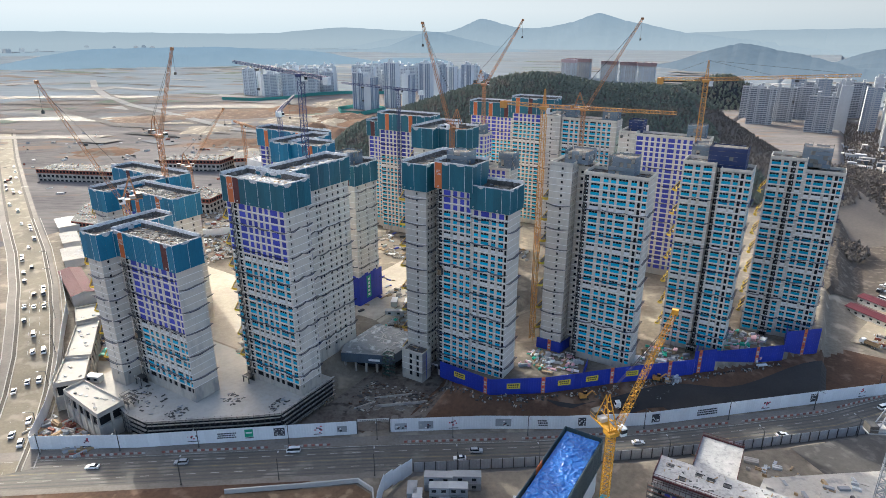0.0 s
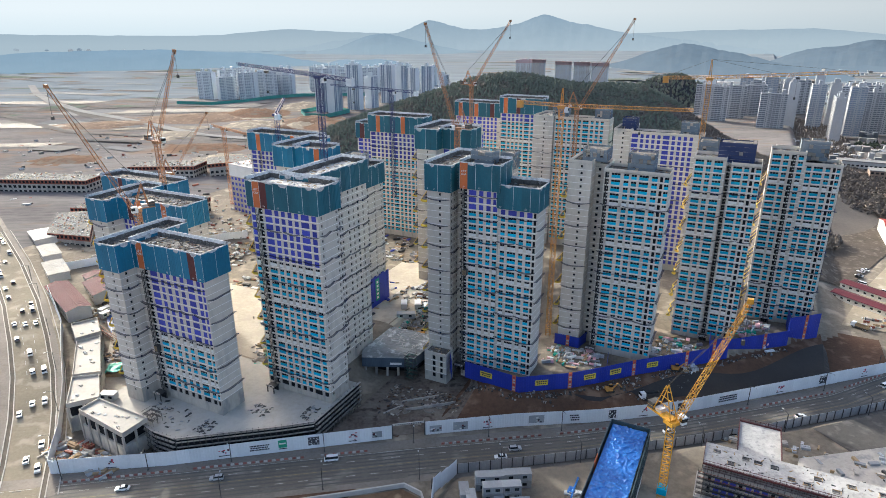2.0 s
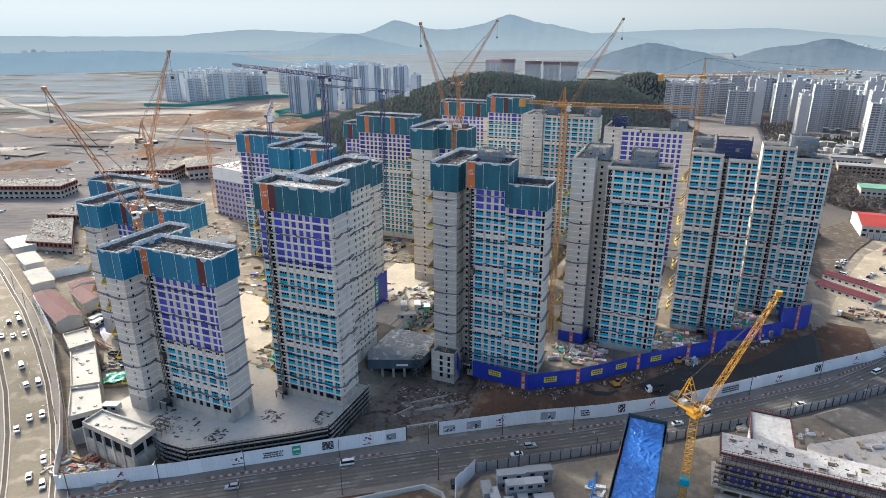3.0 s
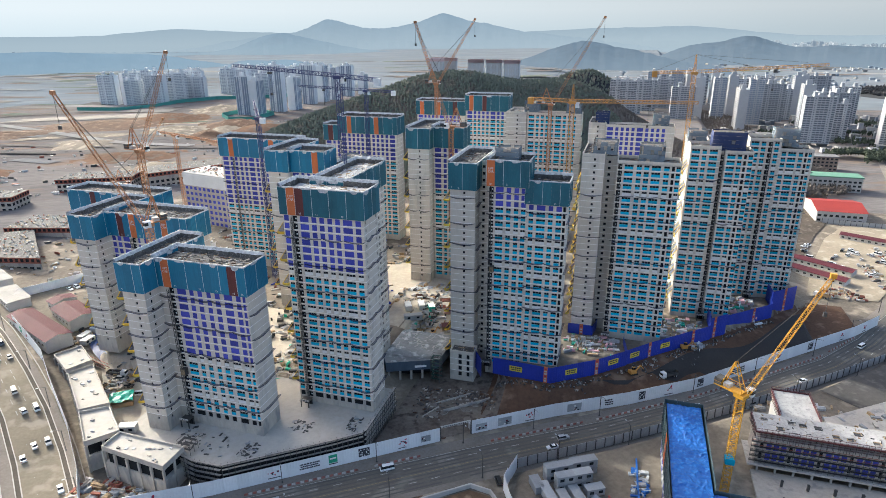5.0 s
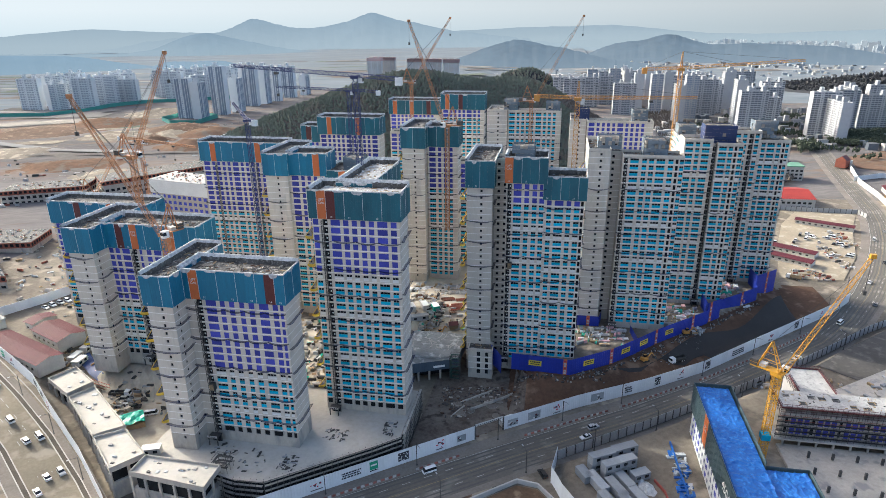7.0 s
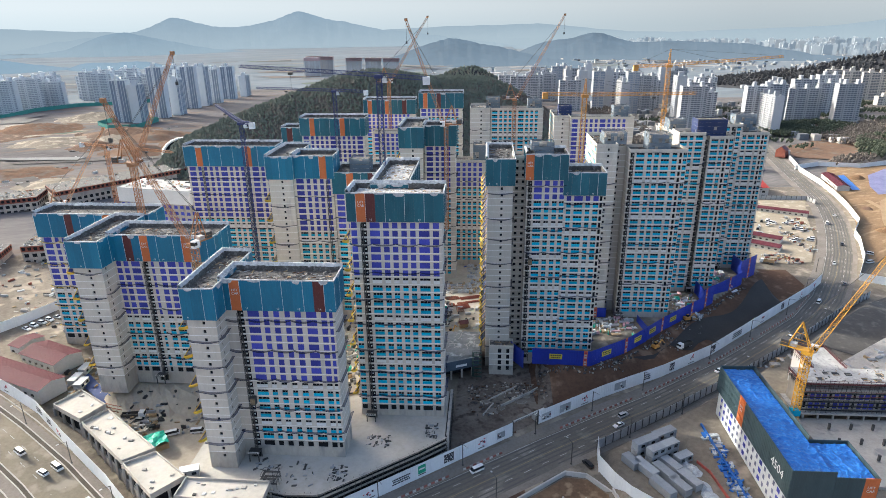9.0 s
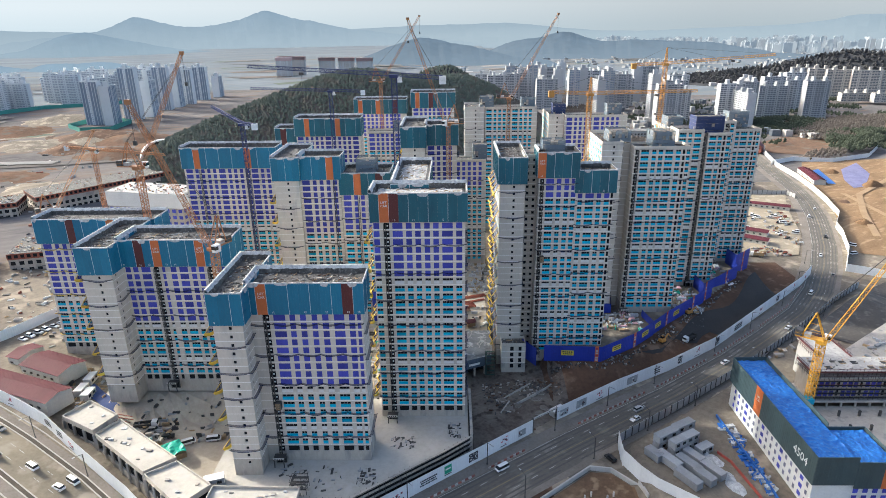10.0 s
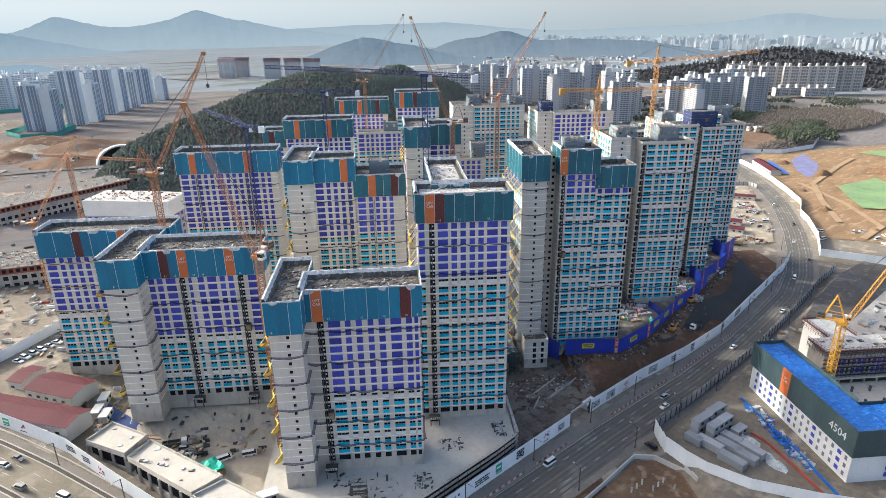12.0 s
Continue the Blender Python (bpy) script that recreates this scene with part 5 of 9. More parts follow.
# blue hoarding on top of the bank
BW1 = [(-119, 191.8), (-94.5, 190.0), (-76.8, 202.4), (-65.0, 213.8), (-67.0, 226.5)]
BW2 = [(-66.0, 213.0), (-54.8, 224.6), (-28.2, 249.0), (-27.0, 262.0)]
BW3 = [(-27.5, 255.0), (3.2, 282.0), (3.6, 296.0)]
blue = []
for ln, hh in ((BW1, 7.6), (BW2, 7.6), (BW3, 8.0), ([(-29, 262), (-28.5, 249.6), (-21, 256.6)], 11.0), ([(2.6, 297.2), (3.2, 285.5), (16.0, 297.0)], 13.0), ([(-128.2, 196.0), (-123.0, 187.4)], 8.5), ([(-92, 230.4), (-81, 230.4), (-79.5, 238)], 9.0)):
    blue.append((fence("blue_hoarding", ln, hh, 3.0, BLUEWALL, "ultramarine corrugated hoarding above the dirt bank", "hoarding_panel", None, foot=lambda a, b: 5.3, cap=None), ln, hh))


def wall_sign(root, line, s, sort, hh):
    pts = [Vector(p) for p in line]
    for a, b in zip(pts, pts[1:]):
        ln = (b - a).length
        if s <= ln:
            c, ang = a.lerp(b, s / ln), math.degrees(math.atan2(b.y - a.y, b.x - a.x))
            break
        s -= ln
    else:
        return
    t = Vector((math.cos(radians(ang)), math.sin(radians(ang))))
    c = c + Vector((t.y, -t.x)) * 0.12
    M = root.matrix_basis.inverted() @ at(c.x, c.y, 5.3, ang)
    mb = Mesh()
    if sort == "board":
        mb.box(-2.7, 2.7, -0.06, 0, hh * 0.4, hh * 0.4 + 2.4, YELLOW_SIGN)
        for i in range(5):
            mb.box(-2.2 + i * 0.9, -1.5 + i * 0.9, -0.09, -0.06, hh * 0.4 + 1.4, hh * 0.4 + 2.0, INK)
            mb.box(-1.9 + i * 0.8, -1.3 + i * 0.8, -0.09, -0.06, hh * 0.4 + 0.5, hh * 0.4 + 1.0, INK)
        mb.link("sign", root, "yellow board with unreadable lettering", m=M, kind="stuff")
    else:
        mb.box(-0.75, 0.75, -0.06, 0, 0.4, hh + 0.3, PANEL_ORANGE)
        for i in range(6):
            mb.box(-0.5, 0.5, -0.09, -0.06, 0.9 + i * (hh - 1.0) / 6, 1.6 + i * (hh - 1.0) / 6, INK_RED if i % 3 == 2 else SANDWICH)
        mb.link("sign", root, "tall narrow orange banner with unreadable pale lettering", m=M, kind="stuff")


for (i, s, k) in ((0, 10, "board"), (0, 22.5, "banner"), (0, 34, "board"), (0, 46, "banner"), (0, 55, "board"), (1, 6, "board"), (1, 15, "banner"), (1, 24, "board"), (1, 41, "banner"), (2, 28, "banner"), (3, 15, "banner"), (4, 21, "banner"), (6, 6, "banner")):
    wall_sign(blue[i][0], blue[i][1], s, k, blue[i][2])

# dirt bank, geotextile and entrance court
fl = [(u, along(FENCE, u) + 0.8) for u in range(-112, 30, 6)]
wl = [(u, along(WALLFOOT, u) + 0.4) for u in range(-112, 30, 6)]
ribbon("bank", wl, fl, DIRT, 0.22, "red-brown dirt bank between the hoardings", "bank", 3)
gl = [(u, along(FENCE, u) + (along(WALLFOOT, u) - along(FENCE, u)) * (0.66 + 0.12 * math.sin(u * 0.13))) for u in range(-74, 24, 5)]
gf = [(u, along(FENCE, u) + (along(WALLFOOT, u) - along(FENCE, u)) * max(0.1, 0.58 - 0.5 * ease(-74, -10, u) + 0.1 * math.sin(u * 0.31))) for u in range(-74, 24, 5)]
ribbon("geotextile", gl, gf, TARP_BLACK, 0.45, "black geotextile sheet laid over the bank", "ground cover", 2)
ribbon("court", [(-150, 212), (-136, 212), (-122, 205), (-112, 190)], [(-152, 137), (-136, 145), (-122, 155), (-112, 162)], mat("damp_court", (0.20, 0.17, 0.14), (0.075, 0.052, 0.038), 0.09, 0.6, 0.85, bump=0.6, c3=(0.055, 0.04, 0.031)), 0.2, "patchy damp brown and concrete entrance court", "ground", 8)
ribbon("field", [(u, along(NEAR, u) - 3.5) for u in range(-330, -116, 12)], [(u, along(NEAR, u) - 120) for u in range(-330, -116, 12)], DIRT, 0.05, "red-brown earth field beside the road", "ground", 5)
ribbon("court_floor", [(-300, 218), (-262, 216), (-236, 214), (-206, 214), (-180, 214)], [(-294, 158), (-258, 124), (-232, 112), (-206, 112), (-180, 112)], CREAM, 0.9, "dusty pale concrete yard between the towers", "pavement", 10)

# red and white road barriers
BARRIER_RED = mat("faded_red_plastic", (0.30, 0.10, 0.075), (0.20, 0.075, 0.06), 0.4, 3, 0.7, vary=0.3)
BARRIER_PALE = mat("dusty_white_plastic", (0.50, 0.47, 0.44), (0.36, 0.33, 0.30), 0.4, 3, 0.8, vary=0.2)
bar = empty("road_barrier", at(-214, 80, 0), "row of red and white water-filled plastic barriers", "barrier")
inv = bar.matrix_basis.inverted()
for k, (a, b) in enumerate(chain([p for p in offset(CENTRE, 8.4) if -230 < p[0] < 60], 1.4)):
    if k % 31 in (27, 28, 29, 30) or (-133 < a.x < -115):
        continue
    ang = math.degrees(math.atan2(b.y - a.y, b.x - a.x))
    col = BARRIER_RED if k % 2 else BARRIER_PALE
    def build(mb, col=col):
        mb.poly([(-0.55, -0.22, 0), (0.55, -0.22, 0), (0.55, -0.1, 0.7), (-0.55, -0.1, 0.7)], col)
        mb.poly([(0.55, 0.22, 0), (-0.55, 0.22, 0), (-0.55, 0.1, 0.7), (0.55, 0.1, 0.7)], col)
        mb.poly([(-0.55, -0.1, 0.7), (0.55, -0.1, 0.7), (0.55, 0.1, 0.7), (-0.55, 0.1, 0.7)], col)
        mb.poly([(0.55, -0.22, 0), (0.55, 0.22, 0), (0.55, 0.1, 0.7), (0.55, -0.1, 0.7)], col)
        mb.poly([(-0.55, 0.22, 0), (-0.55, -0.22, 0), (-0.55, -0.1, 0.7), (-0.55, 0.1, 0.7)], col)
    c = (a + b) / 2
    piece("barrier", ("barrier", col.name), build, bar, inv @ at(c.x, c.y, ground_z(*c) + 0.12, ang))

# street lamps
def street_lamp(u, v, turn):
    root = empty("street_lamp", at(u, v, ground_z(u, v), turn), "slim dark street lamp on the kerb", "street lamp", group="street lamps")
    def pole(mb):
        mb.beam((0, 0, 0), (0, 0, 9), 0.11, STEEL)
        mb.box(-0.25, 0.25, -0.25, 0.25, 0, 0.5, STEEL)
    def arm(mb):
        mb.beam((0, 0, 8.9), (0, -2.4, 9.5), 0.06, STEEL)
    def head(mb):
        mb.box(-0.18, 0.18, -3.2, -2.3, 9.42, 9.56, FRAME)
    for n, f in (("pole", pole), ("arm", arm), ("lamp_head", head)):
        piece(n, ("lamp", n), f, root, Matrix())


lampline = [p for p in offset(CENTRE, 10.6) if -240 < p[0] < 90]
for k, (a, b) in enumerate(chain(lampline, 31)):
    street_lamp(a.x, a.y, math.degrees(math.atan2(b.y - a.y, b.x - a.x)))
for k, (a, b) in enumerate(chain([p for p in offset(CENTRE, -9.0) if -200 < p[0] < 60], 33)):
    street_lamp(a.x, a.y, 180 + math.degrees(math.atan2(b.y - a.y, b.x - a.x)))
for k, (a, b) in enumerate(chain(offset(LEFTROAD, -8.4)[1:7], 34)):
    street_lamp(a.x, a.y, 180 + math.degrees(math.atan2(b.y - a.y, b.x - a.x)))

# ---- podium and annexes ----
def prism(mb, pts, z0, z1, side, top):
    """Upright prism on a plan polygon given anticlockwise in (u, v)."""
    n = len(pts)
    for i in range(n):
        a, b = pts[i], pts[(i + 1) % n]
        mb.poly([(*a, z0), (*b, z0), (*b, z1), (*a, z1)], side)
    mb.poly([(*p, z1) for p in pts], top)


def local(pts, o):
    return [(p[0] - o[0], p[1] - o[1]) for p in pts]


# low kerb walls and broken slabs in the entrance court
for a, b, hh in (((-133, 166), (-121, 176), 1.3), ((-137, 171), (-126, 181), 0.9), ((-121, 176), (-116, 181), 1.3), ((-140, 160), (-136, 168), 0.8)):
    kw = empty("kerb_wall", at(*a, ground_z(*a), math.degrees(math.atan2(b[1] - a[1], b[0] - a[0]))), "low concrete kerb wall in the muddy court", "wall", group="court walls")
    mb = Mesh()
    ln = math.hypot(b[0] - a[0], b[1] - a[1])
    mb.box(0, ln, -0.2, 0.2, -0.6, hh, PLINTH)
    mb.link("wall", kw)
rng = random.Random(57)
for k in range(16):
    u, v = rng.uniform(-141, -120), rng.uniform(158, 178)
    mb, r = Mesh(), rng.uniform(0.8, 2.4)
    ring = [(r * rng.uniform(0.6, 1.1) * math.cos(t * math.tau / 7), r * rng.uniform(0.5, 0.9) * math.sin(t * math.tau / 7)) for t in range(7)]
    prism(mb, ring, -0.1, rng.uniform(0.22, 0.4), PLINTH, PAVE)
    mb.link("broken_slab", label="broken concrete slab lying in the mud", category="rubble", group="broken slabs").matrix_basis = at(u, v, ground_z(u, v) + 0.2, rng.uniform(0, 180))

PO = (-190, 104.5)
pod = empty("podium", at(*PO, 0), "grey concrete podium deck with scaffolded open edge", "podium")
POD = [(-236, 107), (-213.8, 107.2), (-200, 104.2), (-190.4, 104.6), (-161.8, 126.6), (-153.2, 134.0), (-153.2, 163), (-236, 163)]
mb = Mesh()
prism(mb, local(POD, PO), -1, 9.0, PLINTH, CONCRETE)
mb.link("deck", pod)
edge = Mesh()
for a, b in chain(local(POD[1:7], PO), 2.0):
    t = (b - a).normalized()
    o = Vector((t.y, -t.x))
    for d in (0.5, 1.6):
        p = a + o * d
        edge.beam((*p, 0), (*p, 10.2), 0.05, STEEL)
    q0, q1 = a + o * 1.6, b + o * 1.6
    r0, r1 = a + o * 0.5, b + o * 0.5
    for z in (2, 4, 6, 8, 10):
        edge.beam((*q0, z), (*q1, z), 0.05, STEEL)
        edge.poly([(*r0, z - 0.1), (*q0, z - 0.1), (*q1, z - 0.1), (*r1, z - 0.1)], PLINTH)
    edge.beam((*q0, 0), (*q1, 4), 0.04, STEEL)
edge.link("edge_scaffold", pod, "dark tube scaffold along the deck's open edge", kind="stuff")
# Dark sheets on the solid podium sides: shade of open storeys, painted in.
mb = Mesh()
for a, b in chain(local(POD[1:7], PO), 3.0):
    t = (b - a).normalized()
    o = Vector((-t.y, t.x))
    p, q = a + o * 0.05, b + o * 0.05
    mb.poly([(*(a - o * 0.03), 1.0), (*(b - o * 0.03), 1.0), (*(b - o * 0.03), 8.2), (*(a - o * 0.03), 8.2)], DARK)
mb.link("open_storey", pod, "dark sheets painted as shade in the open lower storeys")


def annex(pts, z, label, bays=6, roofitems=5):
    o = pts[0]
    root = empty("annex", at(*o, 0), label, "building", group="podium annexes")
    p = local(pts, o)
    base = min(ground_z(*q) for q in pts) - 0.5
    mb = Mesh()
    prism(mb, p, z - 1.1, z, PLINTH, CONCRETE)
    mb.link("roof_slab", root)
    par = Mesh()
    for a, b in zip(p, p[1:] + p[:1]):
        a, b = Vector(a), Vector(b)
        t = (b - a).normalized()
        n = Vector((-t.y, t.x))
        quad = [a, b, b + n * 0.3, a + n * 0.3]
        prism(par, [tuple(q) for q in quad], z, z + 0.9, PLINTH, CONCRETE)
    par.link("parapet", root)
    c = sum((Vector(q) for q in p), Vector((0, 0))) / len(p)
    core = [tuple(c + (Vector(q) - c) * 0.86) for q in p]
    # Solid dark core: the open annex's inner shade put in as colour.
    mb = Mesh()
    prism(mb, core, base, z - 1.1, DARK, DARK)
    mb.link("interior", root, "dark core standing for shade in the unfinished interior")
    mb = Mesh()
    prism(mb, [tuple(c + (Vector(q) - c) * 0.97) for q in p], base, z - 5.6, PLINTH, CONCRETE)
    mb.link("plinth", root)
    for a, b in zip(p, p[1:] + p[:1]):
        for s, e in chain([a, b], 5.5):
            m = (c + (s - c) * 0.985)
            col = Mesh()
            col.box(m.x - 0.35, m.x + 0.35, m.y - 0.35, m.y + 0.35, base, z - 1.1, PLINTH)
            col.link("column", root)
    rng = random.Random(int(-o[0]))
    it = Mesh()
    for _ in range(roofitems):
        q = c + (Vector(rng.choice(p)) - c) * rng.uniform(0.1, 0.7)
        w, d, h = rng.uniform(0.3, 0.9), rng.uniform(0.2, 0.6), rng.uniform(0.15, 0.6)
        it.box(q.x - w, q.x + w, q.y - d, q.y + d, z, z + h, rng.choice((GREYBOX, STEEL, PLINTH, WRAP)))
    it.link("roof_clutter", root, "bundles and crates lying on the roof", kind="stuff")


annex([(-232.0, 97.6), (-204.8, 95.0), (-205.1, 105.4), (-232.0, 105.8)], 12.0, "low flat-roofed concrete annex at the podium's corner", roofitems=14)
annex([(-255.4, 110.7), (-239.0, 97.4), (-232.4, 106.3), (-247.4, 117.0)], 12.2, "flat-roofed concrete annex with a pale roof", roofitems=4)
annex([(-281.6, 130.4), (-255.9, 111.3), (-248.2, 118.2), (-277.1, 138.9)], 12.6, "long flat-roofed concrete annex above the road", roofitems=16)
annex([(-298.2, 139.2), (-282.4, 130.8), (-278.5, 140.2), (-293.3, 149.0)], 13.6, "square flat-roofed concrete annex with a low parapet", roofitems=3)

# ---- sheds and cabins ----
def shed(a, b, depth, z0, eave, rise, label, roof=ROOF_RED, wall=SANDWICH, over=0.5):
    """Gabled shed: front eave from a to b in plan, running back by depth."""
    a, b = Vector(a), Vector(b)
    L = (b - a).length
    root = empty("shed", at(a.x, a.y, z0, math.degrees(math.atan2(b.y - a.y, b.x - a.x))), label, "shed", group="site sheds")
    mb = Mesh()
    mb.box(0, L, 0, depth, -1.5, eave, wall)
    for x in (0, L):
        mb.poly([(x, 0, eave), (x, depth, eave), (x, depth / 2, eave + rise)][::1 if x else -1], wall)
    mb.link("wall", root)
    for s in (0, 1):
        y0, y1 = (-over, depth / 2) if s == 0 else (depth + over, depth / 2)
        r = Mesh()
        n = max(2, int(L / 1.1))
        z0_ = eave - over * rise / (depth / 2) + 0.12
        q = [(-over, y0, z0_), (L + over, y0, z0_), (L + over, y1, eave + rise + 0.12), (-over, y1, eave + rise + 0.12)]
        r.poly(q if s == 0 else q[::-1], roof)
        r.poly([(x, y, z - 0.1) for x, y, z in (q[::-1] if s == 0 else q)], roof)
        r.poly([q[0], (q[0][0], q[0][1], q[0][2] - 0.12), (q[1][0], q[1][1], q[1][2] - 0.12), q[1]], roof)
        for i in range(1, n):
            x = -over + (L + 2 * over) * i / n
            r.beam((x, y0, z0_ + 0.03), (x, y1, eave + rise + 0.15), 0.03, roof)
        r.link("roof", root, "ribbed metal roof slope")
    for i in range(int(L / 4)):
        w = piece("window", ("shedwin",), lambda mb: (mb.box(-0.8, 0.8, -0.05, 0, 0, 1.0, GLASS), mb.box(-0.85, 0.85, -0.07, 0, -0.06, 0, WHITE)), root, pose(2 + i * 4, -0.01, 1.1))
    return root


GZ = ground_z
shed((-345, 157.0), (-305.4, 142.4), 10.5, 13.0, 4.6, 1.4, "long shed with a faded red ribbed metal roof")
shed((-333.1, 169.8), (-312.6, 161.4), 12.0, 13.0, 4.2, 1.5, "red-roofed site shed beside the car park")
shed((-342.9, 176.4), (-336.6, 174.2), 11.0, 13.0, 4.2, 1.2, "small red-roofed site shed")
shed((-378, 176), (-356, 166), 10, 14.5, 4.2, 0.25, "white-roofed site shed by the road", CONCRETE)
shed((-405, 190), (-384, 181), 9, 16, 4.0, 0.25, "pale site shed by the road", CONCRETE)
shed((-437, 204), (-415, 195), 12, 17, 4.0, 0.25, "long pale site shed near the junction", SANDWICH)
shed((28, 369), (54, 350), 8, 0.3, 3.2, 1.0, "red-roofed site office on the sandy lot")
shed((34, 387), (62, 367), 8, 0.3, 3.2, 1.0, "red-roofed site office on the sandy lot")
shed((76, 447), (110, 430), 8, 0.3, 3.2, 1.0, "long red-roofed site office on the sandy lot")
shed((187, 566), (175, 514), 10, 0.4, 4.0, 1.4, "red-roofed shed beside the hoarding")


def cabin(u, v, z, L, turn, m=GREYBOX, floors=1, label="grey steel site cabin in the yard", W=3.0, H=2.7):
    root = empty("site_cabin", at(u, v, z, turn), label, "site cabin", group="site cabins")
    def box(mb):
        mb.sheet(-L / 2, L / 2, 0.1, H, m, 0.6, 0.06, W)
    def roof(mb):
        mb.box(-L / 2 - 0.05, L / 2 + 0.05, -W / 2 - 0.08, W / 2 + 0.08, H, H + 0.12, GREYBOX if m is GREYBOX else WHITE)
    def win(mb):
        mb.box(-0.7, 0.7, -0.08, 0, 0, 1.0, GLASS)
    piece("body", ("cab", L, W, H, m.name), box, root, Matrix())
    piece("roof", ("cabroof", L, W, H, m.name), roof, root, Matrix())
    for x in (-L / 4, L / 4):
        piece("window", ("cabwin",), win, root, pose(x, -W / 2 - 0.02, 1.1))
    return root


YZ = 4.7
UP = YZ + 2.85
for u, v, z, L, t in ((-84.6, 135.3, YZ, 9, 30), (-84.6, 135.3, UP, 9, 30), (-77, 140.3, YZ, 9, 30), (-77, 140.3, UP, 9, 30), (-81.9, 131.2, YZ, 6, 30), (-81.9, 131.2, UP, 6, 30), (-76.7, 134.3, YZ, 6, 30), (-76.7, 134.3, UP, 6, 30), (-72.6, 131.6, YZ, 6, 30),
                      (-90.4, 128.8, YZ, 6, 121), (-86.4, 125.6, YZ, 9, 121), (-77.6, 127.4, YZ, 7, 121), (-80.6, 123.6, YZ, 9, 121), (-83.2, 116.8, YZ, 9, 121), (-77.6, 117.6, YZ, 7, 121), (-73.8, 120.6, YZ, 8, 121)):
    cabin(u, v, z, L, t)
for u, v, t in ((-303.6, 160, 92), (-304.4, 168, 95), (-233.4, 110.6, 20), (-300, 158, 92)):
    cabin(u, v, GZ(u, v) + (0 if u < -240 else 9), 6, t, SANDWICH, label="cream steel site cabin")

# white tarpaulins heaped beside the cabins
for u, v, r in ((-70.6, 127.2, 3.0), (-69.6, 119.6, 2.6), (-68.8, 114.4, 3.2), (-72.4, 130.6, 1.6)):
    mb = Mesh()
    n = 14
    mb.v = [(0, 0, 1.2)]
    for k in (1, 2, 3):
        for i in range(n):
            a = math.tau * i / n
            q = r * k / 3 * (1 + 0.25 * noise.noise(Vector((math.cos(a) * 2, math.sin(a) * 2, u + k))))
            mb.v.append((q * math.cos(a) * 1.25, q * math.sin(a) * 0.8, 1.2 * (1 - k / 3) + 0.35 * abs(noise.noise(Vector((q, a * 2, u)))) * (k < 3)))
    for i in range(n):
        j = (i + 1) % n
        mb.f.append((0, 1 + i, 1 + j))
        mb.k.append(0)
        for k in (0, 1):
            mb.f.append((1 + k * n + i, 1 + (k + 1) * n + i, 1 + (k + 1) * n + j, 1 + k * n + j))
            mb.k.append(0)
    mb.slot(WRAP)
    ob = mb.link("tarpaulin", label="white tarpaulin heaped over material in the yard", category="tarpaulin", group="white tarpaulins")
    ob.matrix_basis = at(u, v, YZ, 115)

# green-sheeted store on the yard
tent = empty("covered_store", at(-257.5, 131.6, GZ(-257.5, 131.6) + 0.4, 40), "timber stack under a bright green tarpaulin", "store")
mb = Mesh()
for i in range(6):
    for j in range(6):
        q = [(-4.5 + 1.5 * (i + a), -4 + 1.35 * (j + b), 3.0 + 0.5 * math.sin((i + a) * 1.7) * math.cos((j + b) * 1.3) - 0.1 * abs(i + a - 3)) for a, b in ((0, 0), (1, 0), (1, 1), (0, 1))]
        mb.poly(q, GREEN_TARP)
mb.link("tarpaulin", tent, "wrinkled green tarpaulin")
mb = Mesh()
mb.box(-4.3, 4.3, -3.9, 3.9, 0, 2.0, PALLET)
mb.link("stack", tent)
# ---- open land east of the estate ----
SAND = mat("orange_sand", (0.30, 0.195, 0.11), (0.175, 0.115, 0.068), 0.05, 0.7, 0.98, bump=0.9, c3=(0.335, 0.235, 0.145), stretch=(0.5, 1.6, 1), spec=0.1)
GREENMAT = mat("green_erosion_mat", (0.22, 0.31, 0.12), (0.10, 0.19, 0.10), 0.05, 0.5, 0.95, bump=0.4)
VIOLETSHEET = mat("violet_sheet", (0.22, 0.215, 0.36), (0.12, 0.12, 0.22), 0.12, 0.8, 0.6, bump=0.5)
ribbon("sand_lot", [(215, 610), (176, 537), (156, 455), (126, 388), (104, 336)], [(420, 640), (400, 500), (380, 400), (330, 330), (260, 270)], SAND, 0.35, "orange sandy earthworks with haul tracks", "ground", 8)
ribbon("sand_lot", [(30, 330), (45, 385), (66, 444), (88, 482)], [(66, 332), (90, 375), (112, 437), (132, 480)], mat("dusty_lot", (0.37, 0.315, 0.235), (0.26, 0.22, 0.165), 0.05, 0.6, 0.98, c3=(0.42, 0.37, 0.29), spec=0.1), 0.4, "pale sandy lot with parked vehicles", "ground", 6)
ribbon("green_cover", [(206, 462), (190, 425), (180, 396)], [(262, 486), (250, 430), (232, 380)], GREENMAT, 1.2, "green erosion matting on the earthworks", "ground cover", 5)
ribbon("green_cover", [(330, 600), (350, 560)], [(400, 610), (410, 560)], GREENMAT, 0.6, "green erosion matting on the slope", "ground cover", 5)
ribbon("violet_cover", [(234, 572), (212, 529), (203, 500)], [(269, 604), (251, 553), (216, 504)], VIOLETSHEET, 0.6, "violet-grey sheet over a spoil slope", "ground cover", 5)
ribbon("blue_cover", [(204, 569), (189, 515)], [(212, 573), (196, 515)], TARP_BLUE, 0.8, "blue sheet laid beside the red-roofed shed", "ground cover", 5)
fence("noise_fence", [(74, 486), (100, 482), (133, 481), (135, 470)], 4.0, 4.0, FENCE_GREY, "grey ribbed fence behind the parking lot", "fence_panel", STEEL)

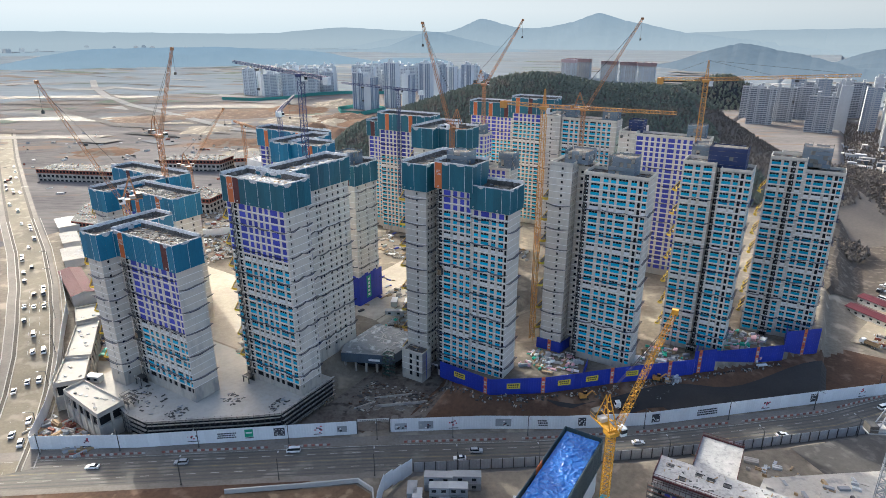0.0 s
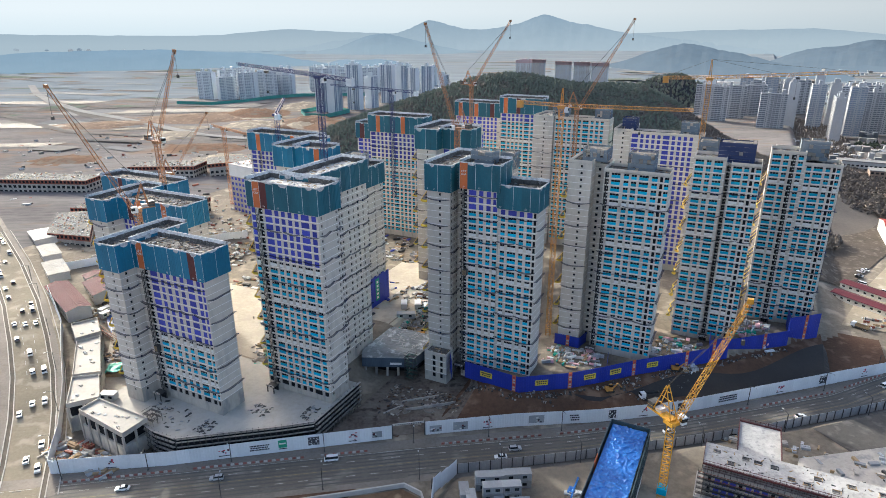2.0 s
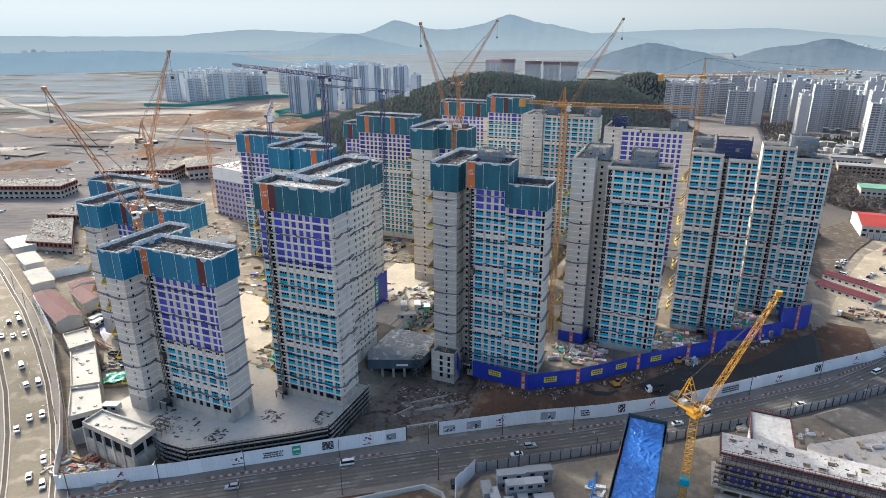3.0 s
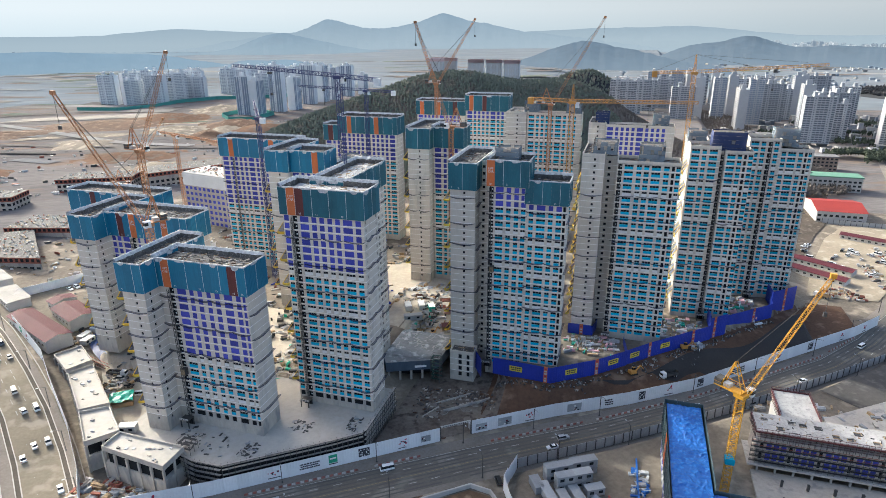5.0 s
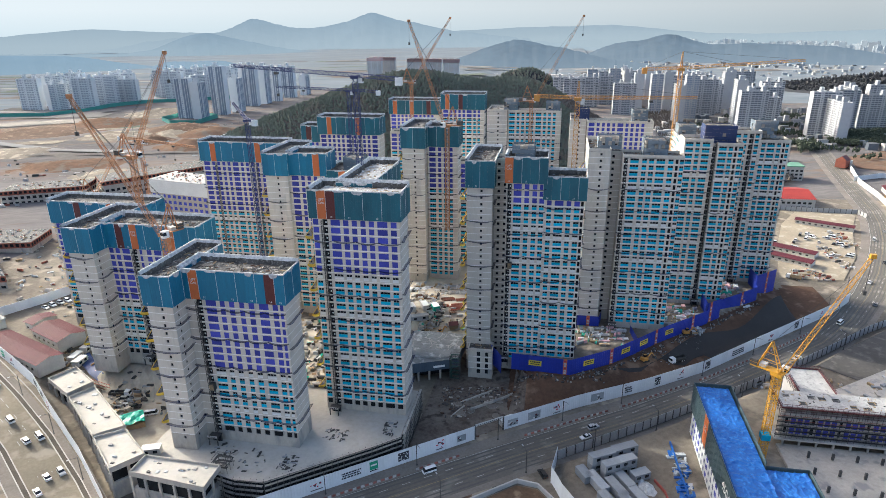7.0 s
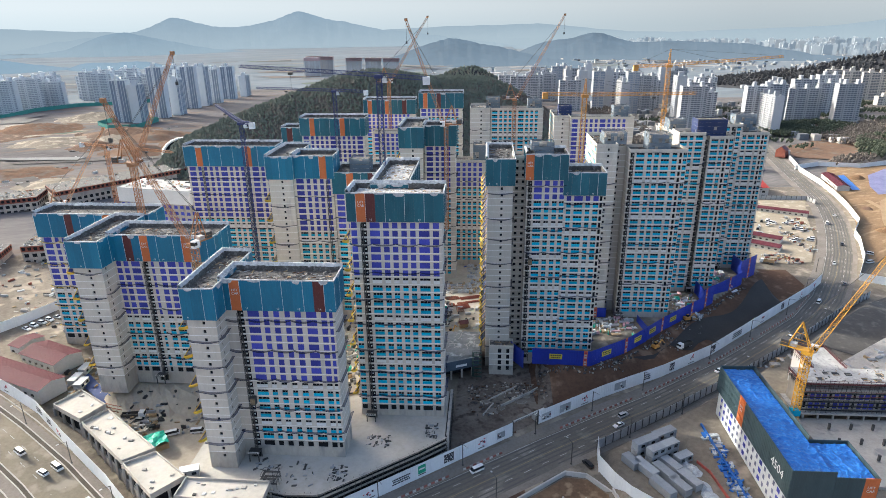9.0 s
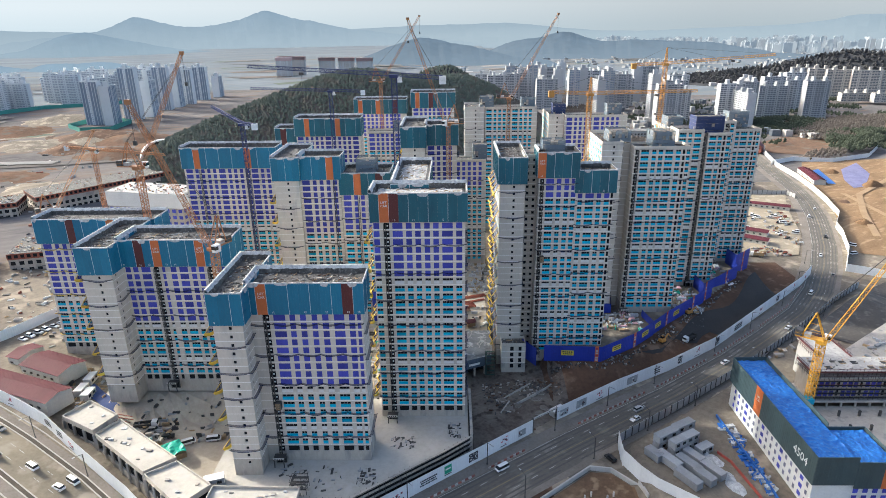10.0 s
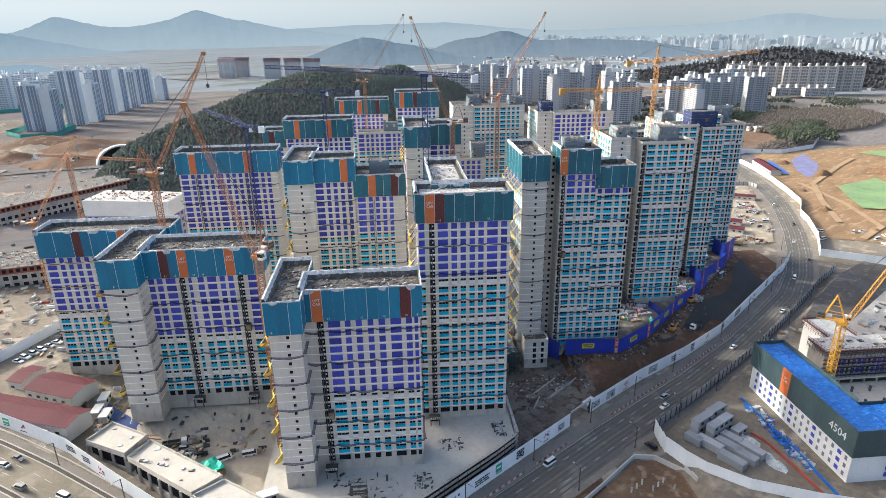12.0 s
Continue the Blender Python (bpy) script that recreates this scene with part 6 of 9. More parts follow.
# Ground darkened here: the shadow over the yard is put into the colour.
ribbon("yard", [(8, 219), (30, 240), (52, 259), (74, 276), (100, 292)], [(30, 200), (52, 218), (74, 236), (98, 254), (120, 270)], mat("shadowed_yard", (0.10, 0.09, 0.08), (0.06, 0.054, 0.048), 0.08, 0.7, 0.95, bump=0.4, c3=(0.14, 0.125, 0.11)), 0.3, "yard below the road fence, painted dark for shadow", "ground", 6)

# ---- entrance structure between the towers ----
SHEETGREY = mat("grey_sheet_over_slab", (0.30, 0.31, 0.31), (0.17, 0.18, 0.18), 0.12, 0.35, 0.6, bump=0.5, c3=(0.52, 0.53, 0.53))
NETTED = mat("slate_net_fascia", (0.075, 0.105, 0.14), (0.05, 0.07, 0.10), 0.3, 2.0, 0.9, bump=0.3, stretch=(1, 1, 0.2))
ent = empty("entrance_deck", at(-155, 195, 0), "low unfinished entrance deck under a crumpled grey sheet", "deck")
EP = local([(-163, 180), (-142, 189.2), (-140.5, 212), (-166.6, 210), (-166.6, 186)], (-155, 195))
mb = Mesh()
prism(mb, EP, 5.2, 9.6, NETTED, SHEETGREY)
mb.link("slab", ent)
# Solid dark block in place of the shaded space below the slab.
mb = Mesh()
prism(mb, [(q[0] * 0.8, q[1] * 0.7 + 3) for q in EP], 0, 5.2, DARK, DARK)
mb.link("undercroft", ent, "dark block put in as the shade under the deck")
def sheet_z(x, y):
    return 9.75 + 0.5 * abs(noise.noise(Vector((x * 0.4, y * 0.4, 2)))) + 0.35 * abs(noise.noise(Vector((x * 1.1, y * 1.1, 7))))


nx, ny = 40, 40
sh = Mesh()
for j in range(ny + 1):
    for i in range(nx + 1):
        x, y = -10.5 + 24 * i / nx, -8 + 24 * j / ny
        y = max(y, -13.0 + (x + 8) * 0.44) if y < 0 else y
        sh.v.append((x, y, sheet_z(x, y)))
for j in range(ny):
    for i in range(nx):
        sh.f.append((j * (nx + 1) + i, j * (nx + 1) + i + 1, (j + 1) * (nx + 1) + i + 1, (j + 1) * (nx + 1) + i))
        sh.k.append(0)
sh.slot(SHEETGREY)
sh.link("sheet", ent, "crumpled grey plastic sheet")
rng = random.Random(77)
mb = Mesh()
for k in range(22):
    x, y, a = rng.uniform(-9, 11), rng.uniform(-3, 14), rng.choice((1.2, 1.9, 0.3)) + rng.uniform(-0.4, 0.4)
    for i in range(rng.randint(5, 13)):
        a += rng.uniform(-0.5, 0.5)
        x2, y2 = x + 0.6 * math.cos(a), y + 0.6 * math.sin(a)
        if not (-10 < x2 < 13 and -5 < y2 < 15.5):
            break
        mb.beam((x, y, sheet_z(x, y) + 0.05), (x2, y2, sheet_z(x2, y2) + 0.05), rng.uniform(0.07, 0.16), SANDWICH)
        x, y = x2, y2
mb.link("sheet_fold", ent, "pale strips wandering over the sheet", kind="stuff")
mb = Mesh()
mb.box(-3.5, 1.5, -11.2, -11.0, 6.4, 7.4, WHITE, M=pose(2, 1.5, 0, 0, 0, 24))
mb.link("sign", ent, "small white unreadable banner")
for i in range(5):
    q = (-7.5 + i * 4.4, -14.3 + i * 1.93)
    piece("column", ("entcol",), lambda mb: mb.box(-0.4, 0.4, -0.4, 0.4, 0, 5.3, PLINTH), ent, pose(q[0], q[1] + 1.2, 0))


def tube_tower(u, v, w, d, h, m, label, z0=0.0):
    root = empty("scaffold_tower", at(u, v, z0), label, "scaffold")
    nz = int(h / 1.9)
    for i in range(3):
        for j in range(3):
            x, y = -w / 2 + w * i / 2, -d / 2 + d * j / 2
            if i == 1 and j == 1:
                continue
            piece("standard", ("std", h), lambda mb: mb.beam((0, 0, 0), (0, 0, h), 0.06, STEEL), root, pose(x, y, 0))
    for k in range(1, nz + 1):
        z = k * 1.9
        def lift(mb):
            mb.box(-w / 2, w / 2, -d / 2, -d / 2 + 0.8, -0.06, 0.0, m)
            mb.box(-w / 2, w / 2, d / 2 - 0.8, d / 2, -0.06, 0.0, m)
            mb.box(-w / 2, -w / 2 + 0.8, -d / 2 + 0.8, d / 2 - 0.8, -0.06, 0.0, m)
            mb.beam((-w / 2, -d / 2, 0), (w / 2, -d / 2, 1.9), 0.045, STEEL)
            mb.beam((w / 2, -d / 2, 0), (w / 2, d / 2, 1.9), 0.045, STEEL)
            for s in (-1, 1):
                mb.beam((-w / 2, s * d / 2, 1.0), (w / 2, s * d / 2, 1.0), 0.05, STEEL)
                mb.beam((s * w / 2, -d / 2, 1.0), (s * w / 2, d / 2, 1.0), 0.05, STEEL)
        piece("platform", ("lift", w, d, m.name), lift, root, pose(0, 0, z))


tube_tower(-142.8, 187.6, 4.0, 4.0, 11.5, SCAF_GREEN, "tube scaffold tower with green platforms at the entrance")
tube_tower(-206, 108.0, 5.0, 4.0, 3.8, STEEL, "low dark scaffold stair on the podium deck", 9.0)

ribbon("inner_court", [(-206, 292), (-176, 300), (-142, 296)], [(-206, 214), (-176, 214), (-142, 214)], CREAM, 0.35, "pale dusty inner court floor", "pavement", 8)
ribbon("blue_sheet", [(-303, 160), (-291, 152), (-280, 147)], [(-302, 166), (-289, 156), (-279, 149.5)], mat("dark_blue_sheet", (0.02, 0.055, 0.2), (0.012, 0.035, 0.13), 0.2, 1.0, 0.5, bump=0.4), 0.9, "blue sheet laid over a slope beside the tower", "ground cover", 4)
truss = empty("steel_truss", at(-286, 147.6, ground_z(-286, 147.6) + 0.4, -14), "long rusty steel truss lying on the ground", "truss")
mb = Mesh()
for y in (-0.8, 0.8):
    for z in (0, 1.4):
        mb.beam((-9, y, z), (9, y, z), 0.12, BRICKRED)
for i in range(18):
    mb.beam((-9 + i, -0.8, 0 if i % 2 else 1.4), (-8 + i, -0.8, 1.4 if i % 2 else 0), 0.07, PLINTH)
    mb.beam((-9 + i, -0.8, 1.4), (-8 + i, 0.8, 1.4), 0.07, PLINTH)
mb.link("lattice", truss)
redbar = empty("barrier_row", at(-63, 104, 4.7), "row of red plastic barriers in the yard", "barrier")
inv = redbar.matrix_basis.inverted()
for a, b in chain([(-62.5, 100), (-63.5, 112), (-65.5, 126), (-68, 131)], 2.0):
    ang = math.degrees(math.atan2(b.y - a.y, b.x - a.x))
    piece("barrier", ("redbar",), lambda mb: mb.box(-0.98, 0.98, -0.2, 0.2, 0, 0.95, RED_WALL), redbar, inv @ at((a.x + b.x) / 2, (a.y + b.y) / 2, ground_z(*a) + 0.02, ang))
bluebar = empty("barrier_row", at(-58, 108, 4.7), "row of blue plastic barriers beside the low block", "barrier")
inv = bluebar.matrix_basis.inverted()
for a, b in chain([(-58.5, 98), (-58.2, 120), (-59.5, 140), (-60, 152)], 2.0):
    ang = math.degrees(math.atan2(b.y - a.y, b.x - a.x))
    piece("barrier", ("bluebar",), lambda mb: mb.box(-0.98, 0.98, -0.25, 0.25, 0, 1.0, TARP_BLUE), bluebar, inv @ at((a.x + b.x) / 2, (a.y + b.y) / 2, ground_z(*a) + 0.02, ang))
# rebar mats and a hut in the inner court
for k, (u, v, a, b) in enumerate(((-147, 250, 5.5, 1.6), (-148, 244, 6, 0.8), (-150.5, 239, 3.2, 2.4), (-156, 248.4, 3, 1.4), (-157, 240, 2.4, 1.4))):
    mb = Mesh()
    for i in range(int(a * 4) + 1):
        mb.box(-a + i * 0.5, -a + i * 0.5 + 0.2, -b, b, 0.0, 0.35, BRICKRED)
    for i in range(int(b * 3) + 1):
        mb.box(-a, a, -b + i * 0.66, -b + i * 0.66 + 0.2, 0.35, 0.6, BRICKRED)
    mb.link("rebar_mat", label="rust-red reinforcing mat lying in the inner court", category="rebar", group="rebar mats").matrix_basis = at(u, v, ground_z(u, v) + 0.36, 20)
hut = empty("site_hut", at(-150, 226, ground_z(-150, 226) + 0.36, 20), "small hut with a pitched rust-brown roof", "hut")
mb = Mesh()
mb.box(-2, 2, -1.6, 1.6, 0, 2.4, PALLET)
mb.link("wall", hut)
mb = Mesh()
mb.poly([(-2.4, -2, 2.3), (2.4, -2, 2.3), (2.4, 0, 3.6), (-2.4, 0, 3.6)], PANEL_MAROON)
mb.poly([(-2.4, 0, 3.6), (2.4, 0, 3.6), (2.4, 2, 2.3), (-2.4, 2, 2.3)], PANEL_MAROON)
mb.link("roof", hut)
# low wall and pipes on the field by the side road
pit = empty("retaining_wall", at(-118, 118, 0), "low pale retaining wall round an earth pit", "wall")
inv = pit.matrix_basis.inverted()
for a, b in chain([(-146, 101), (-128, 115), (-112, 128), (-105, 127), (-98, 119), (-97, 112)], 3.0):
    ang = math.degrees(math.atan2(b.y - a.y, b.x - a.x))
    w = round((b - a).length, 1)
    piece("wall_panel", ("pit", w), lambda mb: mb.box(-w / 2 - 0.02, w / 2 + 0.02, -0.25, 0.25, 0, 1.9, SANDWICH), pit, inv @ at((a.x + b.x) / 2, (a.y + b.y) / 2, ground_z(*a) - 0.1, ang))
for i in range(7):
    u, v = -119 + i * 2.4, 112 + (i % 3) * 1.6
    p = empty("pile_head", at(u, v, ground_z(u, v)), "cut pale concrete pile head standing in the earth", "pile", group="pile heads")
    mb = Mesh()
    n = 10
    ring = [(0.3 * math.cos(math.tau * k / n), 0.3 * math.sin(math.tau * k / n)) for k in range(n)]
    for k in range(n):
        (a, b), (c, d) = ring[k], ring[(k + 1) % n]
        mb.poly([(a, b, 0), (c, d, 0), (c, d, 2.2), (a, b, 2.2)], SANDWICH)
    mb.poly([(a, b, 2.2) for a, b in ring], CONCRETE)
    mb.link("shaft", p)

ribbon("pit_floor", [(-146, 100), (-128, 113.6), (-112, 126.6), (-105, 125.6), (-99, 118.6)], [(-140, 40), (-124, 40), (-110, 40), (-104, 40), (-98, 40)], mat("pit_soil", (0.20, 0.13, 0.08), (0.11, 0.07, 0.045), 0.08, 0.6, 0.98, bump=0.6, c3=(0.27, 0.19, 0.12), spec=0.1), 0.35, "brown earth heaped inside the retaining wall", "ground", 6)
# ---- tower cranes ----
def lattice(mb, a, b, w, m, step=None, r=0.1, taper=1.0):
    a, b = Vector(a), Vector(b)
    d = b - a
    L = d.length
    d.normalize()
    s = d.cross(Vector((0, 0, 1)) if abs(d.z) < 0.95 else Vector((1, 0, 0))).normalized()
    t = s.cross(d).normalized()
    n = max(2, int(L / (step or w * 1.1)))
    prev = None
    for i in range(n + 1):
        f = i / n
        k = w / 2 * (1 + (taper - 1) * f)
        c = a + d * (L * f)
        ring = [c + s * k + t * k, c - s * k + t * k, c - s * k - t * k, c + s * k - t * k]
        if prev:
            for j in range(4):
                mb.beam(prev[j], ring[j], r, m)
                mb.beam(ring[j], ring[(j + 1) % 4], r * 0.6, m)
                mb.beam(prev[j], ring[(j + 1) % 4] if i % 2 else ring[(j - 1) % 4], r * 0.6, m)
        prev = ring


def crane_base(u, v, z0, label):
    root = empty("tower_crane", at(u, v, z0), label, "crane", group="tower cranes")
    return root, root.matrix_basis.inverted()


def P3(inv, u, v, z):
    return inv @ Vector((*xy(u, v), z))


def hammerhead(label, u, v, z0, hub, tip, back, m, apex=0.0, wt=None, w=1.9):
    root, inv = crane_base(u, v, z0, label)
    H = Vector((0, 0, hub - z0))
    a, b = P3(inv, *tip), P3(inv, *back)
    mb = Mesh()
    lattice(mb, (0, 0, 0), H, w, m, r=0.095)
    mb.link("mast", root)
    mb = Mesh()
    mb.box(-1.5, 1.5, -1.5, 1.5, H.z, H.z + 1.2, m)
    mb.box(1.3, 2.9, -0.9, 0.9, H.z - 1.6, H.z + 0.6, PANEL_EDGE)
    mb.box(1.35, 2.95, -0.85, 0.85, H.z - 1.0, H.z + 0.2, GLASS)
    mb.link("slewing_unit", root, "slewing ring with glazed cab")
    mb = Mesh()
    lattice(mb, H + Vector((0, 0, 1.2)), a, 1.4, m, r=0.08, taper=0.75)
    mb.link("jib", root)
    mb = Mesh()
    lattice(mb, H + Vector((0, 0, 1.2)), b, 1.3, m, r=0.08)
    mb.link("counter_jib", root)
    mb = Mesh()
    M = Matrix.Translation(b)
    mb.box(-1.2, 1.2, -1.0, 1.0, -2.2, 0.6, wt or PANEL_EDGE, M=M)
    mb.link("counterweight", root, "block counterweight")
    if apex:
        t = H + Vector((0, 0, apex))
        mb = Mesh()
        lattice(mb, H + Vector((0, 0, 1.2)), t, 1.2, m, r=0.09, taper=0.3)
        mb.link("apex", root)
        mb = Mesh()
        for f in (0.45, 0.85):
            mb.beam(t, H + Vector((0, 0, 1.6)) + (a - H) * f, 0.05, STEEL)
        mb.beam(t, b + Vector((0, 0, 0.7)), 0.05, STEEL)
        mb.link("tie_rope", root)
    c = H + (a - H) * 0.62
    mb = Mesh()
    mb.box(c.x - 0.8, c.x + 0.8, c.y - 0.6, c.y + 0.6, c.z - 1.6, c.z - 0.7, STEEL)
    mb.beam(c - Vector((0, 0, 1)), c - Vector((0, 0, 9)), 0.04, STEEL)
    mb.box(c.x - 0.4, c.x + 0.4, c.y - 0.4, c.y + 0.4, c.z - 10, c.z - 9, STEEL)
    mb.link("hook_trolley", root, "trolley with hanging hook")
    return root


def luffing(label, u, v, z0, hub, tip, m, jib_m=None, w=2.0, cab=True, back=8.0, band=None, r=0.075):
    root, inv = crane_base(u, v, z0, label)
    H = Vector((0, 0, hub - z0))
    a = P3(inv, *tip)
    d = Vector((a.x, a.y, 0)).normalized()
    s = Vector((-d.y, d.x, 0))
    jm = jib_m or m
    mb = Mesh()
    lattice(mb, (0, 0, 0), H, w, m, step=w * 0.62, r=r + 0.03)
    mb.link("mast", root)
    R = Matrix.Translation(H) @ Matrix.Rotation(math.atan2(d.y, d.x), 4, "Z")
    mb = Mesh()
    mb.box(-1.6, 1.6, -1.6, 1.6, 0, 1.0, m, M=R)
    mb.box(-back, 0.5, -1.5, 1.5, 1.0, 1.4, m, M=R)
    mb.box(-back, -back + 2.2, -1.5, 1.5, 1.4, 3.4, STEEL, M=R)
    mb.box(-back + 2.6, -back + 4.6, -1.0, 1.0, 1.4, 2.6, SANDWICH, M=R)
    for y in (-1.5, 1.5):
        mb.beam(R @ Vector((-back, y, 2.4)), R @ Vector((0.5, y, 2.4)), 0.04, m)
    mb.link("machinery_deck", root, "machinery deck with winch and counterweight")
    if cab:
        mb = Mesh()
        mb.box(0.2, 2.4, 1.5, 3.2, 0.2, 2.6, WHITE, M=R)
        mb.box(1.2, 2.46, 1.45, 3.25, 1.1, 2.2, GLASS, M=R)
        mb.link("cab", root, "white glazed operator's cab")
    top = H - d * 3.0 + Vector((0, 0, 10.5))
    mb = Mesh()
    for y in (-1.2, 1.2):
        mb.beam(H + d * 0.8 + s * y + Vector((0, 0, 1.2)), top + s * y * 0.4, 0.13, m)
        mb.beam(H - d * (back - 2) + s * y + Vector((0, 0, 1.4)), top + s * y * 0.4, 0.14, m)
    for f in (0.3, 0.55, 0.8):
        p0, p1 = (H + d * 0.8 + Vector((0, 0, 1.2))).lerp(top, f), (H - d * (back - 2) + Vector((0, 0, 1.4))).lerp(top, f)
        mb.beam(p0 - s * (1.2 - 0.7 * f), p0 + s * (1.2 - 0.7 * f), 0.08, m)
        mb.beam(p0, p1, 0.08, m)
    mb.link("a_frame", root)
    foot = H + d * 1.4 + Vector((0, 0, 1.3))
    mb = Mesh()
    lattice(mb, foot, a, 1.5, jm, r=r * 0.8, taper=0.6)
    mb.link("jib", root)
    mb = Mesh()
    mb.box(a.x - 0.7, a.x + 0.7, a.y - 0.5, a.y + 0.5, a.z - 0.6, a.z + 0.6, CR_RED if jib_m else jm)
    mb.link("jib_head", root)
    mb = Mesh()
    for y in (-0.4, 0.4):
        mb.beam(top + s * y, foot.lerp(a, 0.9) + s * y, 0.05, STEEL)
    e = a + Vector((0, 0, -10))
    mb.beam(a, e, 0.05, STEEL)
    mb.box(e.x - 0.4, e.x + 0.4, e.y - 0.4, e.y + 0.4, e.z - 1.2, e.z, STEEL)
    mb.link("rope", root, "pendant ropes and hook block")
    if band:
        z = band - z0
        mb = Mesh()
        mb.box(-w / 2 - 0.3, w / 2 + 0.3, -w / 2 - 0.3, w / 2 + 0.3, z - 1, z + 1, CYAN)
        mb.link("banner", root, "pale blue banner round the mast")
    return root


luffing("bright yellow luffing tower crane beside the blue-sheeted building", -33.8, 142.0, 4.6, 41.0, (-20.4, 131.6, 85.0), CR_YELLOW, w=2.1, back=8.0, band=18.5, r=0.065)
hammerhead("dark navy flat-top tower crane above the pale roof", -179.1, 184.4, 60, 126.0, (-237.0, 201.6, 129.5), (-161.5, 180.0, 126.2), CR_NAVY)
luffing("orange luffing tower crane with a steep jib", -160.4, 270.6, 40, 95.5, (-179.7, 273.7, 146.5), CR_ORANGE)
luffing("orange luffing tower crane by the wood", -208.1, 395.2, 60, 106.0, (-180.0, 394.4, 149.1), CR_ORANGE)
luffing("orange luffing tower crane behind the court", -122.0, 358.4, 50, 98.0, (-93.1, 358.4, 148.9), CR_ORANGE)
hammerhead("rust-orange hammerhead tower crane with tie ropes", -46.2, 293.6, 60, 122.0, (9.4, 292.0, 127.0), (-64.2, 288.2, 123.0), CR_AMBER, apex=9.0, wt=CR_AMBER)
hammerhead("yellow-orange hammerhead tower crane between the towers", -97.0, 236.6, 8, 113.2, (-47.1, 244.2, 114.1), (-114.4, 234.8, 115.1), CR_AMBER, apex=8.0, wt=CR_AMBER)
luffing("rust-orange luffing tower crane behind the blue panels", -278.6, 186.0, 12, 93.0, (-253.7, 182.2, 135.4), CR_ORANGE)
luffing("rust-orange luffing tower crane with a raised jib", -233.4, 136.4, 9, 78.0, (-242.0, 117.0, 126.0), CR_ORANGE, back=6.5)
hammerhead("navy flat-top tower crane by the hill", -228.9, 320.2, 40, 107.5, (-275.6, 321.8, 110.1), (-209.5, 316.5, 108.3), CR_NAVY)
hammerhead("pale blue flat-top tower crane rising from the slab", -257.3, 246.5, 12, 100.0, (-287.0, 288.5, 104.0), (-248.7, 237.6, 101.6), CR_NAVY, w=1.7)
hammerhead("red and white hammerhead tower crane over the school site", -375.7, 321.7, 18, 74.5, (-322, 300, 76), (-398, 332, 75), CR_ORANGE)
luffing("pale lattice tower crane at the far works", -372, 268, 14, 52.0, (-352, 286, 92), CR_ORANGE)
luffing("grey lattice tower crane standing by the unfinished deck", 31.0, 176.0, 4.6, 44, (60, 190, 78), GREYBOX, w=2.0)

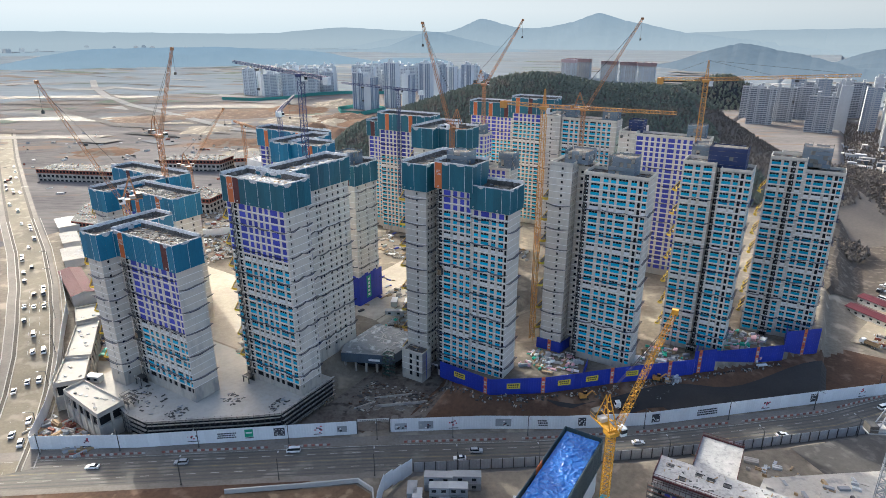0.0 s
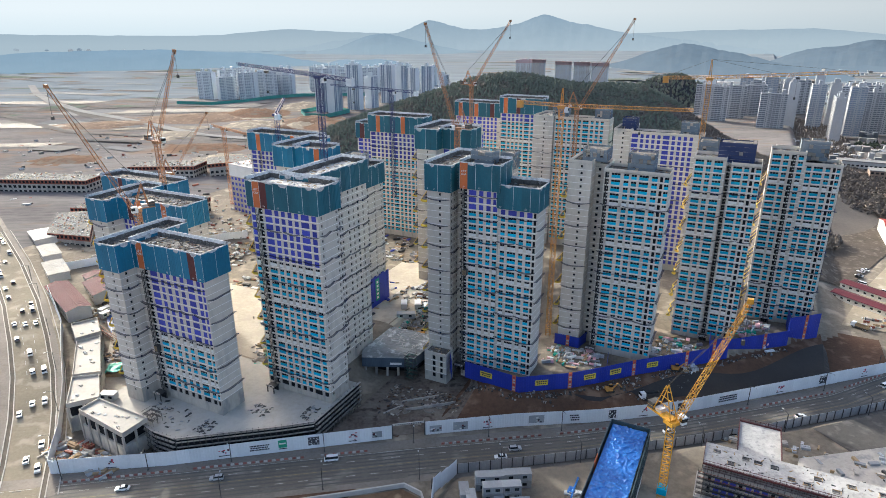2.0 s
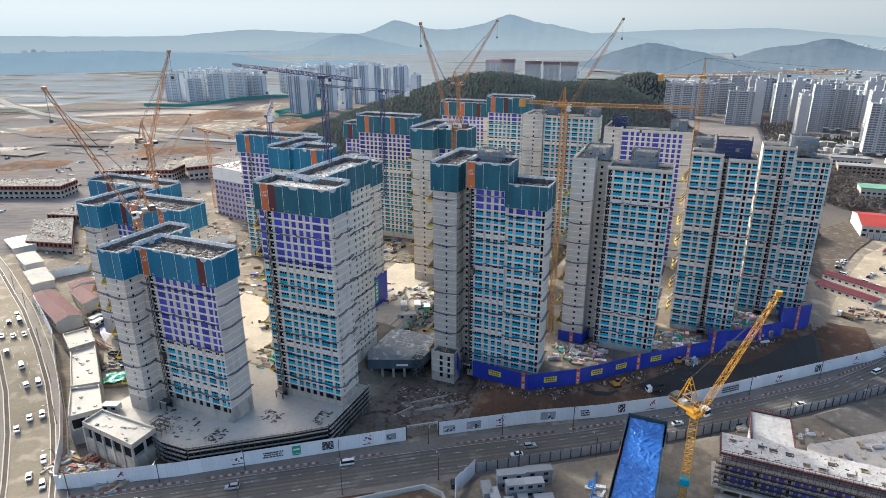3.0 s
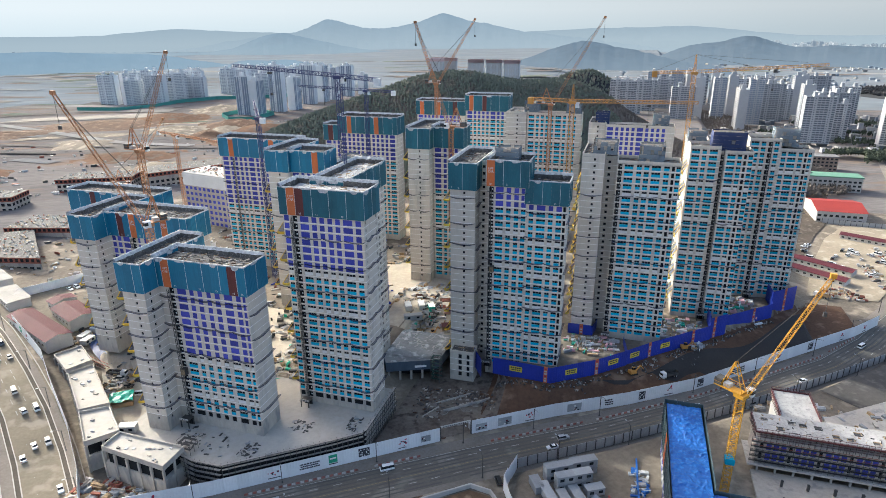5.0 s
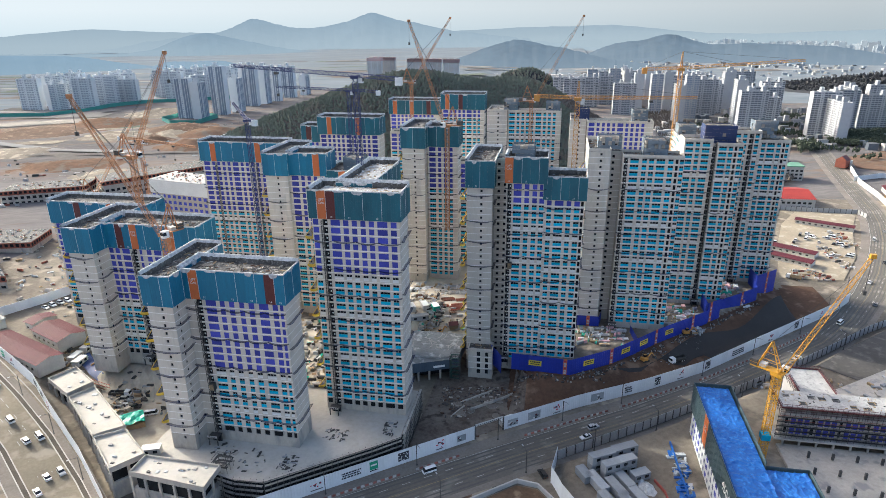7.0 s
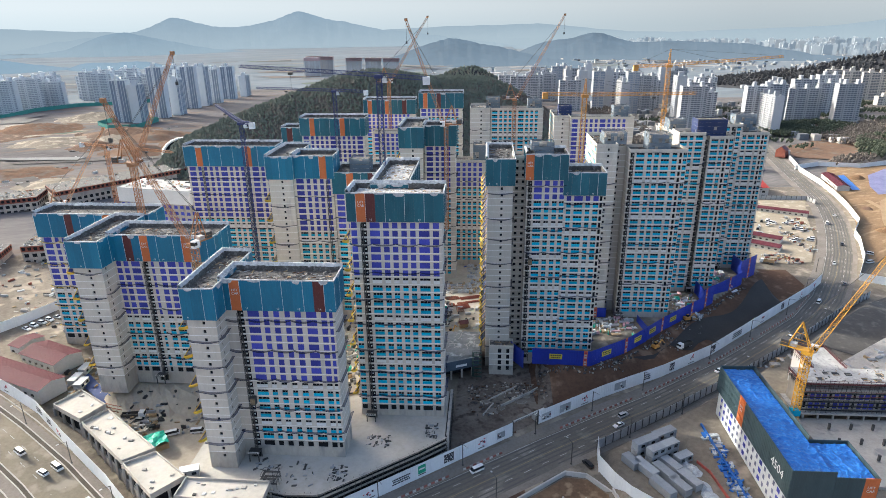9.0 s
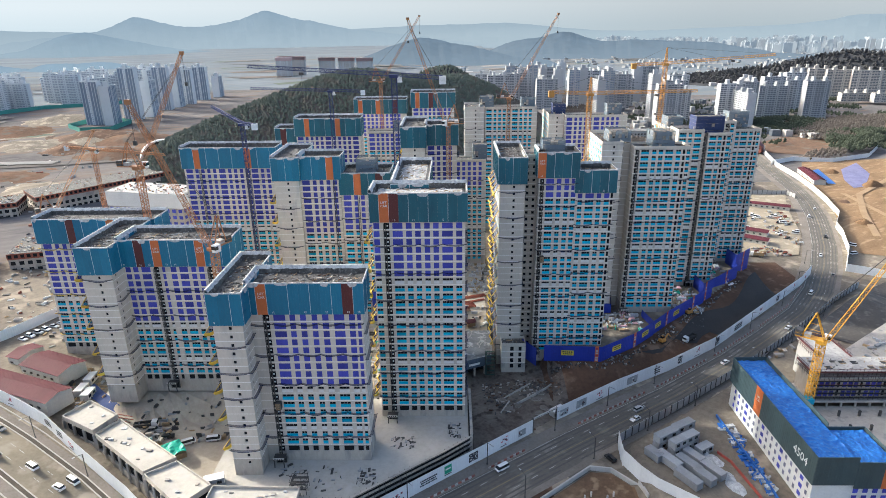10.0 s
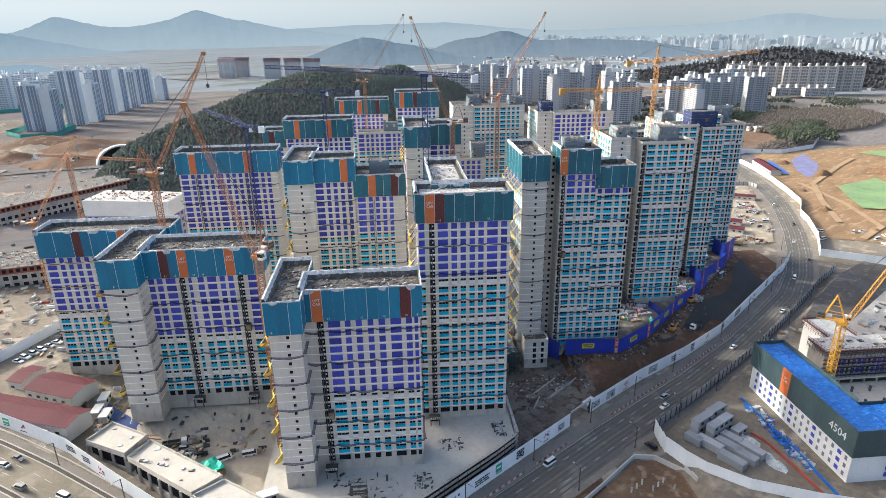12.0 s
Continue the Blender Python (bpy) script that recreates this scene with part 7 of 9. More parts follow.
# ---- buildings on the near side of the road ----
blk = empty("panel_block", at(-52.0, 104.5, 4.6), "low white block wrapped in grey-green panels with a blue sheeted roof", "building")
def near_block():
    L, Wd = 55.5, 10.8
    mb = Mesh()
    mb.box(0, Wd, 0, L, -1, 19.0, WHITE, top=TARP_BLUE)
    mb.box(Wd, Wd + 12, 0, 15.5, -1, 17.5, WHITE, top=TARP_BLUE)
    mb.link("wall", blk)
    gp = mat("form_panel_grey_green", (0.058, 0.092, 0.102), (0.04, 0.068, 0.077), 0.12, 1.0, 0.5, bump=0.1, vary=0.1, stretch=(1, 1, 0.3))
    def row(o, d, length, turn, z0, z1, mark=None):
        n = max(1, round(length / 4.6))
        w = length / n
        for i in range(n):
            c = (i + 0.5) * w
            pm = PANEL_ORANGE if mark == i else gp
            def build(mb, w=w, pm=pm):
                mb.box(-w / 2 + 0.03, w / 2 - 0.03, -0.08, 0.08, 0, z1 - z0, pm)
                for k in range(1, 5):
                    x = -w / 2 + w * k / 5
                    mb.box(x - 0.04, x + 0.04, -0.14, -0.08, 0, z1 - z0, pm)
            p = piece("form_panel", ("np", round(w, 2), z1 - z0, pm.name), build, blk, Matrix.Translation((o[0] + d[0] * c, o[1] + d[1] * c, z0)) @ pose(0, 0, 0, 0, 0, turn))
            if mark == i:
                words(p, "LIFT\nCAR", 1.2, pose(0, -0.16, (z1 - z0) * 0.6, 90, 0, 0), WHITE, "white letters")
        return p
    row((-0.7, L + 0.7), (0, -1), L + 1.4, 270, 10.2, 20.2, mark=4)
    row((-0.7, -0.7), (1, 0), Wd + 1.4, 0, 10.2, 20.2)
    row((Wd + 0.7, L + 0.7), (-1, 0), Wd + 1.4, 180, 10.2, 20.2)
    row((Wd + 0.7, 15.5), (0, 1), L - 14.8, 90, 10.2, 20.2)
    row((Wd + 0.75, -0.7), (1, 0), 11.9, 0, 9.0, 18.4, mark=2)
    row((Wd + 12.7, -0.7), (0, 1), 16.9, 90, 9.0, 18.4)
    row((Wd + 12.7, 16.2), (-1, 0), 12, 180, 9.0, 18.4)
    words(blk, "4504", 4.0, Matrix.Translation((-0.92, 7.0, 15.0)) @ pose(0, 0, 0, 90, 0, 270), WHITE, "white block number")
    # windows in the white storeys, long side and end
    for f in range(3):
        for i in range(17):
            kind = "violet" if i % 4 == 1 or i > 14 else "grey"
            w = 1.7 if i % 4 == 1 else 1.05
            piece("window", ("nb", w, kind), lambda mb, w=w, kind=kind: opening(mb, w, 1.5, kind), blk, Matrix.Translation((-0.2, 2.0 + i * 3.1, 1.6 + f * 2.9)) @ pose(0, 0, 0, 0, 0, 270))
    for f in range(3):
        for i in range(4):
            piece("window", ("nb", 1.5, "violet"), lambda mb: opening(mb, 1.5, 1.7, "violet"), blk, pose(Wd + 2 + i * 2.9, -0.2, 1.6 + f * 2.7))
    # crumpled sheet over the roof
    rng = random.Random(8)
    for x0, x1, y0, y1, zz in ((0.1, Wd - 0.1, 0.1, L - 0.1, 19.1), (Wd, Wd + 11.9, 0.1, 15.4, 17.6)):
        nx, ny = int((x1 - x0) * 4), int((y1 - y0) * 4)
        sh = Mesh()
        sh.v = []
        for j in range(ny + 1):
            for i in range(nx + 1):
                x, y = x0 + (x1 - x0) * i / nx, y0 + (y1 - y0) * j / ny
                fold = sum(p * (1 - abs(noise.noise(Vector((x * f + y * q, y * f * 0.8 - x * q, c))))) ** e for f, q, c, p, e in ((0.16, 0.03, 1, 0.3, 5), (0.45, 0.2, 4, 0.34, 8), (0.8, -0.3, 9, 0.2, 9), (1.3, 0.5, 6, 0.09, 6)))
                sh.v.append((x, y, zz - 0.3 + fold + 0.18 * (1 - abs(math.sin(y * 0.62 + 0.9 * noise.noise(Vector((x * 0.3, y * 0.1, 3)))))) ** 4))
        for j in range(ny):
            for i in range(nx):
                sh.f.append((j * (nx + 1) + i, j * (nx + 1) + i + 1, (j + 1) * (nx + 1) + i + 1, (j + 1) * (nx + 1) + i))
                sh.k.append(0)
        sh.slot(TARP_BLUE)
        sh.link("roof_sheet", blk, "crumpled bright blue tarpaulin", smooth=True)
near_block()

deckb = empty("unfinished_block", at(-23.5, 158.2, 4.6), "unfinished concrete block with red-edged slab and violet windows", "building")
def near_frame():
    rng = random.Random(5)
    L = 66
    mb = Mesh()
    mb.box(0, L, 0, 10, 3.8, 12.6, PLINTH)
    mb.link("wall", deckb)
    for f in range(2):
        for i in range(30):
            piece("window", ("nd", i % 4 == 0), lambda mb, i=i: opening(mb, 1.5 if i % 4 else 0.9, 2.3, "violet" if i % 4 else "small"), deckb, pose(1.8 + i * 2.15, -0.22, 4.9 + f * 3.9))
    for z, t in ((3.4, 0.5), (12.6, 0.5), (15.0, 0.6)):
        mb = Mesh()
        mb.box(-0.6 if z > 4 else -2, L, -0.6 if z > 4 else -2.5, 10.4, z, z + t, PLINTH, top=DECK_WHITE)
        mb.link("floor_slab", deckb)
    mb = Mesh()
    mb.box(8.5, 20.5, 10.4, 27.5, 14.2, 15.2, PLINTH, top=DECK_WHITE)
    mb.box(9, 20, 10.4, 27, -1, 14.2, SANDWICH)
    mb.link("stair_wing", deckb, "pale concrete stair wing")
    ed = Mesh()
    for a, b in chain([(-0.7, 10.4), (-0.7, -0.7), (L, -0.7)], 1.6) + chain([(8.4, 10.4), (8.4, 27.6), (20.6, 27.6), (20.6, 10.4)], 1.6):
        ed.beam((*a, 12.4), (*a, 16.8), 0.05, STEEL)
        for z in (13.6, 14.4, 15.9, 16.6):
            ed.beam((*a, z), (*b, z), 0.05, PANEL_MAROON)
        ed.box(min(a.x, b.x) - 0.05, max(a.x, b.x) + 0.05, min(a.y, b.y) - 0.05, max(a.y, b.y) + 0.05, 15.0, 15.7, PANEL_MAROON)
    for a, b in chain([(-1.6, -1.7), (L, -1.7)], 1.8):
        ed.beam((*a, 3.8), (*a, 14.2), 0.05, STEEL)
        for z in (5.6, 7.4, 9.2, 11.0, 12.8):
            ed.beam((*a, z), (*b, z), 0.06, BRICKRED if z > 10 else STEEL)
            ed.poly([(a.x, a.y, z - 0.9), (b.x, b.y, z - 0.9), (b.x, b.y + 0.9, z - 0.9), (a.x, a.y + 0.9, z - 0.9)], STEEL)
    ed.link("edge_rail", deckb, "rust-red edge forms and rails", kind="stuff")
    cl = Mesh()
    for i in range(16):
        x, y = 2.5 + i * 4 + rng.uniform(-0.6, 0.6), rng.choice((2.2, 6.4)) + rng.uniform(-0.5, 0.5)
        for x0, x1, y0, y1 in ((-1.1, 1.1, -0.9, -0.7), (-1.1, 1.1, 0.7, 0.9), (-1.1, -0.9, -0.7, 0.7), (0.9, 1.1, -0.7, 0.7)):
            cl.box(x + x0, x + x1, y + y0, y + y1, 15.6, 15.85, rng.choice((STEEL, PALLET, PLINTH)))
        cl.box(x - 0.85, x + 0.85, y - 0.65, y + 0.65, 15.604, 15.62, DECK)
    for _ in range(110):
        x, y, s = rng.uniform(0.5, L - 1), rng.uniform(0.5, 9.5), rng.uniform(0.15, 0.8)
        cl.box(-s, s, -0.12, 0.12, 0, rng.uniform(0.05, 0.3), rng.choice((PALLET, STEEL, PLINTH, STEEL, PLINTH)), M=Matrix.Translation((x, y, 15.6)) @ pose(0, 0, 0, 0, 0, rng.uniform(0, 180)))
    cl.link("slab_clutter", deckb, "bars, boards and bundles on the slab", kind="stuff")
    for i in range(12):
        c = Mesh()
        c.box(1 + i * 5.4, 1.6 + i * 5.4, -1.8, -1.2, -1, 3.4, PLINTH)
        c.link("column", deckb)
near_frame()

# lower deck with starter columns in front of it, and a pale deck behind
low = empty("basement_deck", at(-24, 121, 4.6), "pale basement deck with dark starter columns", "deck")
mb = Mesh()
mb.box(0, 90, 0, 36, -0.6, 1.1, PLINTH, top=PLINTH)
mb.link("slab", low)
for i in range(9):
    for j in range(4):
        piece("starter_column", ("starter",), lambda mb: (mb.box(-0.35, 0.35, -0.35, 0.35, 0, 2.6, STEEL), mb.box(-0.5, 0.5, -0.5, 0.5, 0, 0.3, PLINTH)), low, pose(7 + i * 7.5 + (j % 2), 4 + j * 8.4, 1.1))
pale = empty("podium_slab", at(4, 190, 4.6), "pale unfinished podium slab with clutter", "deck")
mb = Mesh()
prism(mb, [(-2, -20), (76, -20), (106, 25), (56, 38), (23, 14), (0, -3)], -0.6, 6.0, PLINTH, PLINTH)
mb.link("slab", pale)
rng = random.Random(12)
mb = Mesh()
for _ in range(260):
    x, y = rng.uniform(2, 90), rng.uniform(-19, 30)
    if y > -6 + x * 0.72 or y < (x - 76) * 1.6 - 18:
        continue
    s, h = rng.uniform(0.3, 1.8), rng.uniform(0.1, 1.0)
    mb.box(-s, s, -s * 0.4, s * 0.4, 0, h, rng.choice((STEEL, WRAP, PLINTH, PALLET, GREYBOX, PLINTH, STEEL, PALLET)), M=Matrix.Translation((x, y, 6.0)) @ pose(0, 0, 0, 0, 0, rng.choice((0, 30, 90, 120))))
mb.link("slab_clutter", pale, "stacks, ducts and frames on the slab", kind="stuff")

# ---- unfinished low blocks behind the estate's west side ----
def carcass(pts, z0, z1, label, m=BRICKRED, violet=False, white=False):
    o = pts[0]
    root = empty("carcass_block", at(*o, 0), label, "building", group="unfinished blocks")
    p = local(pts, o)
    n = int((z1 - z0) / 4)
    mb = Mesh()
    prism(mb, p, z0, z1 - (8 if white else 1.4), PLINTH, DECK)
    mb.link("wall", root)
    mb = Mesh()
    c = sum((Vector(q) for q in p), Vector((0, 0))) / len(p)
    big = [tuple(c + (Vector(q) - c) * 1.02) for q in p]
    prism(mb, big, z1 - (9 if white else 3.4), z1, WHITE if white else m, DECK_WHITE if white else DECK)
    mb.link("top_form", root, "white wrapped top storeys" if white else "rust-red top forms")
    for a, b in zip(p, p[1:] + p[:1]):
        a, b = Vector(a), Vector(b)
        t = (b - a).normalized()
        ang = math.degrees(math.atan2(t.y, t.x))
        for f in range(n):
            z = z0 + 1.2 + f * 4
            if z + 2.4 > z1 - (9 if white else 2.6):
                break
            for s, e in chain([a, b], 4.2):
                q = (s + e) / 2
                piece("window", ("carc", violet), lambda mb: mb.box(-1.2, 1.2, -0.06, 0.02, 0, 2.1, VIOLET if violet else DARK), root, Matrix.Translation((q.x, q.y, z)) @ pose(0, 0, 0, 0, 0, ang))
    if not white:
        for a, b in zip(big, big[1:] + big[:1]):
            for s, e in chain([Vector(a), Vector(b)], 3.2):
                q, t = (s + e) / 2, (e - s).normalized()
                # Dark plates on the solid forms, coloured as the shade of openings.
                piece("top_opening", ("carctop",), lambda mb: mb.box(-0.95, 0.95, -0.06, 0.02, 0, 1.9, DARK), root, Matrix.Translation((q.x, q.y, z1 - 2.6)) @ pose(0, 0, 0, 0, 0, math.degrees(math.atan2(t.y, t.x))))
    cl = Mesh()
    rng = random.Random(int(abs(o[0])))
    for _ in range(130):
        k = rng.randrange(len(p))
        q = c + (Vector(p[k]).lerp(Vector(p[k - 1]), rng.random()) - c) * (0.95 * math.sqrt(rng.random()))
        s = rng.uniform(0.2, 0.8)
        cl.box(-s, s, -0.3, 0.3, 0, rng.uniform(0.2, 0.8), rng.choice((PLINTH, PALLET, WRAP, GREYBOX, BRICKRED, STEEL)), M=Matrix.Translation((q.x, q.y, z1)) @ pose(0, 0, 0, 0, 0, rng.uniform(0, 180)))
    cl.link("roof_clutter", root, "timber and bundles on the roof", kind="stuff")


def uvs(*pts):
    return [(x * CU + y * SU, -x * SU + y * CU) for x, y in pts]


carcass(uvs((-150, 466), (-112, 432), (-98, 448), (-134, 484)), 13, 50, "unfinished block wrapped in white at the top", violet=True, white=True)
carcass(uvs((-192, 560), (-60, 612), (-66, 640), (-200, 590)), 13, 31, "long unfinished concrete block with rust-red forms")
carcass(uvs((-350, 520), (-276, 508), (-272, 530), (-348, 545)), 14, 30, "unfinished concrete block with red edge forms")
carcass(uvs((-262, 560), (-205, 556), (-200, 580), (-258, 586)), 14, 30, "unfinished concrete block with red edge forms")
carcass(uvs((-205, 446), (-172, 436), (-166, 462), (-198, 476)), 14, 26, "low unfinished block strewn with red timber")
carcass([(-418, 205), (-387, 212), (-438, 252), (-457, 236)], 13.5, 22.5, "low unfinished block with orange edge forms and a pale deck")
carcass(uvs((-260, 448), (-218, 436), (-212, 462), (-252, 476)), 14, 24, "low unfinished block with red edge forms")

# steel-grid deck and purple-edged deck among the western works
grid = empty("grid_deck", at(-420, 276, 13.4, -67), "dark deck under a grid of pale steel beams", "deck")
mb = Mesh()
mb.box(-19, 19, -14, 14, -1, 0.2, STEEL, top=DECK)
mb.link("slab", grid)
for i in range(10):
    piece("beam", ("gridbeam", 28), lambda mb: mb.box(-0.25, 0.25, -14, 14, 0.2, 0.9, FRAME), grid, pose(-18 + i * 4, 0, 0))
for i in range(15):
    piece("purlin", ("gridpurlin", 38), lambda mb: mb.box(-19, 19, -0.1, 0.1, 0.9, 1.15, FRAME), grid, pose(0, -13.5 + i * 1.93, 0))
PURPLE = mat("purple_edge_form", (0.25, 0.13, 0.42), (0.18, 0.09, 0.32), 0.3, 2, 0.7)
# Dark slabs put in for the shadow lying in the basement pits.
for pts, zt, lab in (([(-551, 500), (-508, 518), (-478, 462), (-520, 440)], 16.0, "basement deck among the works, dark for pit shadow"), ([(-500, 420), (-462, 440), (-440, 392), (-478, 372)], 15.0, "basement slab strewn with steel, dark for pit shadow"), ([(-455, 372), (-424, 380), (-412, 340), (-445, 332)], 14.6, "grey slab edged with rust-red forms")):
    dk = empty("basement_deck", at(*pts[0], 0), lab, "deck")
    q = local(pts, pts[0])
    mb = Mesh()
    prism(mb, q, 11, zt, STEEL, DECK)
    mb.link("slab", dk)
    for a, b in zip(q, q[1:] + q[:1]):
        mb = Mesh()
        a, b = Vector(a), Vector(b)
        for k in range(8):
            mb.beam((*a.lerp(b, k / 8), zt), (*a.lerp(b, (k + 0.9) / 8), zt), 0.5, PURPLE if zt > 15.5 else BRICKRED)
        mb.link("edge_form", dk)
    mb = Mesh()
    rr = random.Random(int(zt * 10))
    c = sum((Vector(p) for p in q), Vector((0, 0))) / 4
    for k in range(70):
        i = rr.randrange(4)
        p = c + (Vector(q[i]).lerp(Vector(q[i - 1]), rr.random()) - c) * (0.92 * math.sqrt(rr.random()))
        w = rr.uniform(0.4, 2.2)
        mb.box(-w, w, -0.4, 0.4, 0, rr.uniform(0.2, 1.2), rr.choice((STEEL, PLINTH, BRICKRED, WRAP)), M=Matrix.Translation((p.x, p.y, zt)) @ pose(0, 0, 0, 0, 0, rr.uniform(0, 180)))
    mb.link("slab_clutter", dk, "steel and boards on the slab", kind="stuff")
pd = empty("purple_deck", at(-440, 314, 14, 25), "concrete deck edged with purple forms", "deck")
mb = Mesh()
mb.box(-18, 18, -7, 7, -3, 1.6, PLINTH, top=DECK)
mb.link("slab", pd)
for x0, x1, y0, y1 in ((-18.3, 18.3, -7.3, -7.01), (-18.3, 18.3, 7.01, 7.3), (-18.3, -18.01, -7, 7), (18.01, 18.3, -7, 7), (-18, 18, -2.4, -1.8), (-18, 18, 2.4, 3.0)):
    mb = Mesh()
    mb.box(x0, x1, y0, y1, 0.6, 2.6, PURPLE)
    mb.link("edge_form", pd)
# ---- vehicles ----
def wheel(mb, r=0.33, w=0.22):
    n = 10
    ring = [(r * math.cos(i * math.tau / n), r * math.sin(i * math.tau / n)) for i in range(n)]
    for i in range(n):
        (a, b), (c, d) = ring[i], ring[(i + 1) % n]
        mb.poly([(a, -w / 2, b), (a, w / 2, b), (c, w / 2, d), (c, -w / 2, d)], BLACK)
    mb.poly([(a, -w / 2, b) for a, b in ring], BLACK)
    mb.poly([(a, w / 2, b) for a, b in ring[::-1]], BLACK)
    mb.poly([(a * 0.6, -w / 2 - 0.01, b * 0.6) for a, b in ring], FRAME)
    mb.poly([(a * 0.6, w / 2 + 0.01, b * 0.6) for a, b in ring[::-1]], FRAME)


def hull(mb, prof, w, m, inset=0.0):
    """A body from a side profile (x, z), narrowed by inset towards its upper points."""
    zs = [z for _, z in prof]
    lo, hi = min(zs), max(zs)
    side = lambda x, z, s: (x, s * (w / 2 - inset * (z - lo) / (hi - lo)), z)
    n = len(prof)
    for i in range(n):
        (a, b), (c, d) = prof[i], prof[(i + 1) % n]
        mb.poly([side(a, b, -1), side(a, b, 1), side(c, d, 1), side(c, d, -1)], m)
    mb.poly([side(x, z, -1) for x, z in prof][::-1], m)
    mb.poly([side(x, z, 1) for x, z in prof], m)


KINDS = {
    "saloon": ([(-2.25, 0.3), (2.25, 0.3), (2.3, 0.65), (2.1, 0.78), (1.0, 0.95), (-1.6, 1.0), (-2.25, 0.95)], [(1.0, 0.93), (0.35, 1.42), (-0.9, 1.45), (-1.75, 0.98)], 1.82),
    "suv": ([(-2.3, 0.35), (2.3, 0.35), (2.35, 0.8), (2.1, 0.98), (1.1, 1.1), (-2.2, 1.15), (-2.3, 1.0)], [(1.1, 1.08), (0.5, 1.68), (-1.95, 1.7), (-2.25, 1.12)], 1.9),
    "van": ([(-2.5, 0.35), (2.4, 0.35), (2.45, 0.9), (2.2, 1.1), (-2.5, 1.1)], [(2.2, 1.08), (1.6, 1.95), (-2.4, 1.98), (-2.5, 1.1)], 1.95),
}
PROTO = {}


def car(kind, ci, u, v, turn, z=None, lift=0.14):
    z = ground_z(u, v) + lift if z is None else z
    names = ("white", "silver", "black", "dark red", "grey")
    if (kind, ci) not in PROTO:
        root = empty("car", at(u, v, z, turn), f"{names[ci]} {kind} standing on the road", "car", group="cars")
        body, cab, w = KINDS[kind]
        def mk(mb):
            hull(mb, body, w, CARS[ci], 0.06)
        piece("body", ("car", kind, ci), mk, root, Matrix())
        def gl(mb):
            hull(mb, cab, w - 0.12, GLASS, 0.2)
        piece("window", ("cabin", kind), gl, root, Matrix())
        def rf(mb):
            x1, z1 = cab[1]
            x2, z2 = cab[2]
            mb.box(x2 + 0.02, x1 - 0.02, -w / 2 + 0.26, w / 2 - 0.26, z1 - 0.02, z1 + 0.045, CARS[ci])
        piece("roof", ("roof", kind, ci), rf, root, Matrix())
        for x in (-1.4, 1.42):
            for y in (-w / 2 + 0.08, w / 2 - 0.08):
                piece("wheel", ("wheel",), wheel, root, pose(x, y, 0.33))
        for y in (-0.6, 0.6):
            piece("headlight", ("hl",), lambda mb: mb.box(-0.06, 0.06, -0.2, 0.2, -0.08, 0.08, PANEL_EDGE), root, pose(2.28, y, 0.68))
            piece("tail_light", ("tl",), lambda mb: mb.box(-0.05, 0.05, -0.2, 0.2, -0.08, 0.08, RED_WALL), root, pose(-2.26, y, 0.82))
        PROTO[(kind, ci)] = root
        return root
    return copy_thing(PROTO[(kind, ci)], at(u, v, z, turn))


def lane(line, s, d):
    pts = [Vector(p) for p in offset(line, d)]
    for a, b in zip(pts, pts[1:]):
        ln = (b - a).length
        if s <= ln:
            c = a.lerp(b, s / ln)
            return c.x, c.y, math.degrees(math.atan2(b.y - a.y, b.x - a.x))
        s -= ln
    return None


rng = random.Random(21)
for s, d, k, c, back in ((64, -5.5, "saloon", 0, 1), (128, 1.8, "saloon", 0, 1), (158, 1.8, "suv", 1, 1), (196, 5.6, "van", 0, 1), (262, 1.8, "suv", 1, 0), (256, -1.9, "saloon", 0, 1), (322, 2.0, "saloon", 0, 0), (345, -5.5, "suv", 1, 0), (378, -2.0, "saloon", 0, 0), (430, 2, "van", 0, 0), (470, -5.4, "saloon", 4, 0), (500, 2.0, "saloon", 0, 1), (545, -2, "suv", 2, 1), (590, 5.4, "van", 0, 0), (620, -2, "saloon", 1, 0)):
    p = lane(CENTRE, s, d)
    if p:
        car(k, c, p[0], p[1], p[2] + (180 if back else 0))
for s in range(16, 480, 7):
    for d in (-4.4, 0, 4.4):
        if rng.random() < (0.2 if s < 260 else 0.16):
            p = lane(LEFTROAD, s + rng.uniform(-1, 1), d * 0.95)
            if p:
                car(rng.choice(("saloon", "saloon", "suv", "van")), rng.choice((0, 0, 0, 1, 2, 2, 4)), p[0], p[1], p[2] + (180 if d < 0 else 0) + rng.uniform(-3, 3))
for i in range(16):
    car(rng.choice(("saloon", "suv")), rng.choice((0, 0, 1, 2)), -350 + i * 1.6 + rng.uniform(-0.3, 0.3), 196 + i * 3.1, -20 + rng.uniform(-5, 5), lift=0.05)
for u, v, t in ((-103.6, 133.2, 118),):
    car("suv", 2, u, v, t)
for u, v, t, k, c in ((-262, 140, 20, "suv", 2), (-254, 138.5, 28, "van", 0), (-246, 141.5, 12, "van", 0), (-268, 143, 8, "suv", 4)):
    car(k, c, u, v, t, lift=0.95)
for i in range(34):
    u, v = (rng.choice((44, 56, 70, 84)) + rng.uniform(0, 8)), rng.uniform(372, 430)
    car(rng.choice(("saloon", "suv", "van")), rng.choice((0, 0, 1, 2)), u, v, rng.choice((62, 152)) + rng.uniform(-6, 6), lift=0.45)
for i in range(10):
    car(rng.choice(("suv", "van")), 0, rng.uniform(100, 150), rng.uniform(305, 350), rng.uniform(0, 180), lift=0.05)


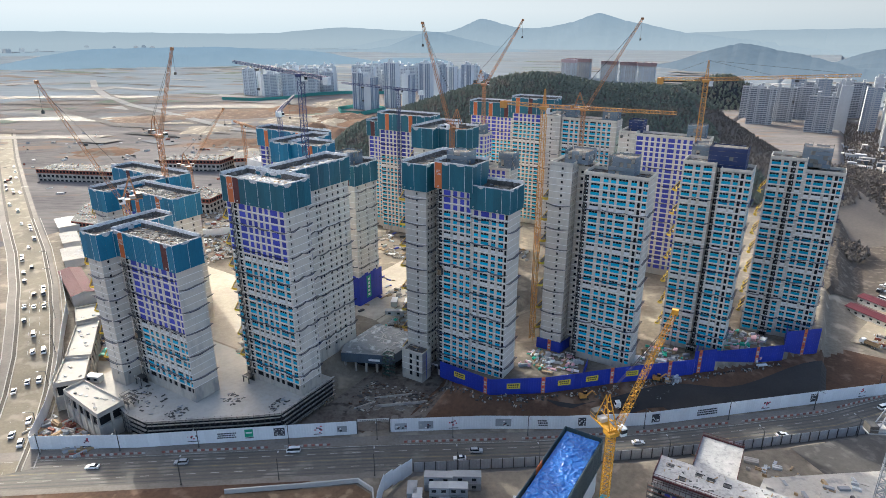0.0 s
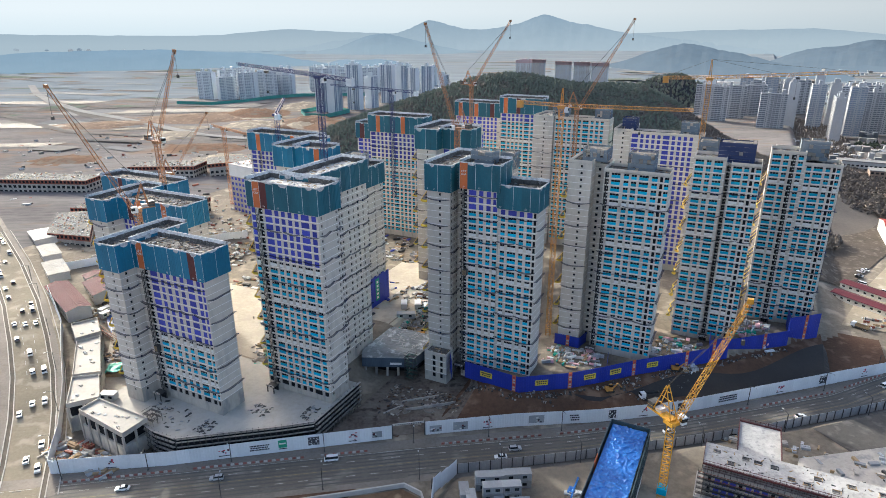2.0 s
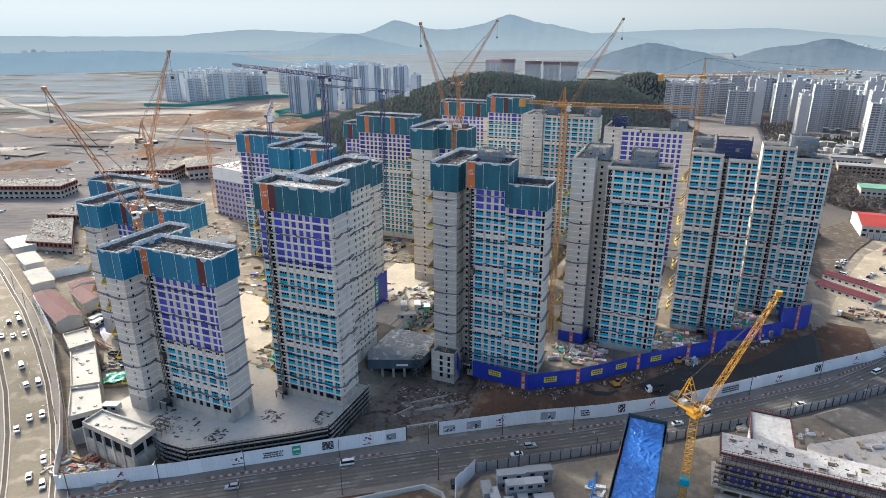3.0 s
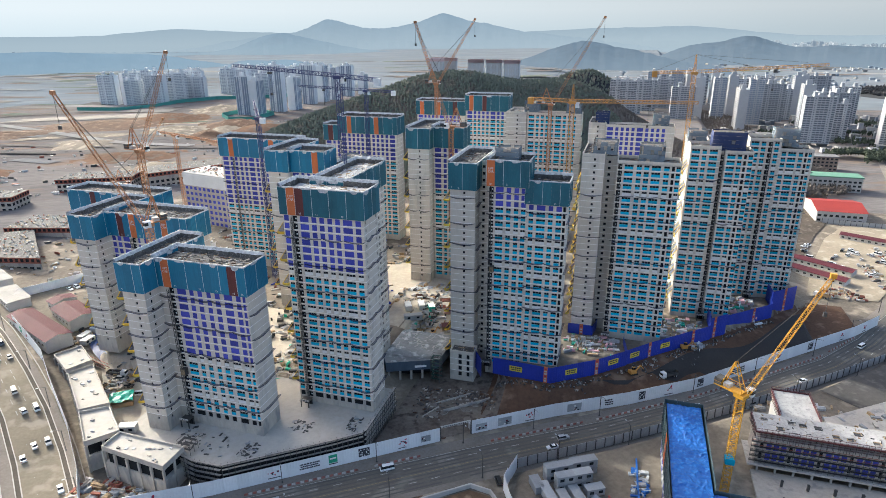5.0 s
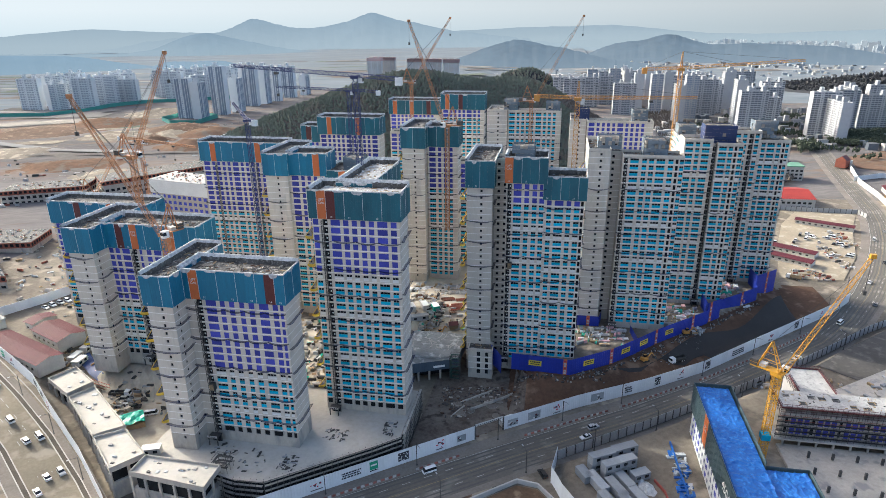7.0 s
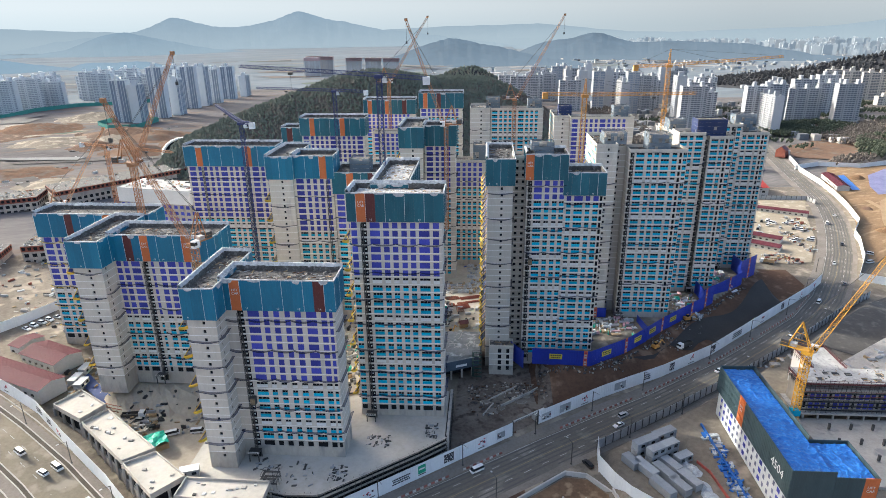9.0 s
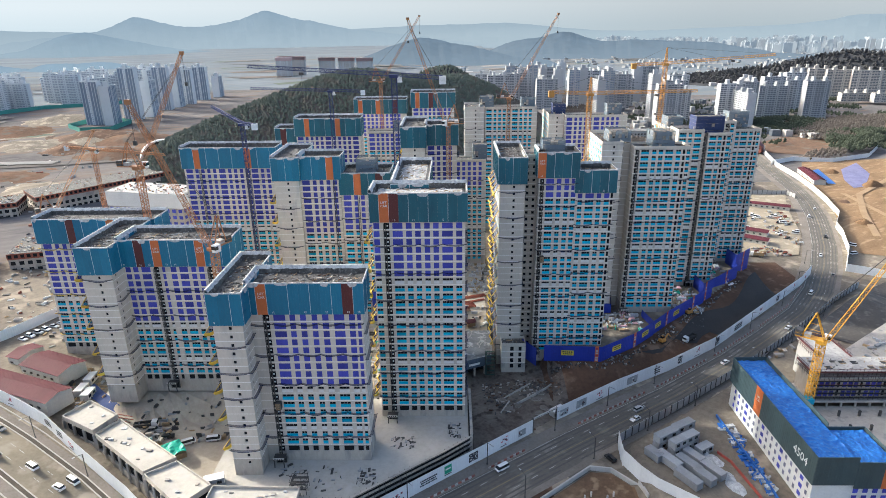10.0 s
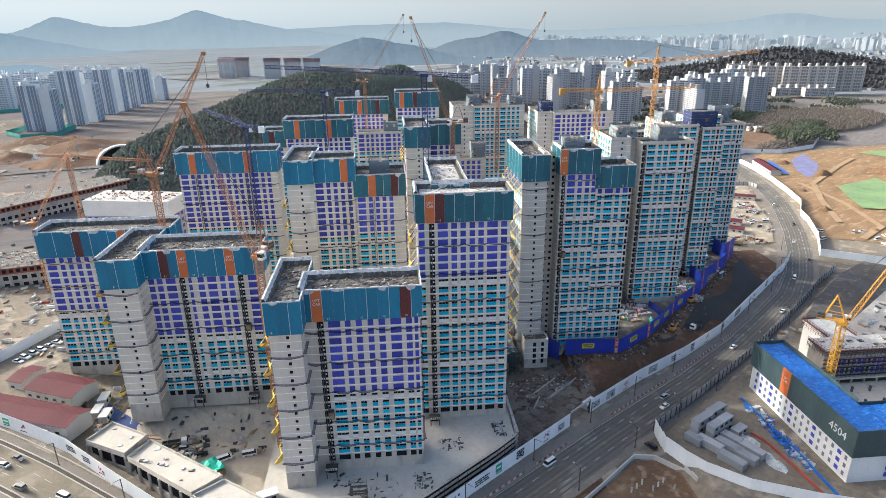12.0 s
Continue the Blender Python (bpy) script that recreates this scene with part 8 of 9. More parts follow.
def lorry(u, v, turn, label, bed, z=None):
    root = empty("lorry", at(u, v, ground_z(u, v) + 0.25 if z is None else z, turn), label, "lorry", group="lorries")
    mb = Mesh()
    hull(mb, [(2.2, 0.6), (4.2, 0.6), (4.3, 1.6), (3.9, 2.8), (2.2, 2.9)], 2.4, CARS[0], 0.1)
    mb.link("cab", root)
    mb = Mesh()
    mb.box(3.9, 4.28, -1.0, 1.0, 1.7, 2.5, GLASS)
    mb.link("windscreen", root)
    mb = Mesh()
    mb.box(-4.2, 2.0, -1.2, 1.2, 0.9, 1.2, STEEL)
    mb.box(-4.2, 2.0, -1.2, -1.1, 1.2, 2.3, bed)
    mb.box(-4.2, 2.0, 1.1, 1.2, 1.2, 2.3, bed)
    mb.box(-4.2, -4.1, -1.1, 1.1, 1.2, 2.3, bed)
    mb.box(1.9, 2.0, -1.1, 1.1, 1.2, 2.5, bed)
    mb.link("bed", root)
    for x in (-3.0, -1.7, 3.2):
        for y in (-1.05, 1.05):
            piece("wheel", ("lwheel",), lambda mb: wheel(mb, 0.5, 0.3), root, pose(x, y, 0.5))
    return root


lorry(-47, 215, 216, "white tipper lorry on the dirt bank", STEEL)
lorry(38, 330, 150, "tipper lorry on the sandy road", PALLET)
lorry(-272, 145, 10, "flatbed lorry beside the tower", STEEL)


def excavator(u, v, turn):
    z = ground_z(u, v) + 0.1
    root = empty("excavator", at(u, v, z, turn), "small yellow excavator on the dirt bank", "excavator", group="excavators")
    for y in (-1.0, 1.0):
        mb = Mesh()
        hull(mb, [(-1.6, 0.1), (1.6, 0.1), (1.9, 0.5), (1.6, 0.85), (-1.6, 0.85), (-1.9, 0.5)], 0.5, BLACK)
        for i in range(len(mb.v)):
            mb.v[i] = (mb.v[i][0], mb.v[i][1] + y, mb.v[i][2])
        mb.link("track", root)
    mb = Mesh()
    mb.box(-1.8, 1.0, -1.2, 1.2, 0.95, 1.9, CR_AMBER)
    mb.box(-1.8, -0.8, -1.1, 1.1, 1.9, 2.2, CR_AMBER)
    mb.link("house", root)
    mb = Mesh()
    mb.box(0.0, 1.3, 0.2, 1.2, 1.9, 2.9, GLASS, top=CR_AMBER)
    mb.link("cab", root)
    mb = Mesh()
    mb.beam((1.0, -0.3, 1.6), (3.2, -0.3, 3.9), 0.22, CR_AMBER)
    mb.beam((3.2, -0.3, 3.9), (5.0, -0.3, 1.8), 0.18, CR_AMBER)
    mb.link("boom", root)
    mb = Mesh()
    hull(mb, [(4.6, 0.6), (5.4, 0.6), (5.5, 1.5), (4.8, 1.7)], 0.9, STEEL)
    mb.link("bucket", root)


RUST_BAR = mat("rusted_bar", (0.16, 0.075, 0.045), (0.10, 0.05, 0.035), 0.5, 4, 0.85)
excavator(-62, 208.5, 35)
excavator(-40, 236, 20)

# ---- stacks of material lying about the site ----
def heap_field(name, boxes, n, label, seed, zoff=0.05, mats=None, size=(0.5, 2.4), hmax=1.6):
    """Loose stacks and bundles strewn over stretches of the plan."""
    rng = random.Random(seed)
    mats = mats or (PALLET, STEEL, WRAP, PLINTH, WHITE, BLUEWALL, BRICKRED, GREYBOX, PALLET, PLINTH)
    mb = Mesh()
    for _ in range(n):
        u0, u1, v0, v1 = rng.choice(boxes)
        u, v = rng.uniform(u0, u1), rng.uniform(v0, v1)
        s, h, m = rng.uniform(*size), rng.uniform(0.2, hmax), rng.choice(mats)
        M = at(u, v, ground_z(u, v) + zoff, rng.choice((0, 90, 10, 80, 40)))
        k = rng.randint(1, 4)
        for i in range(k):
            mb.box(-s, s, -s * 0.4 + i * s * 0.25, -s * 0.4 + (i + 0.8) * s * 0.25 + 0.1, 0, h * rng.uniform(0.6, 1), m, M=M)
    mb.link(name, label=label, category="building material", kind="stuff")


heap_field("site_material", [(-276, -240, 140, 158), (-272, -262, 133, 150)], 130, "stacks of steel and timber in the tower yard", 31, zoff=0.9, mats=(STEEL, PLINTH, GREYBOX, STEEL, PALLET), size=(0.4, 1.6))
heap_field("site_material", [(-212, -186, 138, 200), (-166, -156, 205, 240), (-232, -190, 185, 214), (-210, -186, 160, 205)], 620, "timber, pipes and bundles strewn between the towers", 32, zoff=0.95, size=(0.4, 1.7), hmax=1.9, mats=(PALLET, STEEL, PLINTH, GREYBOX, SANDWICH, STEEL, WRAP, PLINTH, PLINTH, GREEN_TARP, STEEL))
heap_field("site_material", [(-138, -120, 240, 268), (-205, -140, 300, 345), (-160, -140, 256, 268)], 420, "timber forms and pallets covering the inner court", 33, mats=(PALLET, SANDWICH, WRAP, SANDWICH, PLINTH, GREYBOX))
heap_field("site_material", [(-146, -132, 160, 182), (-132, -114, 172, 184)], 260, "rubble, boards and scaffold parts in the entrance court", 34, zoff=0.2, mats=(PLINTH, STEEL, DIRT, STEEL, PAVE), hmax=0.45, size=(0.2, 0.9))
heap_field("site_material", [(-116, -96, 184, 189), (-92, -80, 190, 196), (-62, -50, 212, 219), (-46, -34, 226, 238)], 150, "grey formwork bundles along the foot of the blue hoarding", 35, mats=(PLINTH, FAR_ROOF, STEEL, STEEL), hmax=0.8, size=(0.25, 0.7))
heap_field("site_material", [(-92, -70, 212, 229), (-52, -32, 236, 260), (-24, -4, 270, 294)], 260, "pink and pale bundles behind the blue hoarding", 36, zoff=0.1, mats=(WRAP, SANDWICH, GREYBOX, PANEL_EDGE, PALLET, GREEN_TARP, mat("pink_insulation", (0.75, 0.45, 0.47), (0.62, 0.36, 0.38), 0.6, 3, 0.8)))
heap_field("site_material", [(-212, -193, 107.5, 115), (-189, -183, 110, 118), (-180, -172, 128, 134), (-214, -196, 114, 120), (-160, -156, 134, 142)], 170, "scaffold tubes and boards lying on the podium deck", 37, zoff=9.0, mats=(STEEL, PLINTH, STEEL, GREYBOX), hmax=0.4, size=(0.2, 0.9))
heap_field("site_material", [(-230, -206, 86, 95), (-238, -226, 84, 96)], 130, "timber and rubble below the annex", 38, mats=(PALLET, BRICKRED, PLINTH, GREYBOX))
heap_field("site_material", [(-312, -290, 150, 178), (-346, -320, 190, 262)], 160, "boxes and stacks beside the sheds", 39, mats=(PALLET, STEEL, PLINTH, GREYBOX, WRAP), size=(0.4, 1.4))
heap_field("site_material", [(-380, -290, 230, 300), (-420, -330, 200, 330), (-330, -300, 205, 262)], 700, "timber, forms and bundles across the western works", 40, size=(0.4, 1.8), mats=(PALLET, WRAP, PLINTH, BRICKRED, WHITE, STEEL, PLINTH, WRAP))
heap_field("site_material", [(72, 81, 352, 392), (90, 101, 394, 430), (40, 60, 330, 346)], 200, "stacks and containers on the sandy lots", 41, zoff=0.4, size=(0.4, 1.4), mats=(PALLET, STEEL, PLINTH, PLINTH, BRICKRED, WRAP))
heap_field("site_material", [(-61, -56.5, 110, 146)], 90, "blue-sheeted stacks beside the low block", 42, mats=(TARP_BLUE, TARP_BLUE, TARP_BLUE, WRAP, GREYBOX), size=(0.5, 1.7), hmax=1.1)
heap_field("site_material", [(-20, 20, 196, 206)], 30, "tarpaulin-covered rubble in the yard", 43, mats=(WRAP, PLINTH, PALLET))
heap_field("site_material", [(-280, -180, 215, 262), (-250, -150, 290, 330)], 420, "stacks of steel and boards among the rear towers", 44)
heap_field("site_material", [(-600, -360, 330, 760), (-330, -120, 460, 560), (-800, -500, 230, 500)], 420, "distant stacks, huts and vehicles on the cleared land", 45, size=(0.7, 3.0), hmax=2.2, mats=(WRAP, STEEL, SANDWICH, STEEL, PLINTH, GREYBOX, BRICKRED))

heap_field("site_material", [(-166, -142, 216, 238), (-184, -158, 240, 268), (-150, -132, 268, 296)], 330, "pallets, boards and sheeted stacks filling the inner court", 46, zoff=0.36, size=(0.4, 1.8), hmax=1.5, mats=(WRAP, SANDWICH, STEEL, PLINTH, PALLET, GREYBOX, WRAP, SANDWICH))

# cabins, excavators and steel mats in the sunlit inner court
for u, v, L, turn, m, label in ((-166.5, 237, 6, 118, SANDWICH, "tan steel site cabin in the inner court"), (-167, 225.6, 9, 28, GREYBOX, "long cream-sided cabin with a grey roof in the inner court"), (-161, 236.6, 5, 118, GREEN_TARP, "dark green steel cabin in the inner court"), (-172.5, 233.5, 6, 118, SANDWICH, "cream steel site cabin in the inner court")):
    cabin(u, v, ground_z(u, v) + 0.36, L, turn, m, label=label)
excavator(-155.7, 221.6, 60)
for u, v, turn in ((-165.5, 249, 12), (-157, 248.5, 20), (-171, 250, 8), (-152, 236.4, 100)):
    mats_root = empty("rebar_mat", at(u, v, ground_z(u, v) + 0.36, turn), "rust-brown stack of reinforcing bars on timber bearers", "rebar stack", group="rebar stacks")
    def bars(mb):
        for i in range(15):
            mb.box(-3.2 + 0.15 * (i % 3), 3.2 - 0.1 * (i % 2), -1.8 + i * 0.25, -1.66 + i * 0.25, 0.2, 0.42 + 0.08 * (i % 3), RUST_BAR)
    def bearer(mb):
        mb.box(-0.12, 0.12, -2.0, 2.0, 0, 0.2, PALLET)
    piece("bar_bundle", ("rebar_bars",), bars, mats_root, Matrix())
    for x in (-2.2, 0, 2.2):
        piece("bearer", ("rebar_bearer",), bearer, mats_root, pose(x, 0, 0))
for u, v, r, h, m, label in ((-177, 259, 4.2, 1.3, WRAP, "heap of white plastic wrapping in the inner court"), (-171, 262, 3.2, 1.0, WRAP, "loose heap of white wrapping and boards"), (-165, 208, 4.0, 1.1, TARP_BLUE, "blue tarpaulin thrown over a stack")):
    mb = Mesh()
    rings, spokes = 7, 26
    z = ground_z(u, v) + 0.36
    x0, y0 = xy(u, v)
    for j in range(rings + 1):
        for i in range(spokes):
            a = 2 * math.pi * i / spokes
            q = j / rings * (1 + 0.25 * noise.noise(Vector((math.cos(a) * 1.5, math.sin(a) * 1.5, u))))
            x, y = math.cos(a) * r * q, math.sin(a) * r * q * 0.7
            mb.v.append((x0 + x, y0 + y, z + h * max(0.0, 1 - j / rings) ** 0.7 * (0.75 + 0.6 * noise.noise(Vector((x * 0.9, y * 0.9, v))))))
    for j in range(rings):
        for i in range(spokes):
            k = (i + 1) % spokes
            mb.f.append((j * spokes + i, (j + 1) * spokes + i, (j + 1) * spokes + k, j * spokes + k))
            mb.k.append(0)
    mb.slot(m)
    mb.link("sheet_heap", label=label, category="tarpaulin")

# rows of grey formwork bundles along the foot of the blue hoarding
rng = random.Random(91)
mb = Mesh()
for a, b in chain([(-118, 189.2), (-95, 187.8), (-76, 200.4), (-64, 211.2), (-54.2, 221.8), (-28, 246.4), (3, 279)], 1.5):
    if rng.random() < 0.16:
        continue
    for q in range(rng.randint(1, 3)):
        c = (a + b) / 2
        u, v = c.x + rng.uniform(-0.8, 0.8), c.y - rng.uniform(0.0, 3.2)
        M = at(u, v, ground_z(u, v) + 0.2, rng.choice((0, 40, 90, 130)))
        w = rng.uniform(0.2, 0.5)
        for i in range(rng.randint(2, 4)):
            mb.box(-w, w, -0.4 + i * 0.22, -0.24 + i * 0.22, 0, rng.uniform(0.25, 0.8), rng.choice((PLINTH, STEEL, STEEL, FAR_ROOF)), M=M)
mb.link("formwork_bundles", label="grey formwork bundles stacked below the blue hoarding", category="building material", kind="stuff")
# ---- town and far apartment estates ----
def apartment(L, D, floors, wallm, darkm, bay=4.2, core=True, fh=2.8, stripes=False):
    """A finished slab block: floor bands, bay fins, gable walls and lift heads as parts."""
    H = floors * fh
    n = max(3, round(L / bay))
    def body(mb):
        mb.box(-L / 2 + 0.3, L / 2 - 0.3, -D / 2 + 0.7, D / 2 - 0.7, 0, H, darkm, top=FAR_ROOF)
    def bands(mb):
        for i in range(n):
            x0, x1 = -L / 2 + L * i / n, -L / 2 + L * (i + 1) / n
            solid = i % 4 == 2
            for s in (-1, 1):
                y = lambda d: sorted((s * (D / 2 - d), s * (D / 2 - 1.2)))
                ya, yb = y(0.0 if solid else 0.25)
                if solid:
                    mb.box(x0 + 0.2, x1 - 0.2, ya, yb, 0, H + 2.2, wallm)
                    for f in range(floors):
                        yc, yd = sorted((s * D / 2, s * (D / 2 + 0.04)))
                        mb.box((x0 + x1) / 2 - 0.55, (x0 + x1) / 2 + 0.55, yc, yd, f * fh + 0.9, f * fh + 2.1, darkm)
                else:
                    mb.box(x0, x0 + 0.55, ya, yb, 0, H + 0.5, wallm)
                    for f in range(0 if stripes else floors):
                        mb.box(x0 + 0.55, x1, ya, yb, f * fh, f * fh + 1.15, wallm)
        for s in (-1, 1):
            ya, yb = sorted((s * D / 2, s * (D / 2 - 1.2)))
            mb.box(-L / 2, L / 2, ya, yb, H, H + 1.0, wallm)
        for x in (-L / 2, L / 2):
            mb.box(x - 0.25, x + 0.25, -D / 2 - 0.1, D / 2 + 0.1, 0, H + 1.2, wallm)
    def head(mb):
        for i in range(2, n, 4):
            x = -L / 2 + L * (i + 0.5) / n
            mb.box(x - 1.9, x + 1.9, -D / 4, D / 4, H, H + 6.2, wallm)
            mb.box(x - 2.1, x + 2.1, -D / 4 - 0.2, D / 4 + 0.2, H + 6.2, H + 6.6, wallm)
    return (("body", body, [(0, 0)]), ("facade", bands, [(0, 0)]), ("roof_head", head, [(0, 0)] if core else []))


SORTS = {}


def estate_block(sort, args, x, y, z, turn, label):
    key = (sort, *args[:3], args[3].name, args[4].name)
    m = pose(x, y, z, 0, 0, turn)
    if key in SORTS:
        return copy_thing(SORTS[key], m)
    root = empty("apartment_block", m, label, "apartment block", group="town blocks")
    for name, f, spots in apartment(*args):
        for q in spots:
            ob = piece(name, (key, name), f, root, pose(q[0], q[1], 0))
            if name != "body":
                tagged(ob, "floor bands, stair bays and gable walls" if name == "facade" else "white lift heads on the roof", kind="stuff")
    SORTS[key] = root
    return root


rng = random.Random(77)
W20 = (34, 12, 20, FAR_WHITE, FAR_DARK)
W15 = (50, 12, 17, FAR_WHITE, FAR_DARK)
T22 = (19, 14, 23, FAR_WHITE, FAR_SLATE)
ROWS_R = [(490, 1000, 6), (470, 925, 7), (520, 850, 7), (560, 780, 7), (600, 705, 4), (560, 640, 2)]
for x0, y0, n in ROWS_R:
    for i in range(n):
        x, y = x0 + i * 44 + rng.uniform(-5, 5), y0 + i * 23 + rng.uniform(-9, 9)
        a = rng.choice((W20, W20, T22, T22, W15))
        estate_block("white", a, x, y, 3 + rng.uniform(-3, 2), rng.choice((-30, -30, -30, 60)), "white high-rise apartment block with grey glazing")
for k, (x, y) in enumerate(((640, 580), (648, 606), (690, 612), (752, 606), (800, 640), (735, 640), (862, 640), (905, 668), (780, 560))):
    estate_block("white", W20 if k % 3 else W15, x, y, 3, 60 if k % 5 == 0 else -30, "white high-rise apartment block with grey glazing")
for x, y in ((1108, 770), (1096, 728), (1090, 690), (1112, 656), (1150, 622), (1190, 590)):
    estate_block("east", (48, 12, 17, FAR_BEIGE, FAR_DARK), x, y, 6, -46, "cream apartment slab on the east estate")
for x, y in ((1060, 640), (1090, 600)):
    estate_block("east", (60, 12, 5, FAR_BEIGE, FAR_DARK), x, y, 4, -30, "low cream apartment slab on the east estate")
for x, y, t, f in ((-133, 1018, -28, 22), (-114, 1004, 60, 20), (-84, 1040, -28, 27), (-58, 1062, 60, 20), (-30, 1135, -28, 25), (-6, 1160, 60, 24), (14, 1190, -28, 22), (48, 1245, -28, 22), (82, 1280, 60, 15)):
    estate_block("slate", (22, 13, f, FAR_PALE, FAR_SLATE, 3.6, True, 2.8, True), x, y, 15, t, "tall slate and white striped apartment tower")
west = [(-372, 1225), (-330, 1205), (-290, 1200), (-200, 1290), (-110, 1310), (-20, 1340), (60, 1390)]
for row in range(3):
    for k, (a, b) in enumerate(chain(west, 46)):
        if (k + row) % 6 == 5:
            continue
        # The glass takes the hazy tone, so distance haze sits in its colour.
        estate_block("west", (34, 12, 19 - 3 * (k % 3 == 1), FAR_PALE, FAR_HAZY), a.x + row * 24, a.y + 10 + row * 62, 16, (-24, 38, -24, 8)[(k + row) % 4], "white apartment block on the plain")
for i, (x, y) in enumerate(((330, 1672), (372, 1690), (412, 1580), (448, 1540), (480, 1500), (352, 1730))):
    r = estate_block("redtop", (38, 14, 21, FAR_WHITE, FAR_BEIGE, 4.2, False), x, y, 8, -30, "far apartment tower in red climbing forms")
    f = Mesh()
    f.box(-20, 20, -8, 8, 52, 60, FAR_RED)
    ob = f.link("top_form", r, "red forms round the top")

# low town and the far city
def scatter(name, n, pick, label, seed, sizes, mats):
    rng = random.Random(seed)
    mb = Mesh()
    for _ in range(n):
        x, y = pick(rng)
        w, d, h = (rng.uniform(*s) for s in sizes)
        m = rng.choice(mats)
        M = pose(x, y, 2, 0, 0, rng.choice((-30, 60, 10, -30)))
        mb.box(-w, w, -d, d, -6, h, m, top=rng.choice((FAR_ROOF, m)), M=M)
    mb.link(name, label=label, category="town", kind="stuff")


def polar(a0, a1, r0, r1):
    def f(rng):
        a, r = radians(rng.uniform(a0, a1)), math.sqrt(rng.uniform(r0 * r0, r1 * r1))
        return -90 + r * math.sin(a), 30 + r * math.cos(a)
    return f


FC = (FAR_BEIGE, FAR_WHITE, FENCE_GREY, FAR_ROOF, FAR_WHITE)
# City blocks give off a weak glow: haze light put into their emission.
CITY_GLOW = [far_glow("far_city_" + n, c, tuple(v * 0.95 for v in c), 0, 60, 0.2, 0.05, 0.16) for n, c in (("pale", (0.110, 0.126, 0.140)), ("grey", (0.065, 0.080, 0.096)), ("warm", (0.105, 0.112, 0.120)), ("white", (0.15, 0.162, 0.172)))]
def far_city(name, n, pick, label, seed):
    """Estates of aligned, faintly glowing slabs on the horizon, each with its lift heads."""
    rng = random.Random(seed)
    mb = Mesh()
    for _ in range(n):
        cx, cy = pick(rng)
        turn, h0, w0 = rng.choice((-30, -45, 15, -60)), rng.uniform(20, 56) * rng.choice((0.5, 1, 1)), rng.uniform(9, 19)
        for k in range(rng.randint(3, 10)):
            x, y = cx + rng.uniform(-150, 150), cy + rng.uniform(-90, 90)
            h, w, m = h0 * rng.uniform(0.85, 1.1), w0 * rng.uniform(0.6, 1.2), rng.choice(CITY_GLOW)
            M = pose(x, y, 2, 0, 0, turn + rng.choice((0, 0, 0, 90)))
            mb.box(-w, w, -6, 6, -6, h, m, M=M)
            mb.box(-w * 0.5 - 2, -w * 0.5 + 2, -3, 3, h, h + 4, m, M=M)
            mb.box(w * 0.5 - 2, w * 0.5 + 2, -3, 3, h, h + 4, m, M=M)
            mb.box(-w, -w + 1.5, -6.2, -6, -6, h, CITY_GLOW[1], M=M)
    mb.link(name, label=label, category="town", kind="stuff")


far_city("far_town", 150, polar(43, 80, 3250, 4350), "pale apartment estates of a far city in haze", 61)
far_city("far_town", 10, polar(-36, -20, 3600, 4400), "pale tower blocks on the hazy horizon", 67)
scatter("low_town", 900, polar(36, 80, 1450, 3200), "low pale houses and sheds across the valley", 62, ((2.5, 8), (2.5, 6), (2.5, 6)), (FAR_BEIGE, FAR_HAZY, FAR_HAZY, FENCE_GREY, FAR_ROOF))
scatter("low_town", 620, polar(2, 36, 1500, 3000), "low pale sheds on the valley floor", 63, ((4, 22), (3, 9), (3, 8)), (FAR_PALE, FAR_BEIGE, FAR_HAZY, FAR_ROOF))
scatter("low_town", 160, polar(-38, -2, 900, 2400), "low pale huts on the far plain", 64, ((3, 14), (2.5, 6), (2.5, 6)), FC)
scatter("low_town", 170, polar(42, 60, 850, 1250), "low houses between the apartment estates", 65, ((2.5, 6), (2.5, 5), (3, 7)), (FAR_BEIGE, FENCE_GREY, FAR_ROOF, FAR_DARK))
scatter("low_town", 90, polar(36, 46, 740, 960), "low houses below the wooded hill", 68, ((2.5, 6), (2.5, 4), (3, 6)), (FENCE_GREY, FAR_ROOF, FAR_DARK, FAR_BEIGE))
chapel = empty("brick_house", pose(505, 462, 2, 0, 0, 20), "small dark red brick house with a pitched roof", "house")
mb = Mesh()
mb.box(-6, 6, -5, 5, 0, 8, BRICKRED)
mb.box(6, 18, -4, 4, 0, 5, SANDWICH)
mb.link("wall", chapel)
mb = Mesh()
for sgn in (-1, 1):
    mb.poly([(-6.5, sgn * 5.5, 7.6), (6.5, sgn * 5.5, 7.6), (6.5, 0, 12), (-6.5, 0, 12)], PANEL_MAROON)
mb.poly([(6.5, -5.5, 7.6), (6.5, 5.5, 7.6), (6.5, 0, 12)], BRICKRED)
mb.poly([(-6.5, -5.5, 7.6), (-6.5, 5.5, 7.6), (-6.5, 0, 12)], BRICKRED)
mb.link("roof", chapel)

# bare woods on the east slopes
def bump(x, y, cx, cy, sx, sy, h):
    return h * math.exp(-((x - cx) / sx) ** 2 - ((y - cy) / sy) ** 2)


woodland("bare_wood", lambda x, y: bump(x, y, 790, 475, 150, 75, 10) + bump(x, y, 545, 408, 45, 16, 6) + bump(x, y, 385, 560, 70, 120, 11) + bump(x, y, 262, 392, 26, 30, 7) - 2.5, 200, 1000, 330, 740, 4.0, BARE, "leafless grey-brown wood on the slope", 2.0, 2.5, 9, 4)
